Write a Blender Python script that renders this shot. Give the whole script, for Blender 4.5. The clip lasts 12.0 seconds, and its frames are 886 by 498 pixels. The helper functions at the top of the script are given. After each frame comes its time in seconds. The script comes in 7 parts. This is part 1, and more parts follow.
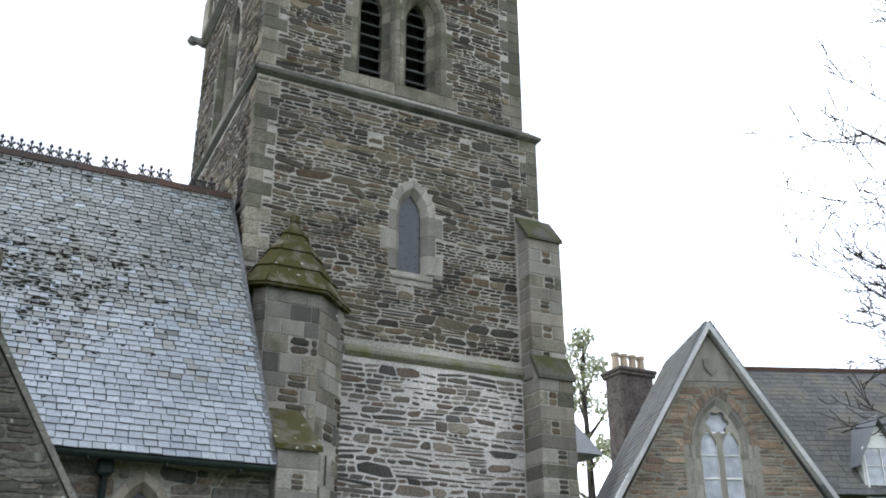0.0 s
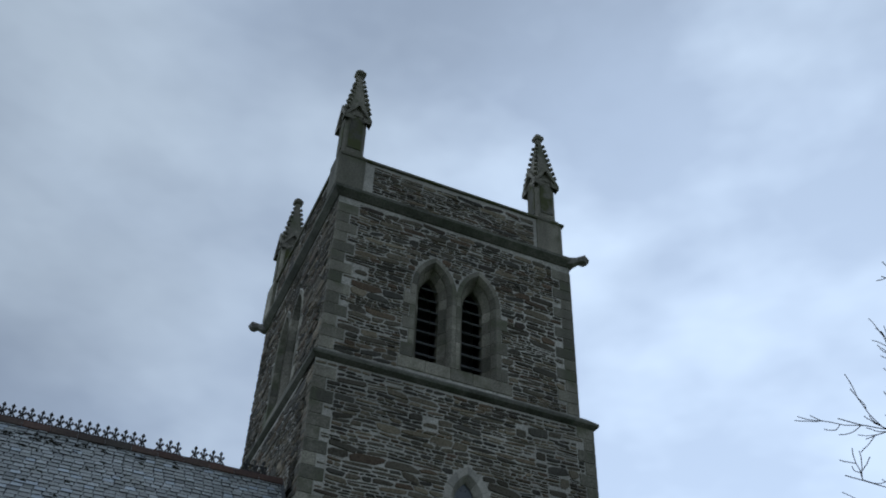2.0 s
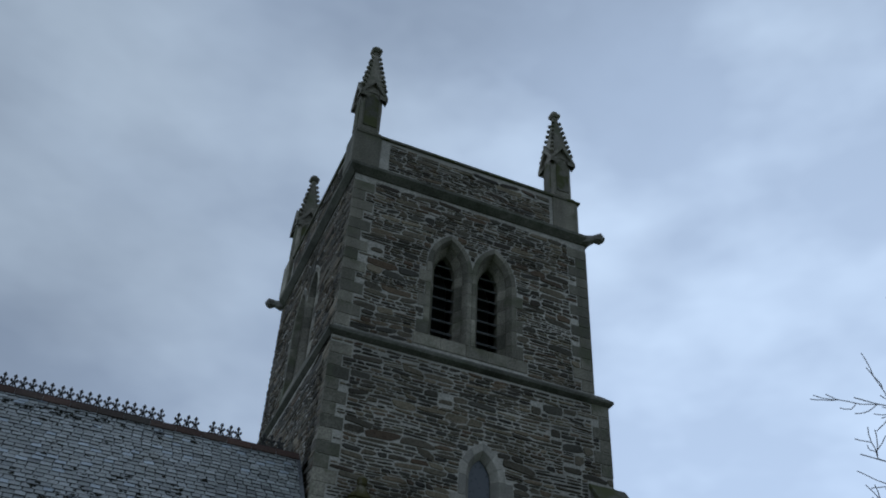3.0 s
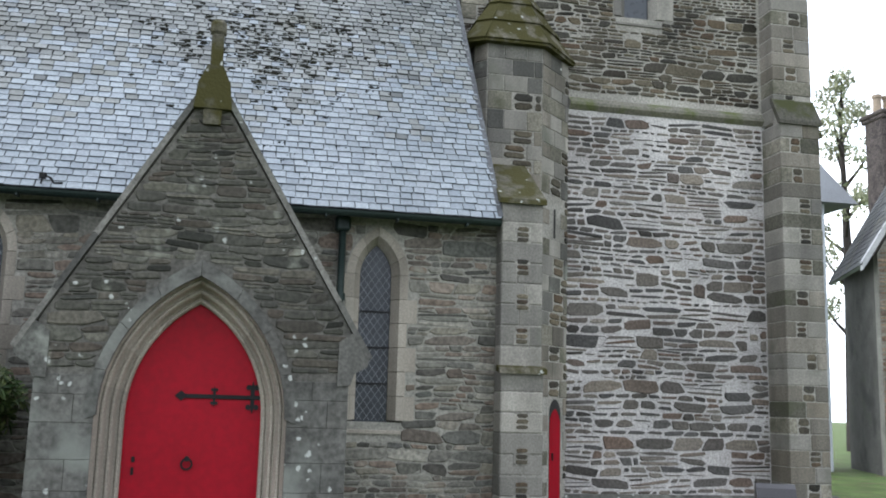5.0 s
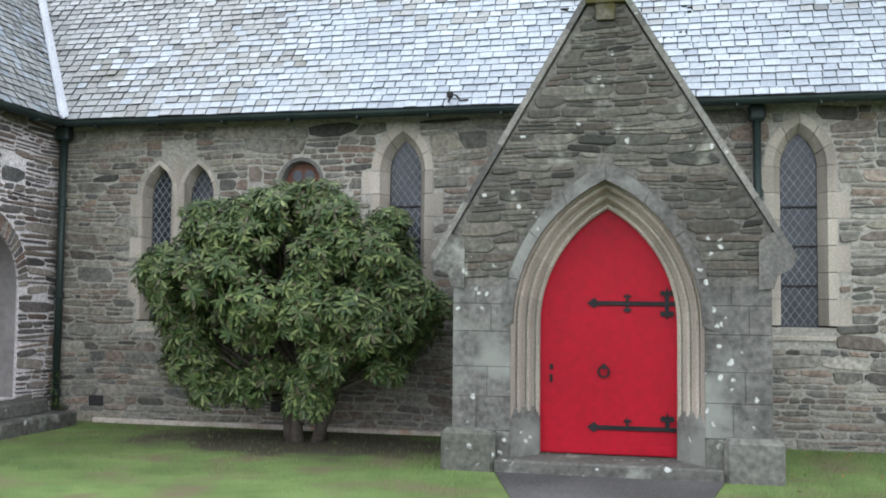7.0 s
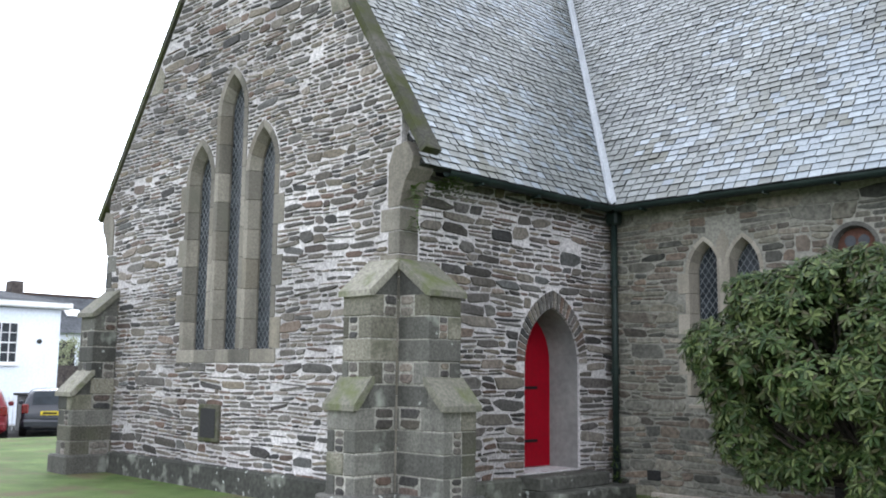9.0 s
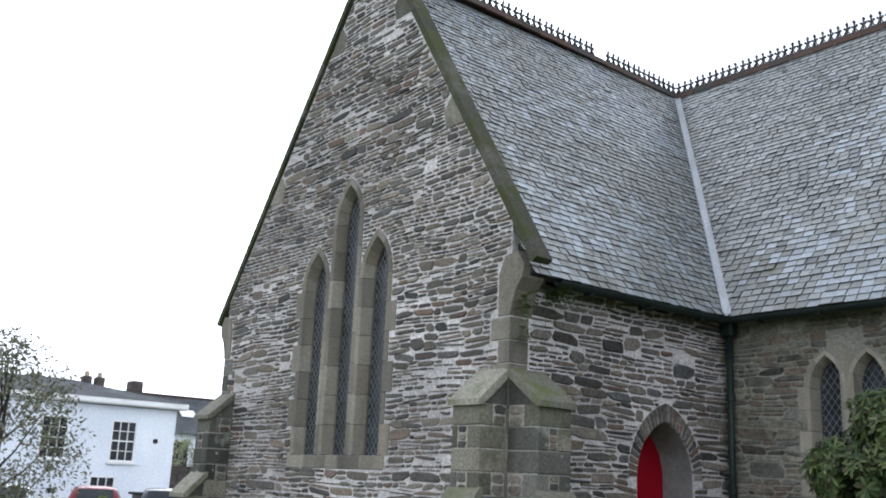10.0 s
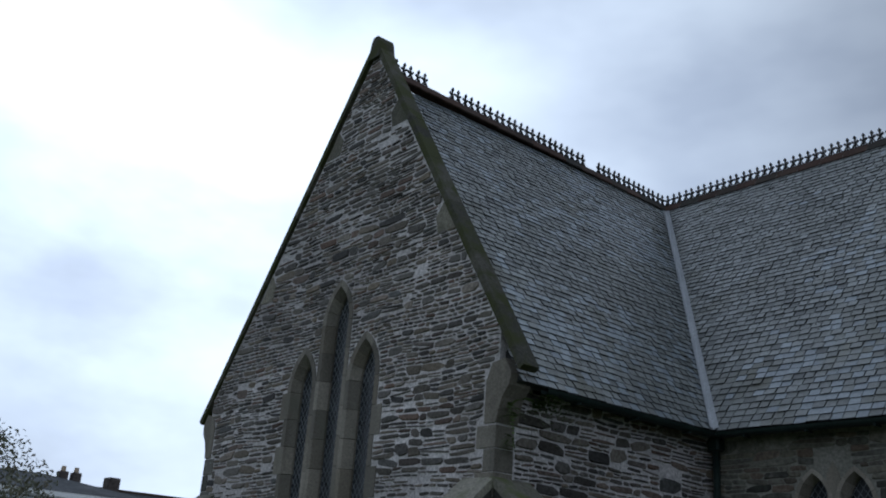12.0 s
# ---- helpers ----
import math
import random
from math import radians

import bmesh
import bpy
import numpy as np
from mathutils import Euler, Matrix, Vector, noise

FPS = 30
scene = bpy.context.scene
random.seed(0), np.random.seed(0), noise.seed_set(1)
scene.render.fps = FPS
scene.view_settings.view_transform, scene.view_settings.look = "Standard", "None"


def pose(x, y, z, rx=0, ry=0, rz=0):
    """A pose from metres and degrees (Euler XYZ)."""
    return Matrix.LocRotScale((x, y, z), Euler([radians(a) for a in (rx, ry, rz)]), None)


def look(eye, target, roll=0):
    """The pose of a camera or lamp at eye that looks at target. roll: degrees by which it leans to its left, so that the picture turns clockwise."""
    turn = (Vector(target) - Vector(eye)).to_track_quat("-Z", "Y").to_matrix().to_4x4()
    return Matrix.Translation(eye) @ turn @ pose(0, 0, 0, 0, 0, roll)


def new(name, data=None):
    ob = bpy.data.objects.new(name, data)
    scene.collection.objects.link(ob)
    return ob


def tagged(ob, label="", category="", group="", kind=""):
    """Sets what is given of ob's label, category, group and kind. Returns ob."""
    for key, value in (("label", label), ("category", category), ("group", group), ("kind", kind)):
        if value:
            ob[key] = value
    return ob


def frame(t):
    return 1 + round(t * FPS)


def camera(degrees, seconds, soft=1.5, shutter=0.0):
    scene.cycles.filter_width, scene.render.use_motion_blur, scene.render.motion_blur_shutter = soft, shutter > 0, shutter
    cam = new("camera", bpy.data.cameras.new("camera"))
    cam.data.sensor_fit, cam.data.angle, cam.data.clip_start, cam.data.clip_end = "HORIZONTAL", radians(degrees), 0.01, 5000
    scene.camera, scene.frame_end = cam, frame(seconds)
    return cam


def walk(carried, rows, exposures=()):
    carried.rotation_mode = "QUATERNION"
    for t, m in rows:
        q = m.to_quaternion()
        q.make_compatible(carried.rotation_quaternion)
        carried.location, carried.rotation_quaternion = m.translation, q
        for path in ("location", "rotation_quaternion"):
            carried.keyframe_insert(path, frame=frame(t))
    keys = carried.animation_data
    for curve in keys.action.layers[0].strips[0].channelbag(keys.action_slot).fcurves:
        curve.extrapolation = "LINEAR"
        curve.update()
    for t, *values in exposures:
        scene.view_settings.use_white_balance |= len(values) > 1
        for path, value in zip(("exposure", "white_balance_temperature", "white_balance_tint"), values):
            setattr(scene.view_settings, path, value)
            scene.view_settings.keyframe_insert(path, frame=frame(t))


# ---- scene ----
cam = camera(49.35, 12.0, 1.9)
PATH = [
    (0.0, pose(-0.409, -0.505, 1.664, 113.78, 0, -26.48) @ pose(0, 0, 0, 0, 0, -0.14)),
    (0.5, pose(-0.453, -0.377, 1.652, 118.89, 0, -25.65) @ pose(0, 0, 0, 0, 0, 0.00)),
    (1.0, pose(-0.382, -0.347, 1.643, 123.69, 0, -24.30) @ pose(0, 0, 0, 0, 0, 1.29)),
    (1.5, pose(-0.417, -0.315, 1.641, 127.46, 0, -23.36) @ pose(0, 0, 0, 0, 0, 2.33)),
    (2.0, pose(-0.418, -0.359, 1.645, 130.75, 0, -22.48) @ pose(0, 0, 0, 0, 0, 2.36)),
    (2.5, pose(-0.434, -0.400, 1.637, 131.29, 0, -22.42) @ pose(0, 0, 0, 0, 0, 3.12)),
    (3.0, pose(-0.429, -0.382, 1.630, 129.36, 0, -21.35) @ pose(0, 0, 0, 0, 0, 3.25)),
    (3.5, pose(-0.327, -0.285, 1.639, 121.91, 0, -19.43) @ pose(0, 0, 0, 0, 0, 3.05)),
    (3.7, pose(-0.332, -0.358, 1.649, 118.44, 0, -18.78) @ pose(0, 0, 0, 0, 0, 2.71)),
    (5.3, pose(0.014, -0.444, 1.645, 97.25, 0, -9.37) @ pose(0, 0, 0, 0, 0, 1.58)),
    (5.5, pose(0.038, -0.363, 1.644, 96.52, 0, -7.55) @ pose(0, 0, 0, 0, 0, 1.68)),
    (6.0, pose(0.029, -0.150, 1.647, 95.02, 0, -2.71) @ pose(0, 0, 0, 0, 0, 1.21)),
    (6.5, pose(0.000, 0.000, 1.649, 94.03, 0, 4.42) @ pose(0, 0, 0, 0, 0, 1.49)),
    (7.0, pose(0.027, 0.080, 1.648, 93.40, 0, 12.57) @ pose(0, 0, 0, 0, 0, 0.62)),
    (7.5, pose(-0.003, 0.104, 1.647, 94.33, 0, 22.75) @ pose(0, 0, 0, 0, 0, -0.51)),
    (7.7, pose(0.006, 0.118, 1.647, 94.57, 0, 27.19) @ pose(0, 0, 0, 0, 0, -0.76)),
    (9.3, pose(0.201, 0.234, 1.651, 98.89, 0, 47.90) @ pose(0, 0, 0, 0, 0, 1.07)),
    (9.5, pose(0.201, 0.223, 1.653, 100.22, 0, 49.49) @ pose(0, 0, 0, 0, 0, 1.35)),
    (10.0, pose(0.227, 0.151, 1.657, 103.67, 0, 51.92) @ pose(0, 0, 0, 0, 0, 2.61)),
    (10.5, pose(0.220, 0.167, 1.663, 106.37, 0, 52.03) @ pose(0, 0, 0, 0, 0, 2.48)),
    (11.0, pose(0.250, 0.171, 1.667, 108.21, 0, 52.13) @ pose(0, 0, 0, 0, 0, 3.19)),
    (11.5, pose(0.278, 0.132, 1.669, 108.99, 0, 52.16) @ pose(0, 0, 0, 0, 0, 3.88)),
    (12.0, pose(0.287, 0.115, 1.672, 109.76, 0, 51.69) @ pose(0, 0, 0, 0, 0, 4.35)),
]
walk(cam, PATH, [(0.0, 0.66, 6250, 10), (0.5, 0.18, 6080, 9), (1.0, -0.33, 5560, 6), (1.5, -0.76, 5500, 6), (2.0, -1.05, 5450, 5), (2.5, -1.25, 5330, 5),
                 (3.0, -1.25, 5330, 5), (3.5, -1.24, 5450, 6), (3.7, -0.95, 5600, 6), (5.3, 0.95, 6200, 10), (5.5, 1.0, 6200, 10), (6.5, 1.4, 6250, 10),
                 (7.0, 1.55, 6300, 10), (7.7, 1.7, 6250, 10), (9.3, 1.0, 6200, 10), (9.5, 0.9, 6200, 10), (10.0, 0.57, 6150, 10), (10.5, 0.04, 5900, 9),
                 (11.0, -0.6, 5780, 8), (11.5, -0.98, 5650, 7), (12.0, -1.2, 5560, 7)])

from mathutils.geometry import tessellate_polygon

# ---- world and light ----
SUN_EL, SUN_AZ = 26.0, 295.0
SUN_WAY = (-0.815, 0.38, 0.44)
world = bpy.data.worlds.new("overcast")
scene.world = world
world.use_nodes = True
wn, wl = world.node_tree.nodes, world.node_tree.links
wn.clear()


def wnode(kind, **values):
    n = wn.new(kind)
    for k, v in values.items():
        n.inputs[k].default_value = v
    return n


w_out, w_bg = wnode("ShaderNodeOutputWorld"), wnode("ShaderNodeBackground", Strength=0.115)
w_sky = wnode("ShaderNodeTexSky")
w_sky.sky_type, w_sky.sun_disc = "NISHITA", False
w_sky.sun_elevation, w_sky.sun_rotation = radians(SUN_EL), radians(SUN_AZ)
w_co, w_map = wnode("ShaderNodeTexCoord"), wnode("ShaderNodeMapping")
w_map.inputs["Scale"].default_value = (1.0, 1.0, 2.0)
w_map.inputs["Location"].default_value = (1.3, 4.4, 7.2)
w_noise = wnode("ShaderNodeTexNoise", Scale=1.9, Detail=5.0, Roughness=0.52)
w_ramp, w_ramp2 = wnode("ShaderNodeValToRGB"), wnode("ShaderNodeValToRGB")
w_ramp.color_ramp.elements[0].position, w_ramp.color_ramp.elements[1].position = 0.38, 0.64
w_ramp.color_ramp.elements[0].color = (6.1, 6.5, 7.4, 1)
w_ramp.color_ramp.elements[1].color = (10.2, 10.6, 11.2, 1)
w_ramp2.color_ramp.elements[0].position, w_ramp2.color_ramp.elements[1].position = 0.3, 0.5
w_ramp2.color_ramp.elements[0].color = (0.93, 0.93, 0.93, 1)
w_mix = wn.new("ShaderNodeMixRGB")
wl.new(w_co.outputs["Generated"], w_map.inputs["Vector"])
wl.new(w_map.outputs["Vector"], w_noise.inputs["Vector"])
wl.new(w_noise.outputs["Fac"], w_ramp.inputs["Fac"])
wl.new(w_noise.outputs["Fac"], w_ramp2.inputs["Fac"])
wl.new(w_ramp2.outputs["Color"], w_mix.inputs["Fac"])
wl.new(w_sky.outputs["Color"], w_mix.inputs["Color1"])
wl.new(w_ramp.outputs["Color"], w_mix.inputs["Color2"])
w_sep, w_rise, w_mul = wnode("ShaderNodeSeparateXYZ"), wnode("ShaderNodeMapRange"), wn.new("ShaderNodeMixRGB")
w_rise.inputs["From Min"].default_value, w_rise.inputs["From Max"].default_value = 0.25, 0.75
w_rise.inputs["To Min"].default_value, w_rise.inputs["To Max"].default_value = 1.42, 1.08
w_mul.blend_type = "MULTIPLY"
w_mul.inputs["Fac"].default_value = 1.0
wl.new(w_co.outputs["Generated"], w_sep.inputs["Vector"])
wl.new(w_sep.outputs["Z"], w_rise.inputs["Value"])
wl.new(w_mix.outputs["Color"], w_mul.inputs["Color1"])
wl.new(w_rise.outputs["Result"], w_mul.inputs["Color2"])
w_dot, w_glow, w_mul2 = wnode("ShaderNodeVectorMath"), wnode("ShaderNodeMapRange"), wn.new("ShaderNodeMixRGB")
w_dot.operation, w_mul2.blend_type = "DOT_PRODUCT", "MULTIPLY"
w_dot.inputs[1].default_value = SUN_WAY
w_mul2.inputs["Fac"].default_value = 1.0
w_glow.interpolation_type = "SMOOTHSTEP"
w_glow.inputs["From Min"].default_value, w_glow.inputs["From Max"].default_value = 0.72, 1.0
w_glow.inputs["To Min"].default_value, w_glow.inputs["To Max"].default_value = 1.0, 2.3
wl.new(w_co.outputs["Generated"], w_dot.inputs[0])
wl.new(w_dot.outputs["Value"], w_glow.inputs["Value"])
wl.new(w_mul.outputs["Color"], w_mul2.inputs["Color1"])
wl.new(w_glow.outputs["Result"], w_mul2.inputs["Color2"])


def cloud_mass(colour, way, start, end, factor):
    """A broad mass of brighter or duller cloud about one direction."""
    dot, span, mul = wnode("ShaderNodeVectorMath"), wnode("ShaderNodeMapRange"), wn.new("ShaderNodeMixRGB")
    dot.operation, mul.blend_type, span.interpolation_type = "DOT_PRODUCT", "MULTIPLY", "SMOOTHSTEP"
    mul.inputs["Fac"].default_value = 1.0
    dot.inputs[1].default_value = way
    span.inputs["From Min"].default_value, span.inputs["From Max"].default_value = start, end
    span.inputs["To Min"].default_value, span.inputs["To Max"].default_value = 1.0, factor
    soft = wnode("ShaderNodeTexNoise", Scale=3.2, Detail=5.0, Roughness=0.55)
    push = wnode("ShaderNodeMath")
    push.operation = "MULTIPLY_ADD"
    push.inputs[1].default_value = 0.16
    wl.new(w_map.outputs["Vector"], soft.inputs["Vector"])
    wl.new(w_co.outputs["Generated"], dot.inputs[0])
    wl.new(soft.outputs["Fac"], push.inputs[0])
    wl.new(dot.outputs["Value"], push.inputs[2])
    wl.new(push.outputs[0], span.inputs["Value"])
    wl.new(colour, mul.inputs["Color1"])
    wl.new(span.outputs["Result"], mul.inputs["Color2"])
    return mul.outputs["Color"]


sky_colour = cloud_mass(w_mul2.outputs["Color"], (-0.46, 0.75, 0.48), 0.88, 1.07, 0.66)
sky_colour = cloud_mass(sky_colour, (0.66, 0.6, 0.45), 0.88, 1.07, 1.55)
sky_colour = cloud_mass(sky_colour, (-0.95, 0.25, 0.1), 0.99, 1.1, 0.6)
wl.new(sky_colour, w_bg.inputs["Color"])
wl.new(w_bg.outputs["Background"], w_out.inputs["Surface"])
sun = new("sun", bpy.data.lights.new("sun", "SUN"))
sun.data.energy, sun.data.angle, sun.data.color = 0.5, radians(25), (1.0, 0.96, 0.9)
sun.matrix_world = look((-81.5, 38, 44), (0, 0, 0))


# ---- materials ----
def ramp(nt, stops):
    n = nt.nodes.new("ShaderNodeValToRGB")
    els = n.color_ramp.elements
    while len(els) < len(stops):
        els.new(0.5)
    for e, (p, c) in zip(els, stops):
        e.position, e.color = p, (*c, 1)
    return n


def surface(name, cols, rough=0.8, coarse=1.2, fine=14.0, bump=0.4, depth=0.01, vary=0.35, pieces=False, moss=None, moss_at=(0.55, 0.7), moss_scale=1.5,
            streak=None, metal=0.0, spec=0.18, spots=0.0):
    """A surface of the colours cols, which run by chance from piece to piece or by a coarse pattern, with grain, stains and relief."""
    m = bpy.data.materials.new(name)
    m.use_nodes = True
    nt = m.node_tree
    N, L = nt.nodes, nt.links
    b = N["Principled BSDF"]
    geo = N.new("ShaderNodeNewGeometry")
    pos = geo.outputs["Position"]

    def tex(scale, detail=4.0, squash=None):
        t = N.new("ShaderNodeTexNoise")
        t.inputs["Scale"].default_value, t.inputs["Detail"].default_value = scale, detail
        if squash:
            mp = N.new("ShaderNodeMapping")
            mp.inputs["Scale"].default_value = squash
            L.new(pos, mp.inputs["Vector"])
            L.new(mp.outputs["Vector"], t.inputs["Vector"])
        else:
            L.new(pos, t.inputs["Vector"])
        return t.outputs["Fac"]

    stops = [(i / max(1, len(cols) - 1), c) for i, c in enumerate(cols)]
    r = ramp(nt, stops if len(stops) > 1 else stops * 2)
    if pieces:
        info = N.new("ShaderNodeObjectInfo")
        add, fr = N.new("ShaderNodeMath"), N.new("ShaderNodeMath")
        fr.operation = "FRACT"
        L.new(info.outputs["Random"], add.inputs[0])
        L.new(geo.outputs["Random Per Island"], add.inputs[1])
        L.new(add.outputs[0], fr.inputs[0])
        L.new(fr.outputs[0], r.inputs["Fac"])
    else:
        st = N.new("ShaderNodeMapRange")
        st.inputs["From Min"].default_value, st.inputs["From Max"].default_value = 0.3, 0.7
        L.new(tex(coarse, 3.0), st.inputs["Value"])
        L.new(st.outputs["Result"], r.inputs["Fac"])
    col = r.outputs["Color"]

    def times(col, fac, lo, hi, a=0.3, z=0.7):
        mr, mx = N.new("ShaderNodeMapRange"), N.new("ShaderNodeMixRGB")
        mr.inputs["From Min"].default_value, mr.inputs["From Max"].default_value = a, z
        mr.inputs["To Min"].default_value, mr.inputs["To Max"].default_value = lo, hi
        mx.blend_type = "MULTIPLY"
        mx.inputs["Fac"].default_value = 1.0
        L.new(fac, mr.inputs["Value"])
        L.new(col, mx.inputs["Color1"])
        L.new(mr.outputs["Result"], mx.inputs["Color2"])
        return mx.outputs["Color"]

    grain = tex(fine, 6.0)
    col = times(col, grain, 1 - vary, 1 + vary)
    col = times(col, tex(coarse * 0.6, 3.0), 1 - vary * 0.6, 1 + vary * 0.6)
    if streak:
        col = times(col, tex(1.0, 3.0, streak), 0.72, 1.12)
    if moss:
        mr, mx = N.new("ShaderNodeMapRange"), N.new("ShaderNodeMixRGB")
        mr.inputs["From Min"].default_value, mr.inputs["From Max"].default_value = moss_at
        L.new(tex(moss_scale, 6.0), mr.inputs["Value"])
        L.new(mr.outputs["Result"], mx.inputs["Fac"])
        L.new(col, mx.inputs["Color1"])
        mx.inputs["Color2"].default_value = (*moss, 1)
        col = mx.outputs["Color"]
    if spots:
        vo, th, cut, ml, mx = N.new("ShaderNodeTexVoronoi"), N.new("ShaderNodeMapRange"), N.new("ShaderNodeMapRange"), N.new("ShaderNodeMath"), N.new("ShaderNodeMixRGB")
        vo.inputs["Scale"].default_value = 7.0
        warp, sm = N.new("ShaderNodeTexNoise"), N.new("ShaderNodeMixRGB")
        warp.inputs["Scale"].default_value, sm.inputs["Fac"].default_value = 16.0, 0.07
        L.new(pos, warp.inputs["Vector"])
        L.new(pos, sm.inputs["Color1"])
        L.new(warp.outputs["Color"], sm.inputs["Color2"])
        L.new(sm.outputs["Color"], vo.inputs["Vector"])
        L.new(vo.outputs["Distance"], th.inputs["Value"])
        th.inputs["From Min"].default_value, th.inputs["From Max"].default_value = 0.2, 0.12
        cut.inputs["From Min"].default_value, cut.inputs["From Max"].default_value = 0.62 - spots, 0.66 - spots
        L.new(tex(2.1, 5.0), cut.inputs["Value"])
        ml.operation = "MULTIPLY"
        L.new(th.outputs["Result"], ml.inputs[0])
        L.new(cut.outputs["Result"], ml.inputs[1])
        L.new(ml.outputs[0], mx.inputs["Fac"])
        L.new(col, mx.inputs["Color1"])
        mx.inputs["Color2"].default_value = (0.36, 0.37, 0.34, 1)
        col = mx.outputs["Color"]
    L.new(col, b.inputs["Base Color"])
    b.inputs["Metallic"].default_value = metal
    b.inputs["Specular IOR Level"].default_value = spec
    rr = N.new("ShaderNodeMapRange")
    rr.inputs["To Min"].default_value, rr.inputs["To Max"].default_value = max(0.05, rough - 0.12), min(1.0, rough + 0.12)
    L.new(grain, rr.inputs["Value"])
    L.new(rr.outputs["Result"], b.inputs["Roughness"])
    if bump:
        bp = N.new("ShaderNodeBump")
        bp.inputs["Strength"].default_value, bp.inputs["Distance"].default_value = bump, depth
        L.new(grain, bp.inputs["Height"])
        L.new(bp.outputs["Normal"], b.inputs["Normal"])
    return m


RUB = [(0.02, 0.018, 0.014), (0.105, 0.09, 0.064), (0.04, 0.036, 0.029), (0.15, 0.128, 0.09), (0.075, 0.053, 0.035), (0.028, 0.026, 0.022), (0.088, 0.077, 0.056), (0.034, 0.032, 0.027), (0.06, 0.056, 0.045)]
M_RUBBLE = surface("slate_rubble", RUB, 0.85, 1.5, 22, 0.6, 0.012, 0.4, True)
M_RUBBLE_OLD = surface("weathered_slate_rubble", [(0.0212, 0.0216, 0.0176), (0.0818, 0.08, 0.0643), (0.0406, 0.0403, 0.0338), (0.112, 0.106, 0.0852), (0.064, 0.054, 0.043), (0.0485, 0.0485, 0.0412)],
                       0.88, 1.3, 20, 0.6, 0.012, 0.4, True, (0.24, 0.245, 0.2), (0.62, 0.76), 3.0, spots=0.13)
M_RUBBLE_WARM = surface("warm_slate_rubble", [(0.035, 0.032, 0.03), (0.165, 0.146, 0.125), (0.06, 0.056, 0.054), (0.22, 0.195, 0.168), (0.125, 0.085, 0.066), (0.048, 0.046, 0.045), (0.135, 0.124, 0.112), (0.042, 0.041, 0.041), (0.18, 0.15, 0.115), (0.09, 0.09, 0.088), (0.16, 0.12, 0.1)],
                        0.85, 1.5, 22, 0.6, 0.012, 0.4, True)
M_RUBBLE_NAVE = surface("nave_slate_rubble", [(0.045, 0.045, 0.039), (0.185, 0.176, 0.148), (0.09, 0.089, 0.079), (0.235, 0.222, 0.185), (0.15, 0.115, 0.09), (0.12, 0.117, 0.102), (0.175, 0.135, 0.104), (0.06, 0.059, 0.053), (0.19, 0.174, 0.136), (0.1, 0.101, 0.088)],
                        0.88, 1.3, 20, 0.6, 0.012, 0.4, True, (0.26, 0.255, 0.21), (0.62, 0.76), 2.2)
M_MORTAR_WHITE = surface("white_lime_mortar", [(0.34, 0.318, 0.315), (0.49, 0.462, 0.458), (0.41, 0.38, 0.374)], 0.93, 0.7, 30, 0.7, 0.01, 0.38)
M_MORTAR_TOWER = surface("tower_lime_mortar", [(0.29, 0.275, 0.266), (0.43, 0.41, 0.396), (0.36, 0.336, 0.322)], 0.93, 0.7, 30, 0.7, 0.01, 0.38)
M_MORTAR_NAVE = surface("nave_mortar", [(0.165, 0.16, 0.137), (0.25, 0.24, 0.208), (0.195, 0.187, 0.16)], 0.93, 1.0, 26, 0.7, 0.012, 0.3)
M_PALE = surface("pale_dressed_stone", [(0.288, 0.257, 0.21), (0.357, 0.323, 0.27), (0.253, 0.227, 0.187)], 0.85, 1.0, 40, 0.35, 0.005, 0.18, True, (0.2, 0.195, 0.16), (0.6, 0.76), 1.8, (3.0, 3.0, 0.5))
M_BAND = surface("dark_weathered_moulding", [(0.042, 0.044, 0.033), (0.085, 0.083, 0.068), (0.055, 0.058, 0.042)], 0.9, 1.4, 26, 0.5, 0.008, 0.35)
M_QUOIN = surface("tower_quoin_stone", [(0.12, 0.113, 0.09), (0.225, 0.208, 0.167), (0.082, 0.078, 0.062), (0.165, 0.153, 0.122)], 0.88, 1.4, 30, 0.6, 0.012, 0.38, True, (0.075, 0.078, 0.05), (0.5, 0.7), 1.9, (3.0, 3.0, 0.5))
M_RUBBLE_BROWN = surface("brown_rubble", [(0.15, 0.105, 0.078), (0.24, 0.17, 0.122), (0.11, 0.086, 0.072), (0.28, 0.21, 0.155), (0.19, 0.155, 0.128)], 0.88, 1.5, 18, 0.5, 0.012, 0.35, True)
M_MORTAR = surface("pale_lime_mortar", [(0.19, 0.18, 0.158), (0.3, 0.285, 0.252), (0.24, 0.225, 0.198)], 0.93, 0.7, 30, 0.7, 0.01, 0.4)
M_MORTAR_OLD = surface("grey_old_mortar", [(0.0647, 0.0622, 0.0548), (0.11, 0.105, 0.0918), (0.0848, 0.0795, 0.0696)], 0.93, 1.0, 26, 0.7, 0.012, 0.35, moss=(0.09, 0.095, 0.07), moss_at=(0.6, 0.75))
M_ASHLAR = surface("dressed_grey_stone", [(0.186, 0.176, 0.156), (0.298, 0.279, 0.243), (0.146, 0.138, 0.125), (0.235, 0.221, 0.191)], 0.85, 1.0, 40, 0.4, 0.006, 0.22, True,
                   (0.13, 0.13, 0.105), (0.56, 0.74), 1.6, (3.0, 3.0, 0.5))
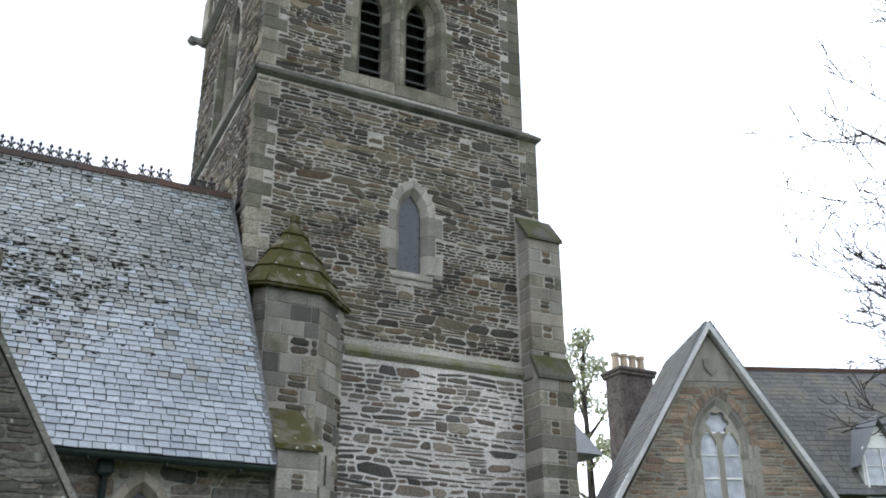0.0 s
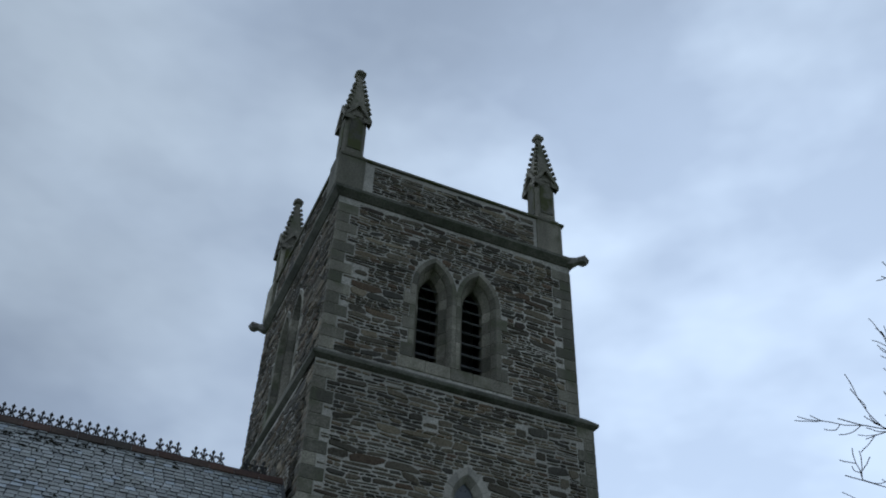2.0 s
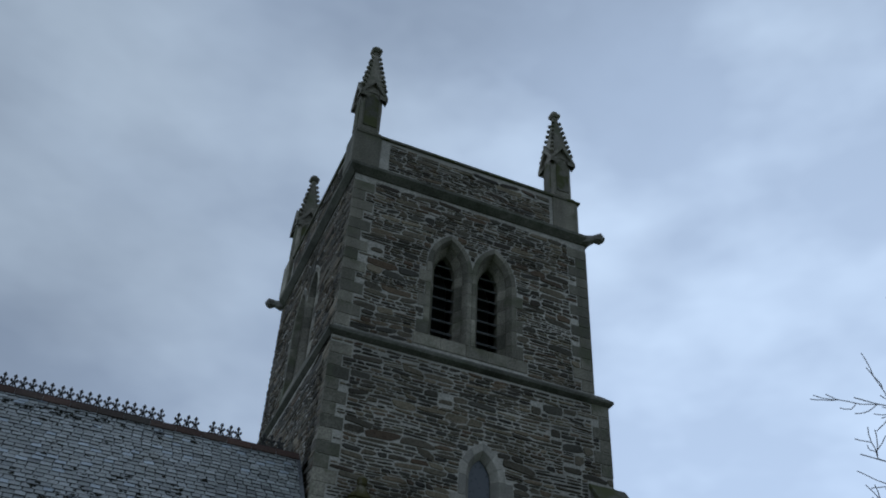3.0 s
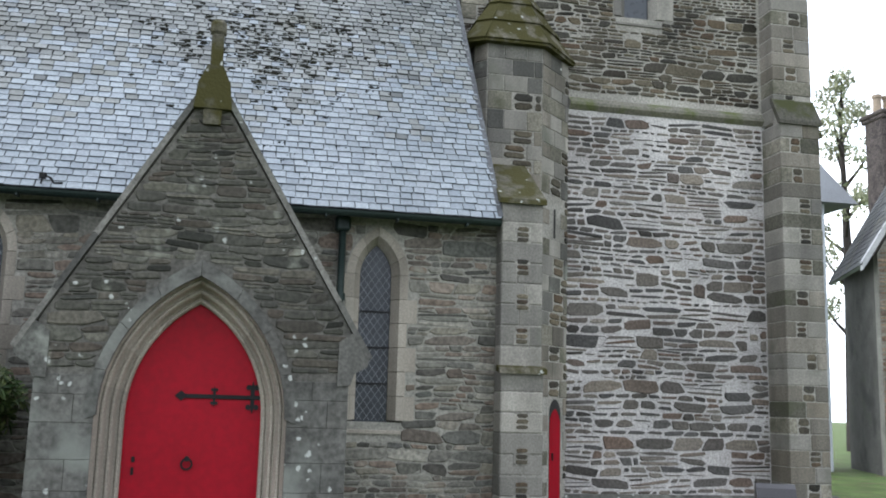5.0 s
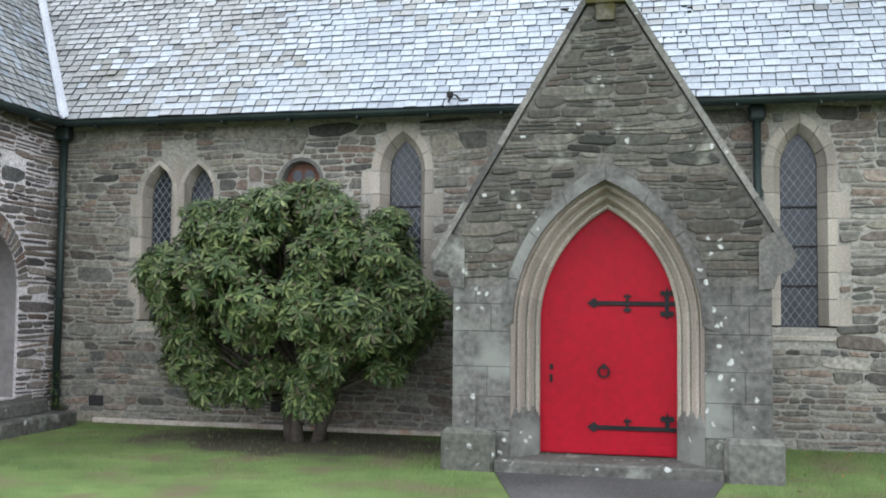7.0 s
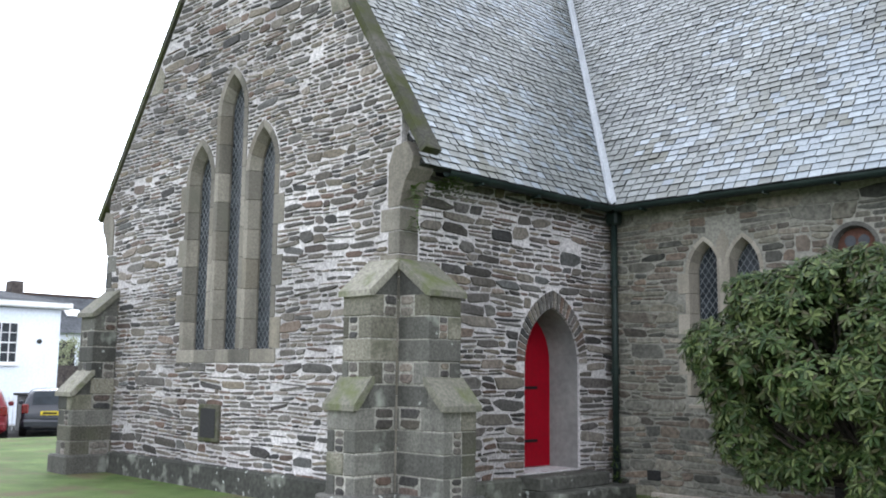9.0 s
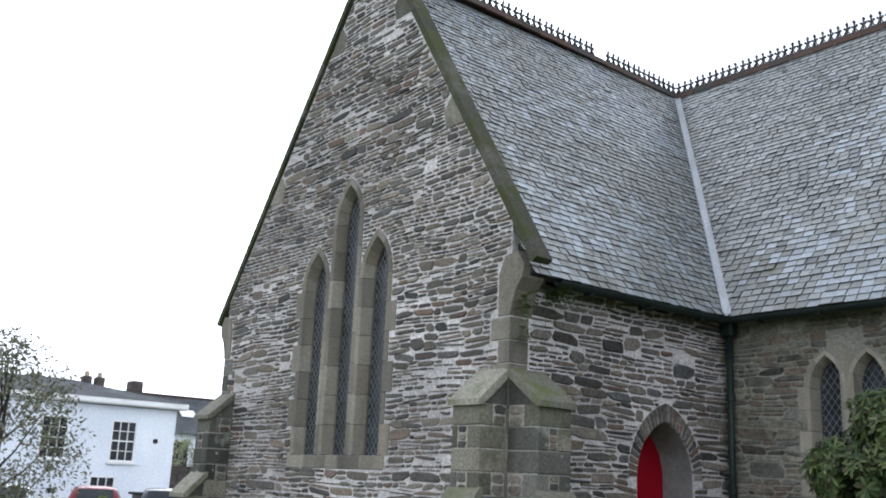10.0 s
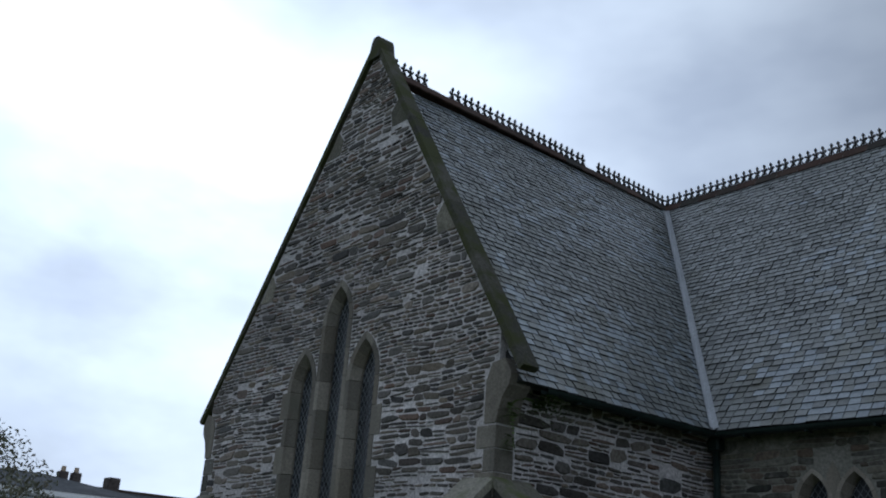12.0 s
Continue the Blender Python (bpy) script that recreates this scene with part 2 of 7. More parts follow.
M_ASHLAR_WET = surface("stained_dressed_stone", [(0.0872, 0.085, 0.0765), (0.172, 0.164, 0.145), (0.0674, 0.0661, 0.0599), (0.134, 0.129, 0.112)], 0.85, 1.0, 34, 0.45, 0.008, 0.3, True,
                       (0.28, 0.29, 0.25), (0.6, 0.74), 2.4, (4.0, 4.0, 0.6), spots=0.03)
M_PORCHSTONE = surface("lichened_porch_stone", [(0.078, 0.077, 0.069), (0.1, 0.097, 0.087), (0.085, 0.083, 0.075), (0.118, 0.113, 0.1)], 0.88, 1.4, 18, 0.6, 0.012, 0.4, True,
                       (0.165, 0.17, 0.15), (0.48, 0.66), 1.7, (5.0, 5.0, 0.7), spots=0.12)
M_PLINTH = surface("dark_mossy_plinth_stone", [(0.05, 0.05, 0.043), (0.11, 0.108, 0.094), (0.07, 0.072, 0.056)], 0.9, 1.8, 16, 0.6, 0.012, 0.35, True, (0.2, 0.205, 0.175), (0.57, 0.7), 3.0, spots=0.1)
M_MOSSY = surface("mossy_stone", [(0.08, 0.075, 0.055), (0.12, 0.11, 0.085)], 0.9, 1.5, 26, 0.8, 0.016, 0.4, True, (0.048, 0.044, 0.014), (0.36, 0.5), 3.4, spots=0.12)
M_COPING = surface("coping_stone", [(0.064, 0.062, 0.05), (0.1, 0.094, 0.076), (0.048, 0.047, 0.038)], 0.9, 1.2, 26, 0.6, 0.012, 0.35, True, (0.05, 0.054, 0.022), (0.42, 0.58), 2.8)
M_CAP = surface("olive_stained_cap_stone", [(0.145, 0.138, 0.111), (0.221, 0.208, 0.17)], 0.88, 1.2, 26, 0.5, 0.01, 0.3, True, (0.1, 0.115, 0.045), (0.5, 0.68), 2.4)
M_SLATE = surface("roof_slate", [(0.142, 0.167, 0.191), (0.222, 0.254, 0.279), (0.174, 0.2, 0.221), (0.252, 0.283, 0.306), (0.196, 0.221, 0.246)], 0.33, 0.7, 26, 0.35, 0.006, 0.22, True,
                  (0.15, 0.15, 0.12), (0.58, 0.76), 0.7, spec=0.8)
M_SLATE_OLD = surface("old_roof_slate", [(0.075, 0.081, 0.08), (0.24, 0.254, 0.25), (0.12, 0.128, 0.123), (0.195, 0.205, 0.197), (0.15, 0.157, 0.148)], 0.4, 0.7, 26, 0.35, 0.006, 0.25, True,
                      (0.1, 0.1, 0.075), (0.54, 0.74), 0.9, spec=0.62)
M_SLATE_DARK = surface("dark_roof_slate", [(0.135, 0.141, 0.149), (0.203, 0.213, 0.222), (0.163, 0.17, 0.179)], 0.5, 0.7, 26, 0.35, 0.006, 0.22, True, spec=0.15)
M_FARSLATE = surface("far_roof_slate", [(0.06, 0.063, 0.068), (0.09, 0.094, 0.1)], 0.97, 1.5, 8, 0.4, 0.02, 0.3, spec=0.05)
M_SLATE_DULL = surface("dull_lichened_slate", [(0.085, 0.088, 0.088), (0.12, 0.122, 0.12), (0.1, 0.102, 0.1)], 0.8, 0.9, 20, 0.4, 0.008, 0.3, True, (0.14, 0.135, 0.11), (0.5, 0.7), 1.2, spec=0.1)
# darker than the slate faces: the courses' shadow is put into this colour
M_SLATE_EDGE = surface("shadowed_slate_edge", [(0.07, 0.073, 0.077), (0.11, 0.113, 0.117)], 0.85)
M_RUBBLE_LOW = surface("dark_brown_slate_rubble", [(0.04, 0.037, 0.034), (0.12, 0.106, 0.09), (0.065, 0.062, 0.058), (0.165, 0.148, 0.126), (0.105, 0.075, 0.058), (0.085, 0.081, 0.076), (0.05, 0.048, 0.046), (0.18, 0.155, 0.126)],
                       0.85, 1.5, 22, 0.6, 0.012, 0.4, True)
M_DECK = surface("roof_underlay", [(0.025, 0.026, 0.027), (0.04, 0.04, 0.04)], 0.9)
M_LEAD = surface("lead_sheet", [(0.294, 0.308, 0.329), (0.385, 0.399, 0.42)], 0.45, 2, 20, 0.2, 0.004, 0.15, spec=0.5)
M_RIDGE = surface("ridge_terracotta", [(0.042, 0.029, 0.024), (0.07, 0.042, 0.033), (0.036, 0.034, 0.03)], 0.85, 2, 24, 0.4, 0.006, 0.3, True)
M_IRON = surface("black_iron", [(0.006, 0.006, 0.007), (0.013, 0.012, 0.012)], 0.6, 4, 40, 0.3, 0.002, 0.3)
M_PIPE = surface("dark_green_cast_iron", [(0.012, 0.02, 0.018), (0.02, 0.03, 0.026)], 0.45, 3, 30, 0.2, 0.002, 0.25)
M_RED = surface("red_door_paint", [(0.235, 0.002, 0.0095), (0.285, 0.003, 0.013)], 0.5, 0.9, 14, 0.15, 0.003, 0.1, spec=0.14)
M_GLASS = surface("leaded_glass", [(0.015, 0.018, 0.022), (0.03, 0.035, 0.041)], 0.22, 5, 9, 0.3, 0.006, 0.3, spec=0.25)
M_TOWERGLASS = surface("pale_grey_glass", [(0.026, 0.033, 0.041), (0.042, 0.05, 0.06)], 0.3, 2, 12, 0.1, 0.003, 0.15, spec=0.4)
M_LEADCAME = surface("lead_came", [(0.125, 0.134, 0.142), (0.19, 0.2, 0.21)], 0.6, 4, 40, 0.1, 0.001, 0.2)
# near-black; on the belfry's inner sheets and the turret recess it paints shade
M_DARK = surface("near_black", [(0.02, 0.02, 0.021), (0.035, 0.034, 0.033)], 0.8, 3, 30, 0.3, 0.004, 0.3, True)
M_PLASTER = surface("grey_render", [(0.16, 0.16, 0.155), (0.25, 0.246, 0.236)], 0.9, 1.1, 12, 0.3, 0.004, 0.15)


M_GABLESTONE = surface("brownish_dressed_stone", [(0.165, 0.148, 0.122), (0.25, 0.226, 0.19), (0.125, 0.115, 0.098), (0.2, 0.175, 0.138)], 0.86, 1.0, 36, 0.45, 0.006, 0.25, True, (0.13, 0.125, 0.1), (0.56, 0.74), 1.8, (4.0, 4.0, 0.5))


# ---- geometry helpers ----
class Geo:
    def __init__(self):
        self.v, self.f = [], []

    def add(self, verts, faces):
        k = len(self.v)
        self.v += [tuple(p) for p in verts]
        self.f += [tuple(i + k for i in f) for f in faces]
        return self

    def box(self, a, b, bev=0.0, m=None):
        (x0, y0, z0), (x1, y1, z1) = a, b
        if not bev:
            vs = [(x, y, z) for x in (x0, x1) for y in (y0, y1) for z in (z0, z1)]
            fs = [(0, 1, 3, 2), (4, 6, 7, 5), (0, 4, 5, 1), (2, 3, 7, 6), (0, 2, 6, 4), (1, 5, 7, 3)]
        else:
            bm = bmesh.new()
            bmesh.ops.create_cube(bm, size=1.0)
            for q in bm.verts:
                q.co = Vector((x0 + (q.co.x + 0.5) * (x1 - x0), y0 + (q.co.y + 0.5) * (y1 - y0), z0 + (q.co.z + 0.5) * (z1 - z0)))
            bmesh.ops.bevel(bm, geom=bm.edges[:], offset=bev, segments=1, affect="EDGES", profile=0.5)
            bm.verts.index_update()
            vs, fs = [q.co.copy() for q in bm.verts], [tuple(q.index for q in f.verts) for f in bm.faces]
            bm.free()
        if m:
            vs = [m @ Vector(p) for p in vs]
        return self.add(vs, fs)

    def prism(self, poly, d0, d1, m, caps=True):
        """A polygon in the plane of m's first two axes, drawn out along its third from d0 to d1."""
        n = len(poly)
        area = sum(poly[i][0] * poly[(i + 1) % n][1] - poly[(i + 1) % n][0] * poly[i][1] for i in range(n))
        if (area < 0) == (d1 > d0):
            poly = poly[::-1]
        vs = [m @ Vector((x, y, d)) for d in (d0, d1) for x, y in poly]
        fs = [(i, (i + 1) % n, n + (i + 1) % n, n + i) for i in range(n)]
        if caps:
            fs += [tuple(range(n, 2 * n)), tuple(range(n))[::-1]]
        return self.add(vs, fs)

    def strip(self, rings, closed=False):
        """Faces between one row of points and the next."""
        n = len(rings[0])
        vs = [p for r in rings for p in r]
        fs = []
        for k in range(len(rings) - 1):
            for i in range(n if closed else n - 1):
                j = (i + 1) % n
                fs.append((k * n + i, k * n + j, (k + 1) * n + j, (k + 1) * n + i))
        return self.add(vs, fs)

    def tube(self, pts, radius, sides=8, caps=True):
        pts = [Vector(p) for p in pts]
        rings, up = [], None
        for i, p in enumerate(pts):
            d = (pts[min(i + 1, len(pts) - 1)] - pts[max(i - 1, 0)]).normalized()
            if up is None:
                up = d.orthogonal().normalized()
            up = (up - d * up.dot(d)).normalized()
            side = d.cross(up)
            r = radius[i] if isinstance(radius, (list, tuple)) else radius
            rings.append([p + (up * math.cos(a) + side * math.sin(a)) * r for a in (2 * math.pi * k / sides for k in range(sides))])
        self.strip(rings, True)
        if caps:
            k = len(self.v)
            self.f += [tuple(range(k - sides, k)), tuple(range(k - sides * len(rings), k - sides * len(rings) + sides))[::-1]]
        return self


WORLD_OF = {}


def link(ob, parent=None, at=None):
    m = at or Matrix.Identity(4)
    ob.matrix_basis = m
    if parent is not None:
        ob.parent = parent
        ob.matrix_parent_inverse = WORLD_OF[parent.name].inverted()
    WORLD_OF[ob.name] = m
    return ob


def mesh_of(name, geo, material, smooth=False):
    me = bpy.data.meshes.new(name)
    me.from_pydata([tuple(p) for p in geo.v], [], geo.f)
    me.materials.append(material)
    if smooth:
        me.polygons.foreach_set("use_smooth", [True] * len(me.polygons))
    me.update()
    return me


def part(name, geo, material, parent=None, label="", smooth=False, fix=False):
    me = mesh_of(name, geo, material, smooth)
    if fix:
        bm = bmesh.new()
        bm.from_mesh(me)
        bmesh.ops.recalc_face_normals(bm, faces=bm.faces[:])
        bm.to_mesh(me)
        bm.free()
    ob = link(new(name, me), parent)
    return tagged(ob, label)


def thing(name, label, category, at=(0, 0, 0), group="", kind=""):
    return tagged(link(new(name), None, Matrix.Translation(at)), label, category, group, kind)


def plane(origin, u, n):
    """A wall's own axes: u along it, z up, n out of it."""
    u, n = Vector(u).normalized(), Vector(n).normalized()
    v = n.cross(u)
    m = Matrix((u, v, n)).transposed().to_4x4()
    m.translation = Vector(origin)
    return m


def arch(c, w, spring, apex, foot, n=9):
    """The outline of a pointed opening, from its left foot over the apex to its right foot."""
    h = apex - spring
    k = max((h * h - w * w) / (2 * w), 0.0)
    r = w + k
    end = math.asin(min(1.0, h / r))
    right = [(c - k + r * math.cos(end * i / n), spring + r * math.sin(end * i / n)) for i in range(n + 1)]
    left = [(2 * c - x, y) for x, y in right]
    return [(c - w, foot)] + left + right[:-1][::-1] + [(c + w, foot)]


def rect(x0, y0, x1, y1):
    return [(x0, y0), (x1, y0), (x1, y1), (x0, y1)]


def inside(p, poly):
    x, y = p
    odd = False
    for (x0, y0), (x1, y1) in zip(poly, poly[1:] + poly[:1]):
        if (y0 > y) != (y1 > y) and x < (x1 - x0) * (y - y0) / (y1 - y0) + x0:
            odd = not odd
    return odd


def spans(poly, y):
    xs = sorted((x1 - x0) * (y - y0) / (y1 - y0) + x0 for (x0, y0), (x1, y1) in zip(poly, poly[1:] + poly[:1]) if (y0 > y) != (y1 > y))
    return list(zip(xs[::2], xs[1::2]))


def both(a, b):
    return [(max(p, r), min(q, s)) for p, q in a for r, s in b if min(q, s) > max(p, r)]


def less(a, b):
    for r, s in b:
        a = [iv for p, q in a for iv in ((p, min(q, r)), (max(p, s), q)) if iv[1] - iv[0] > 0.01]
    return a


def slab(name, m, outer, holes, thick, material, parent=None, label=""):
    """A wall of the given outline with openings that go through it; its face lies in the plane of m."""
    loops = [outer] + holes
    tris = tessellate_polygon([[Vector((x, y, 0)) for x, y in lp] for lp in loops])
    flat = [p for lp in loops for p in lp]
    g = Geo()
    n = len(flat)
    fs = []
    for t in tris:
        (ax, ay), (bx, by), (cx, cy) = (flat[i] for i in t)
        t = t if (bx - ax) * (cy - ay) - (cx - ax) * (by - ay) > 0 else t[::-1]
        fs += [tuple(t), tuple(i + n for i in t[::-1])]
    k = 0
    for q, lp in enumerate(loops):
        c = len(lp)
        area = sum(lp[i][0] * lp[(i + 1) % c][1] - lp[(i + 1) % c][0] * lp[i][1] for i in range(c))
        for i in range(c):
            a, b = k + i, k + (i + 1) % c
            fs.append((a, n + a, n + b, b) if (area > 0) == (q == 0) else (b, n + b, n + a, a))
        k += c
    g.add([m @ Vector((x, y, 0)) for x, y in flat] + [m @ Vector((x, y, -thick)) for x, y in flat], fs)
    return part(name, g, material, parent, label)


STONES = {}
STONE_FACES = [(k * 8 + i, k * 8 + (i + 1) % 8, k * 8 + 8 + (i + 1) % 8, k * 8 + 8 + i) for k in (0, 1) for i in range(8)] + [tuple(range(16, 24))]


def stone_shapes(material, kinds=16):
    """Rough stones of unit size, lying in x and y, their face at z = 1."""
    if material.name not in STONES:
        rng, made = random.Random(7), []
        for _ in range(kinds):
            out = [(sx * rng.uniform(0.42, 0.51), sy * rng.uniform(0.12, 0.42)) if q else (sx * rng.uniform(0.2, 0.44), sy * rng.uniform(0.38, 0.52))
                   for sx, sy, q in ((1, -1, 1), (1, 1, 1), (1, 1, 0), (-1, 1, 0), (-1, 1, 1), (-1, -1, 1), (-1, -1, 0), (1, -1, 0))]
            face = [(x * 0.88, y * 0.8, rng.uniform(0.8, 1.1)) for x, y in out]
            g = Geo()
            g.add([(x, y, -0.6) for x, y in out] + [(x, y, 0.45) for x, y in out] + face, STONE_FACES)
            made.append((g, mesh_of("stone", g, material)))
        STONES[material.name] = made
    return STONES[material.name]


def lay(shapes, spots, parent, near=None, name="stone", most=260, rest="rubble_infill"):
    """Pieces at the poses spots: those nearest to the place `near` as objects of their own, the rest joined."""
    if near is not None:
        spots = sorted(spots, key=lambda s: (s[1].translation - Vector(near)).length)
    ones, others = spots[:most], spots[most:]
    for k, m in ones:
        ob = new(name, shapes[k % len(shapes)][1])
        link(ob, parent, m)
    if others:
        vs, fs, base = [], [], 0
        arrays = [np.array([(*p, 1.0) for p in g.v]) for g, _ in shapes]
        for k, m in others:
            k %= len(shapes)
            vs.append((arrays[k] @ np.array(m).T)[:, :3])
            fs += [tuple(i + base for i in f) for f in shapes[k][0].f]
            base += len(arrays[k])
        me = bpy.data.meshes.new(rest)
        me.from_pydata(np.concatenate(vs).tolist(), [], fs)
        for kept in shapes[0][1].materials:
            me.materials.append(kept)
        slots = [[p.material_index for p in one.polygons] for _, one in shapes]
        me.polygons.foreach_set("material_index", [i for k, _ in others for i in slots[k % len(shapes)]])
        me.update()
        tagged(link(new(rest, me), parent), kind="stuff")


def rubble(m, outer, blocked, material, parent, seed, near, low=0.05, high=0.16, gap=0.022, proud=0.018, most=260, long=(1.7, 5.2), big=0.0, smear=0.5):
    """Rubble in wandering courses within an outline, clear of the blocked outlines: split, wedge-ended stones with joints of uneven width."""
    rng = random.Random(seed)
    y, top = min(q for _, q in outer), max(q for _, q in outer)
    blocked, stones = list(blocked), []
    x_lo, x_hi = min(q for q, _ in outer), max(q for q, _ in outer)

    def stone(bl, br, tr, tl):
        cx, cy = (bl[0] + br[0] + tr[0] + tl[0]) / 4, (bl[1] + br[1] + tr[1] + tl[1]) / 4
        g = gap * max(0.35, rng.uniform(0.55, 1.25) + smear * 1.6 * noise.noise(Vector((cx * 1.1, cy * 1.6, seed * 0.37))))
        wide, tall = (br[0] - bl[0] + tr[0] - tl[0]) / 2, (tl[1] - bl[1] + tr[1] - br[1]) / 2
        if wide - g < 0.03 or tall - g < 0.012:
            return
        ring = []
        for a, b, last in ((bl, br, tl), (br, tr, bl), (tr, tl, br), (tl, bl, tr)):
            for to, flat in ((last, a is bl or a is tr), (b, not (a is bl or a is tr))):
                f = rng.uniform(0.04, 0.46) if flat else min(rng.choice((0.04, 0.12, 0.25, 0.4)) * rng.uniform(0.5, 1.1), 0.2 / max(wide, 0.2))
                ring.append((a[0] + (to[0] - a[0]) * f, a[1] + (to[1] - a[1]) * f))
        sx, sy = 1 - g / wide, 1 - g / tall
        ring = [((px - cx) * sx, (py - cy) * sy) for px, py in ring]
        lift, tx, ty = proud * rng.uniform(0.55, 1.5), rng.gauss(0, 0.02), rng.gauss(0, 0.05)
        turn = math.radians(rng.gauss(0, 2.6))
        ring = [(px * math.cos(turn) - py * math.sin(turn), px * math.sin(turn) + py * math.cos(turn)) for px, py in ring]
        inset = min(0.014, 0.22 * (tall - g))
        fx, fy = 1 - 2 * inset / max(wide, 0.06), 1 - 2 * inset / max(tall, 0.04)
        face = [(px * fx, py * fy, lift * rng.uniform(0.82, 1.15) + tx * px + ty * py) for px, py in ring]
        stones.append(((cx, cy), [(px, py, -0.02) for px, py in ring] + [(px, py, lift * 0.5) for px, py in ring] + face))

    for _ in range(int(big * (x_hi - x_lo) * (top - y))):
        w, t = rng.uniform(0.2, 0.55), rng.uniform(high * 0.8, high * 1.5)
        cx, cy = rng.uniform(x_lo + w, x_hi - w), rng.uniform(y + t, top - t)
        test = [(cx + w * a, cy + t * b) for a in (-0.55, 0, 0.55) for b in (-0.6, 0, 0.6)]
        if not all(inside(p, outer) for p in test) or any(inside(p, q) for p in test for q in blocked):
            continue
        blocked.append(rect(cx - w / 2, cy - t / 2, cx + w / 2, cy + t / 2))
        stone((cx - w / 2, cy - t / 2), (cx + w / 2, cy - t / 2), (cx + w / 2, cy + t / 2), (cx - w / 2, cy + t / 2))
    course = 0

    def line(x, base, k):
        return base + 0.06 * noise.noise(Vector((x * 0.8, base * 0.8, seed))) + 0.4 * low * noise.noise(Vector((x * 2.3, k * 7.31, seed)))

    while y < top - 0.03:
        h = rng.choice((rng.uniform(low, high), rng.uniform(low, high * 0.6), rng.uniform(high * 0.8, high * 1.25)))
        free = None
        for q in (0.08, 0.5, 0.92):
            now = spans(outer, y + h * q)
            for b in blocked:
                now = less(now, spans(b, y + h * q))
            free = now if free is None else both(free, now)
        for a, b in free:
            x, lean = a, 0.0
            while x < b - 0.04:
                ln = min(h * rng.uniform(*long), 0.72)
                if b - x - ln < 0.1:
                    ln = b - x
                if ln > 0.85:
                    ln *= 0.5
                tilt = 0.0 if x + ln > b - 0.01 else max(-0.3, min(0.3, rng.gauss(0, 0.2))) * min(h, ln)
                bl, br = (x + lean, line(x, y, course)), (x + ln + tilt, line(x + ln, y, course))
                tl, tr = (x - lean, line(x, y + h, course + 1)), (x + ln - tilt, line(x + ln, y + h, course + 1))
                n = 1 if h < high * 0.55 else rng.choice((1, 1, 2) if h < high * 0.9 else (1, 1, 2, 2, 3))
                cuts = [(0.0, 0.0)] + [((i + rng.uniform(-0.3, 0.3)) / n, (i + rng.uniform(-0.3, 0.3)) / n) for i in range(1, n)] + [(1.0, 1.0)]
                mix = lambda p, q, f: (p[0] + (q[0] - p[0]) * f, p[1] + (q[1] - p[1]) * f)
                for (l0, r0), (l1, r1) in zip(cuts, cuts[1:]):
                    e = [mix(bl, tl, l0), mix(br, tr, r0), mix(br, tr, r1), mix(bl, tl, l1)]
                    if n > 1 and ln > 0.28 and rng.random() < 0.4:
                        f = rng.uniform(0.3, 0.7)
                        low_, high_ = mix(e[0], e[1], f), mix(e[3], e[2], f)
                        stone(e[0], low_, high_, e[3])
                        stone(low_, e[1], e[2], high_)
                    else:
                        stone(*e)
                x, lean = x + ln, tilt
        y += h
        course += 1
    spot = m.inverted() @ Vector(near)
    stones.sort(key=lambda q: (q[0][0] - spot.x) ** 2 + (q[0][1] - spot.y) ** 2)
    for (cx, cy), pts in stones[:most]:
        me = bpy.data.meshes.new("stone")
        me.from_pydata(pts, [], STONE_FACES)
        me.materials.append(material)
        link(new("stone", me), parent, m @ Matrix.Translation((cx, cy, 0)))
    rest = Geo()
    for (cx, cy), pts in stones[most:]:
        k = len(rest.v)
        rest.v += [(cx + px, cy + py, pz) for px, py, pz in pts]
        rest.f += [tuple(i + k for i in f) for f in STONE_FACES]
    if rest.v:
        rest.v = [m @ Vector(p) for p in rest.v]
        tagged(part("rubble_infill", rest, material, parent), kind="stuff")


def blocks(m, rects, material, parent, proud=0.03, name="block", deep=0.12, bev=0.008, label=""):
    """Dressed blocks, one object for each rectangle (x0, y0, x1, y1) on the wall."""
    for x0, y0, x1, y1 in rects:
        g = Geo().box((x0 + 0.004, y0 + 0.004, -deep), (x1 - 0.004, y1 - 0.004, proud), bev, m)
        part(name, g, material, parent, label)


def voussoirs(m, inner, outer, z_in, z_out, material, parent, deep=0.35, name="voussoir", per=2, joint=0.0035, chamfer=1.0):
    """Stones between an inner and an outer outline of as many points, one object each; chamfer: the splayed share of the face."""
    n = len(inner)
    i = 0
    while i < n - 1:
        j = min(i + per, n - 1)
        rows = []
        for k in range(i, j + 1):
            (ax, ay), (bx, by) = inner[k], outer[k]
            edge = [] if chamfer > 0.99 else [(ax + (bx - ax) * chamfer, ay + (by - ay) * chamfer, z_out)]
            rows.append([m @ Vector(p) for p in [(ax, ay, -deep), (ax, ay, z_in)] + edge + [(bx, by, z_out), (bx, by, -deep)]])
        d = (rows[-1][1] - rows[0][1]).normalized() * joint
        rows[0] = [p + d for p in rows[0]]
        rows[-1] = [p - d for p in rows[-1]]
        g = Geo().strip(rows, True)
        c, w = len(g.v), len(rows[0])
        g.f += [tuple(range(w)), tuple(range(c - 1, c - 1 - w, -1))]
        part(name, g, material, parent, fix=True)
        i = j


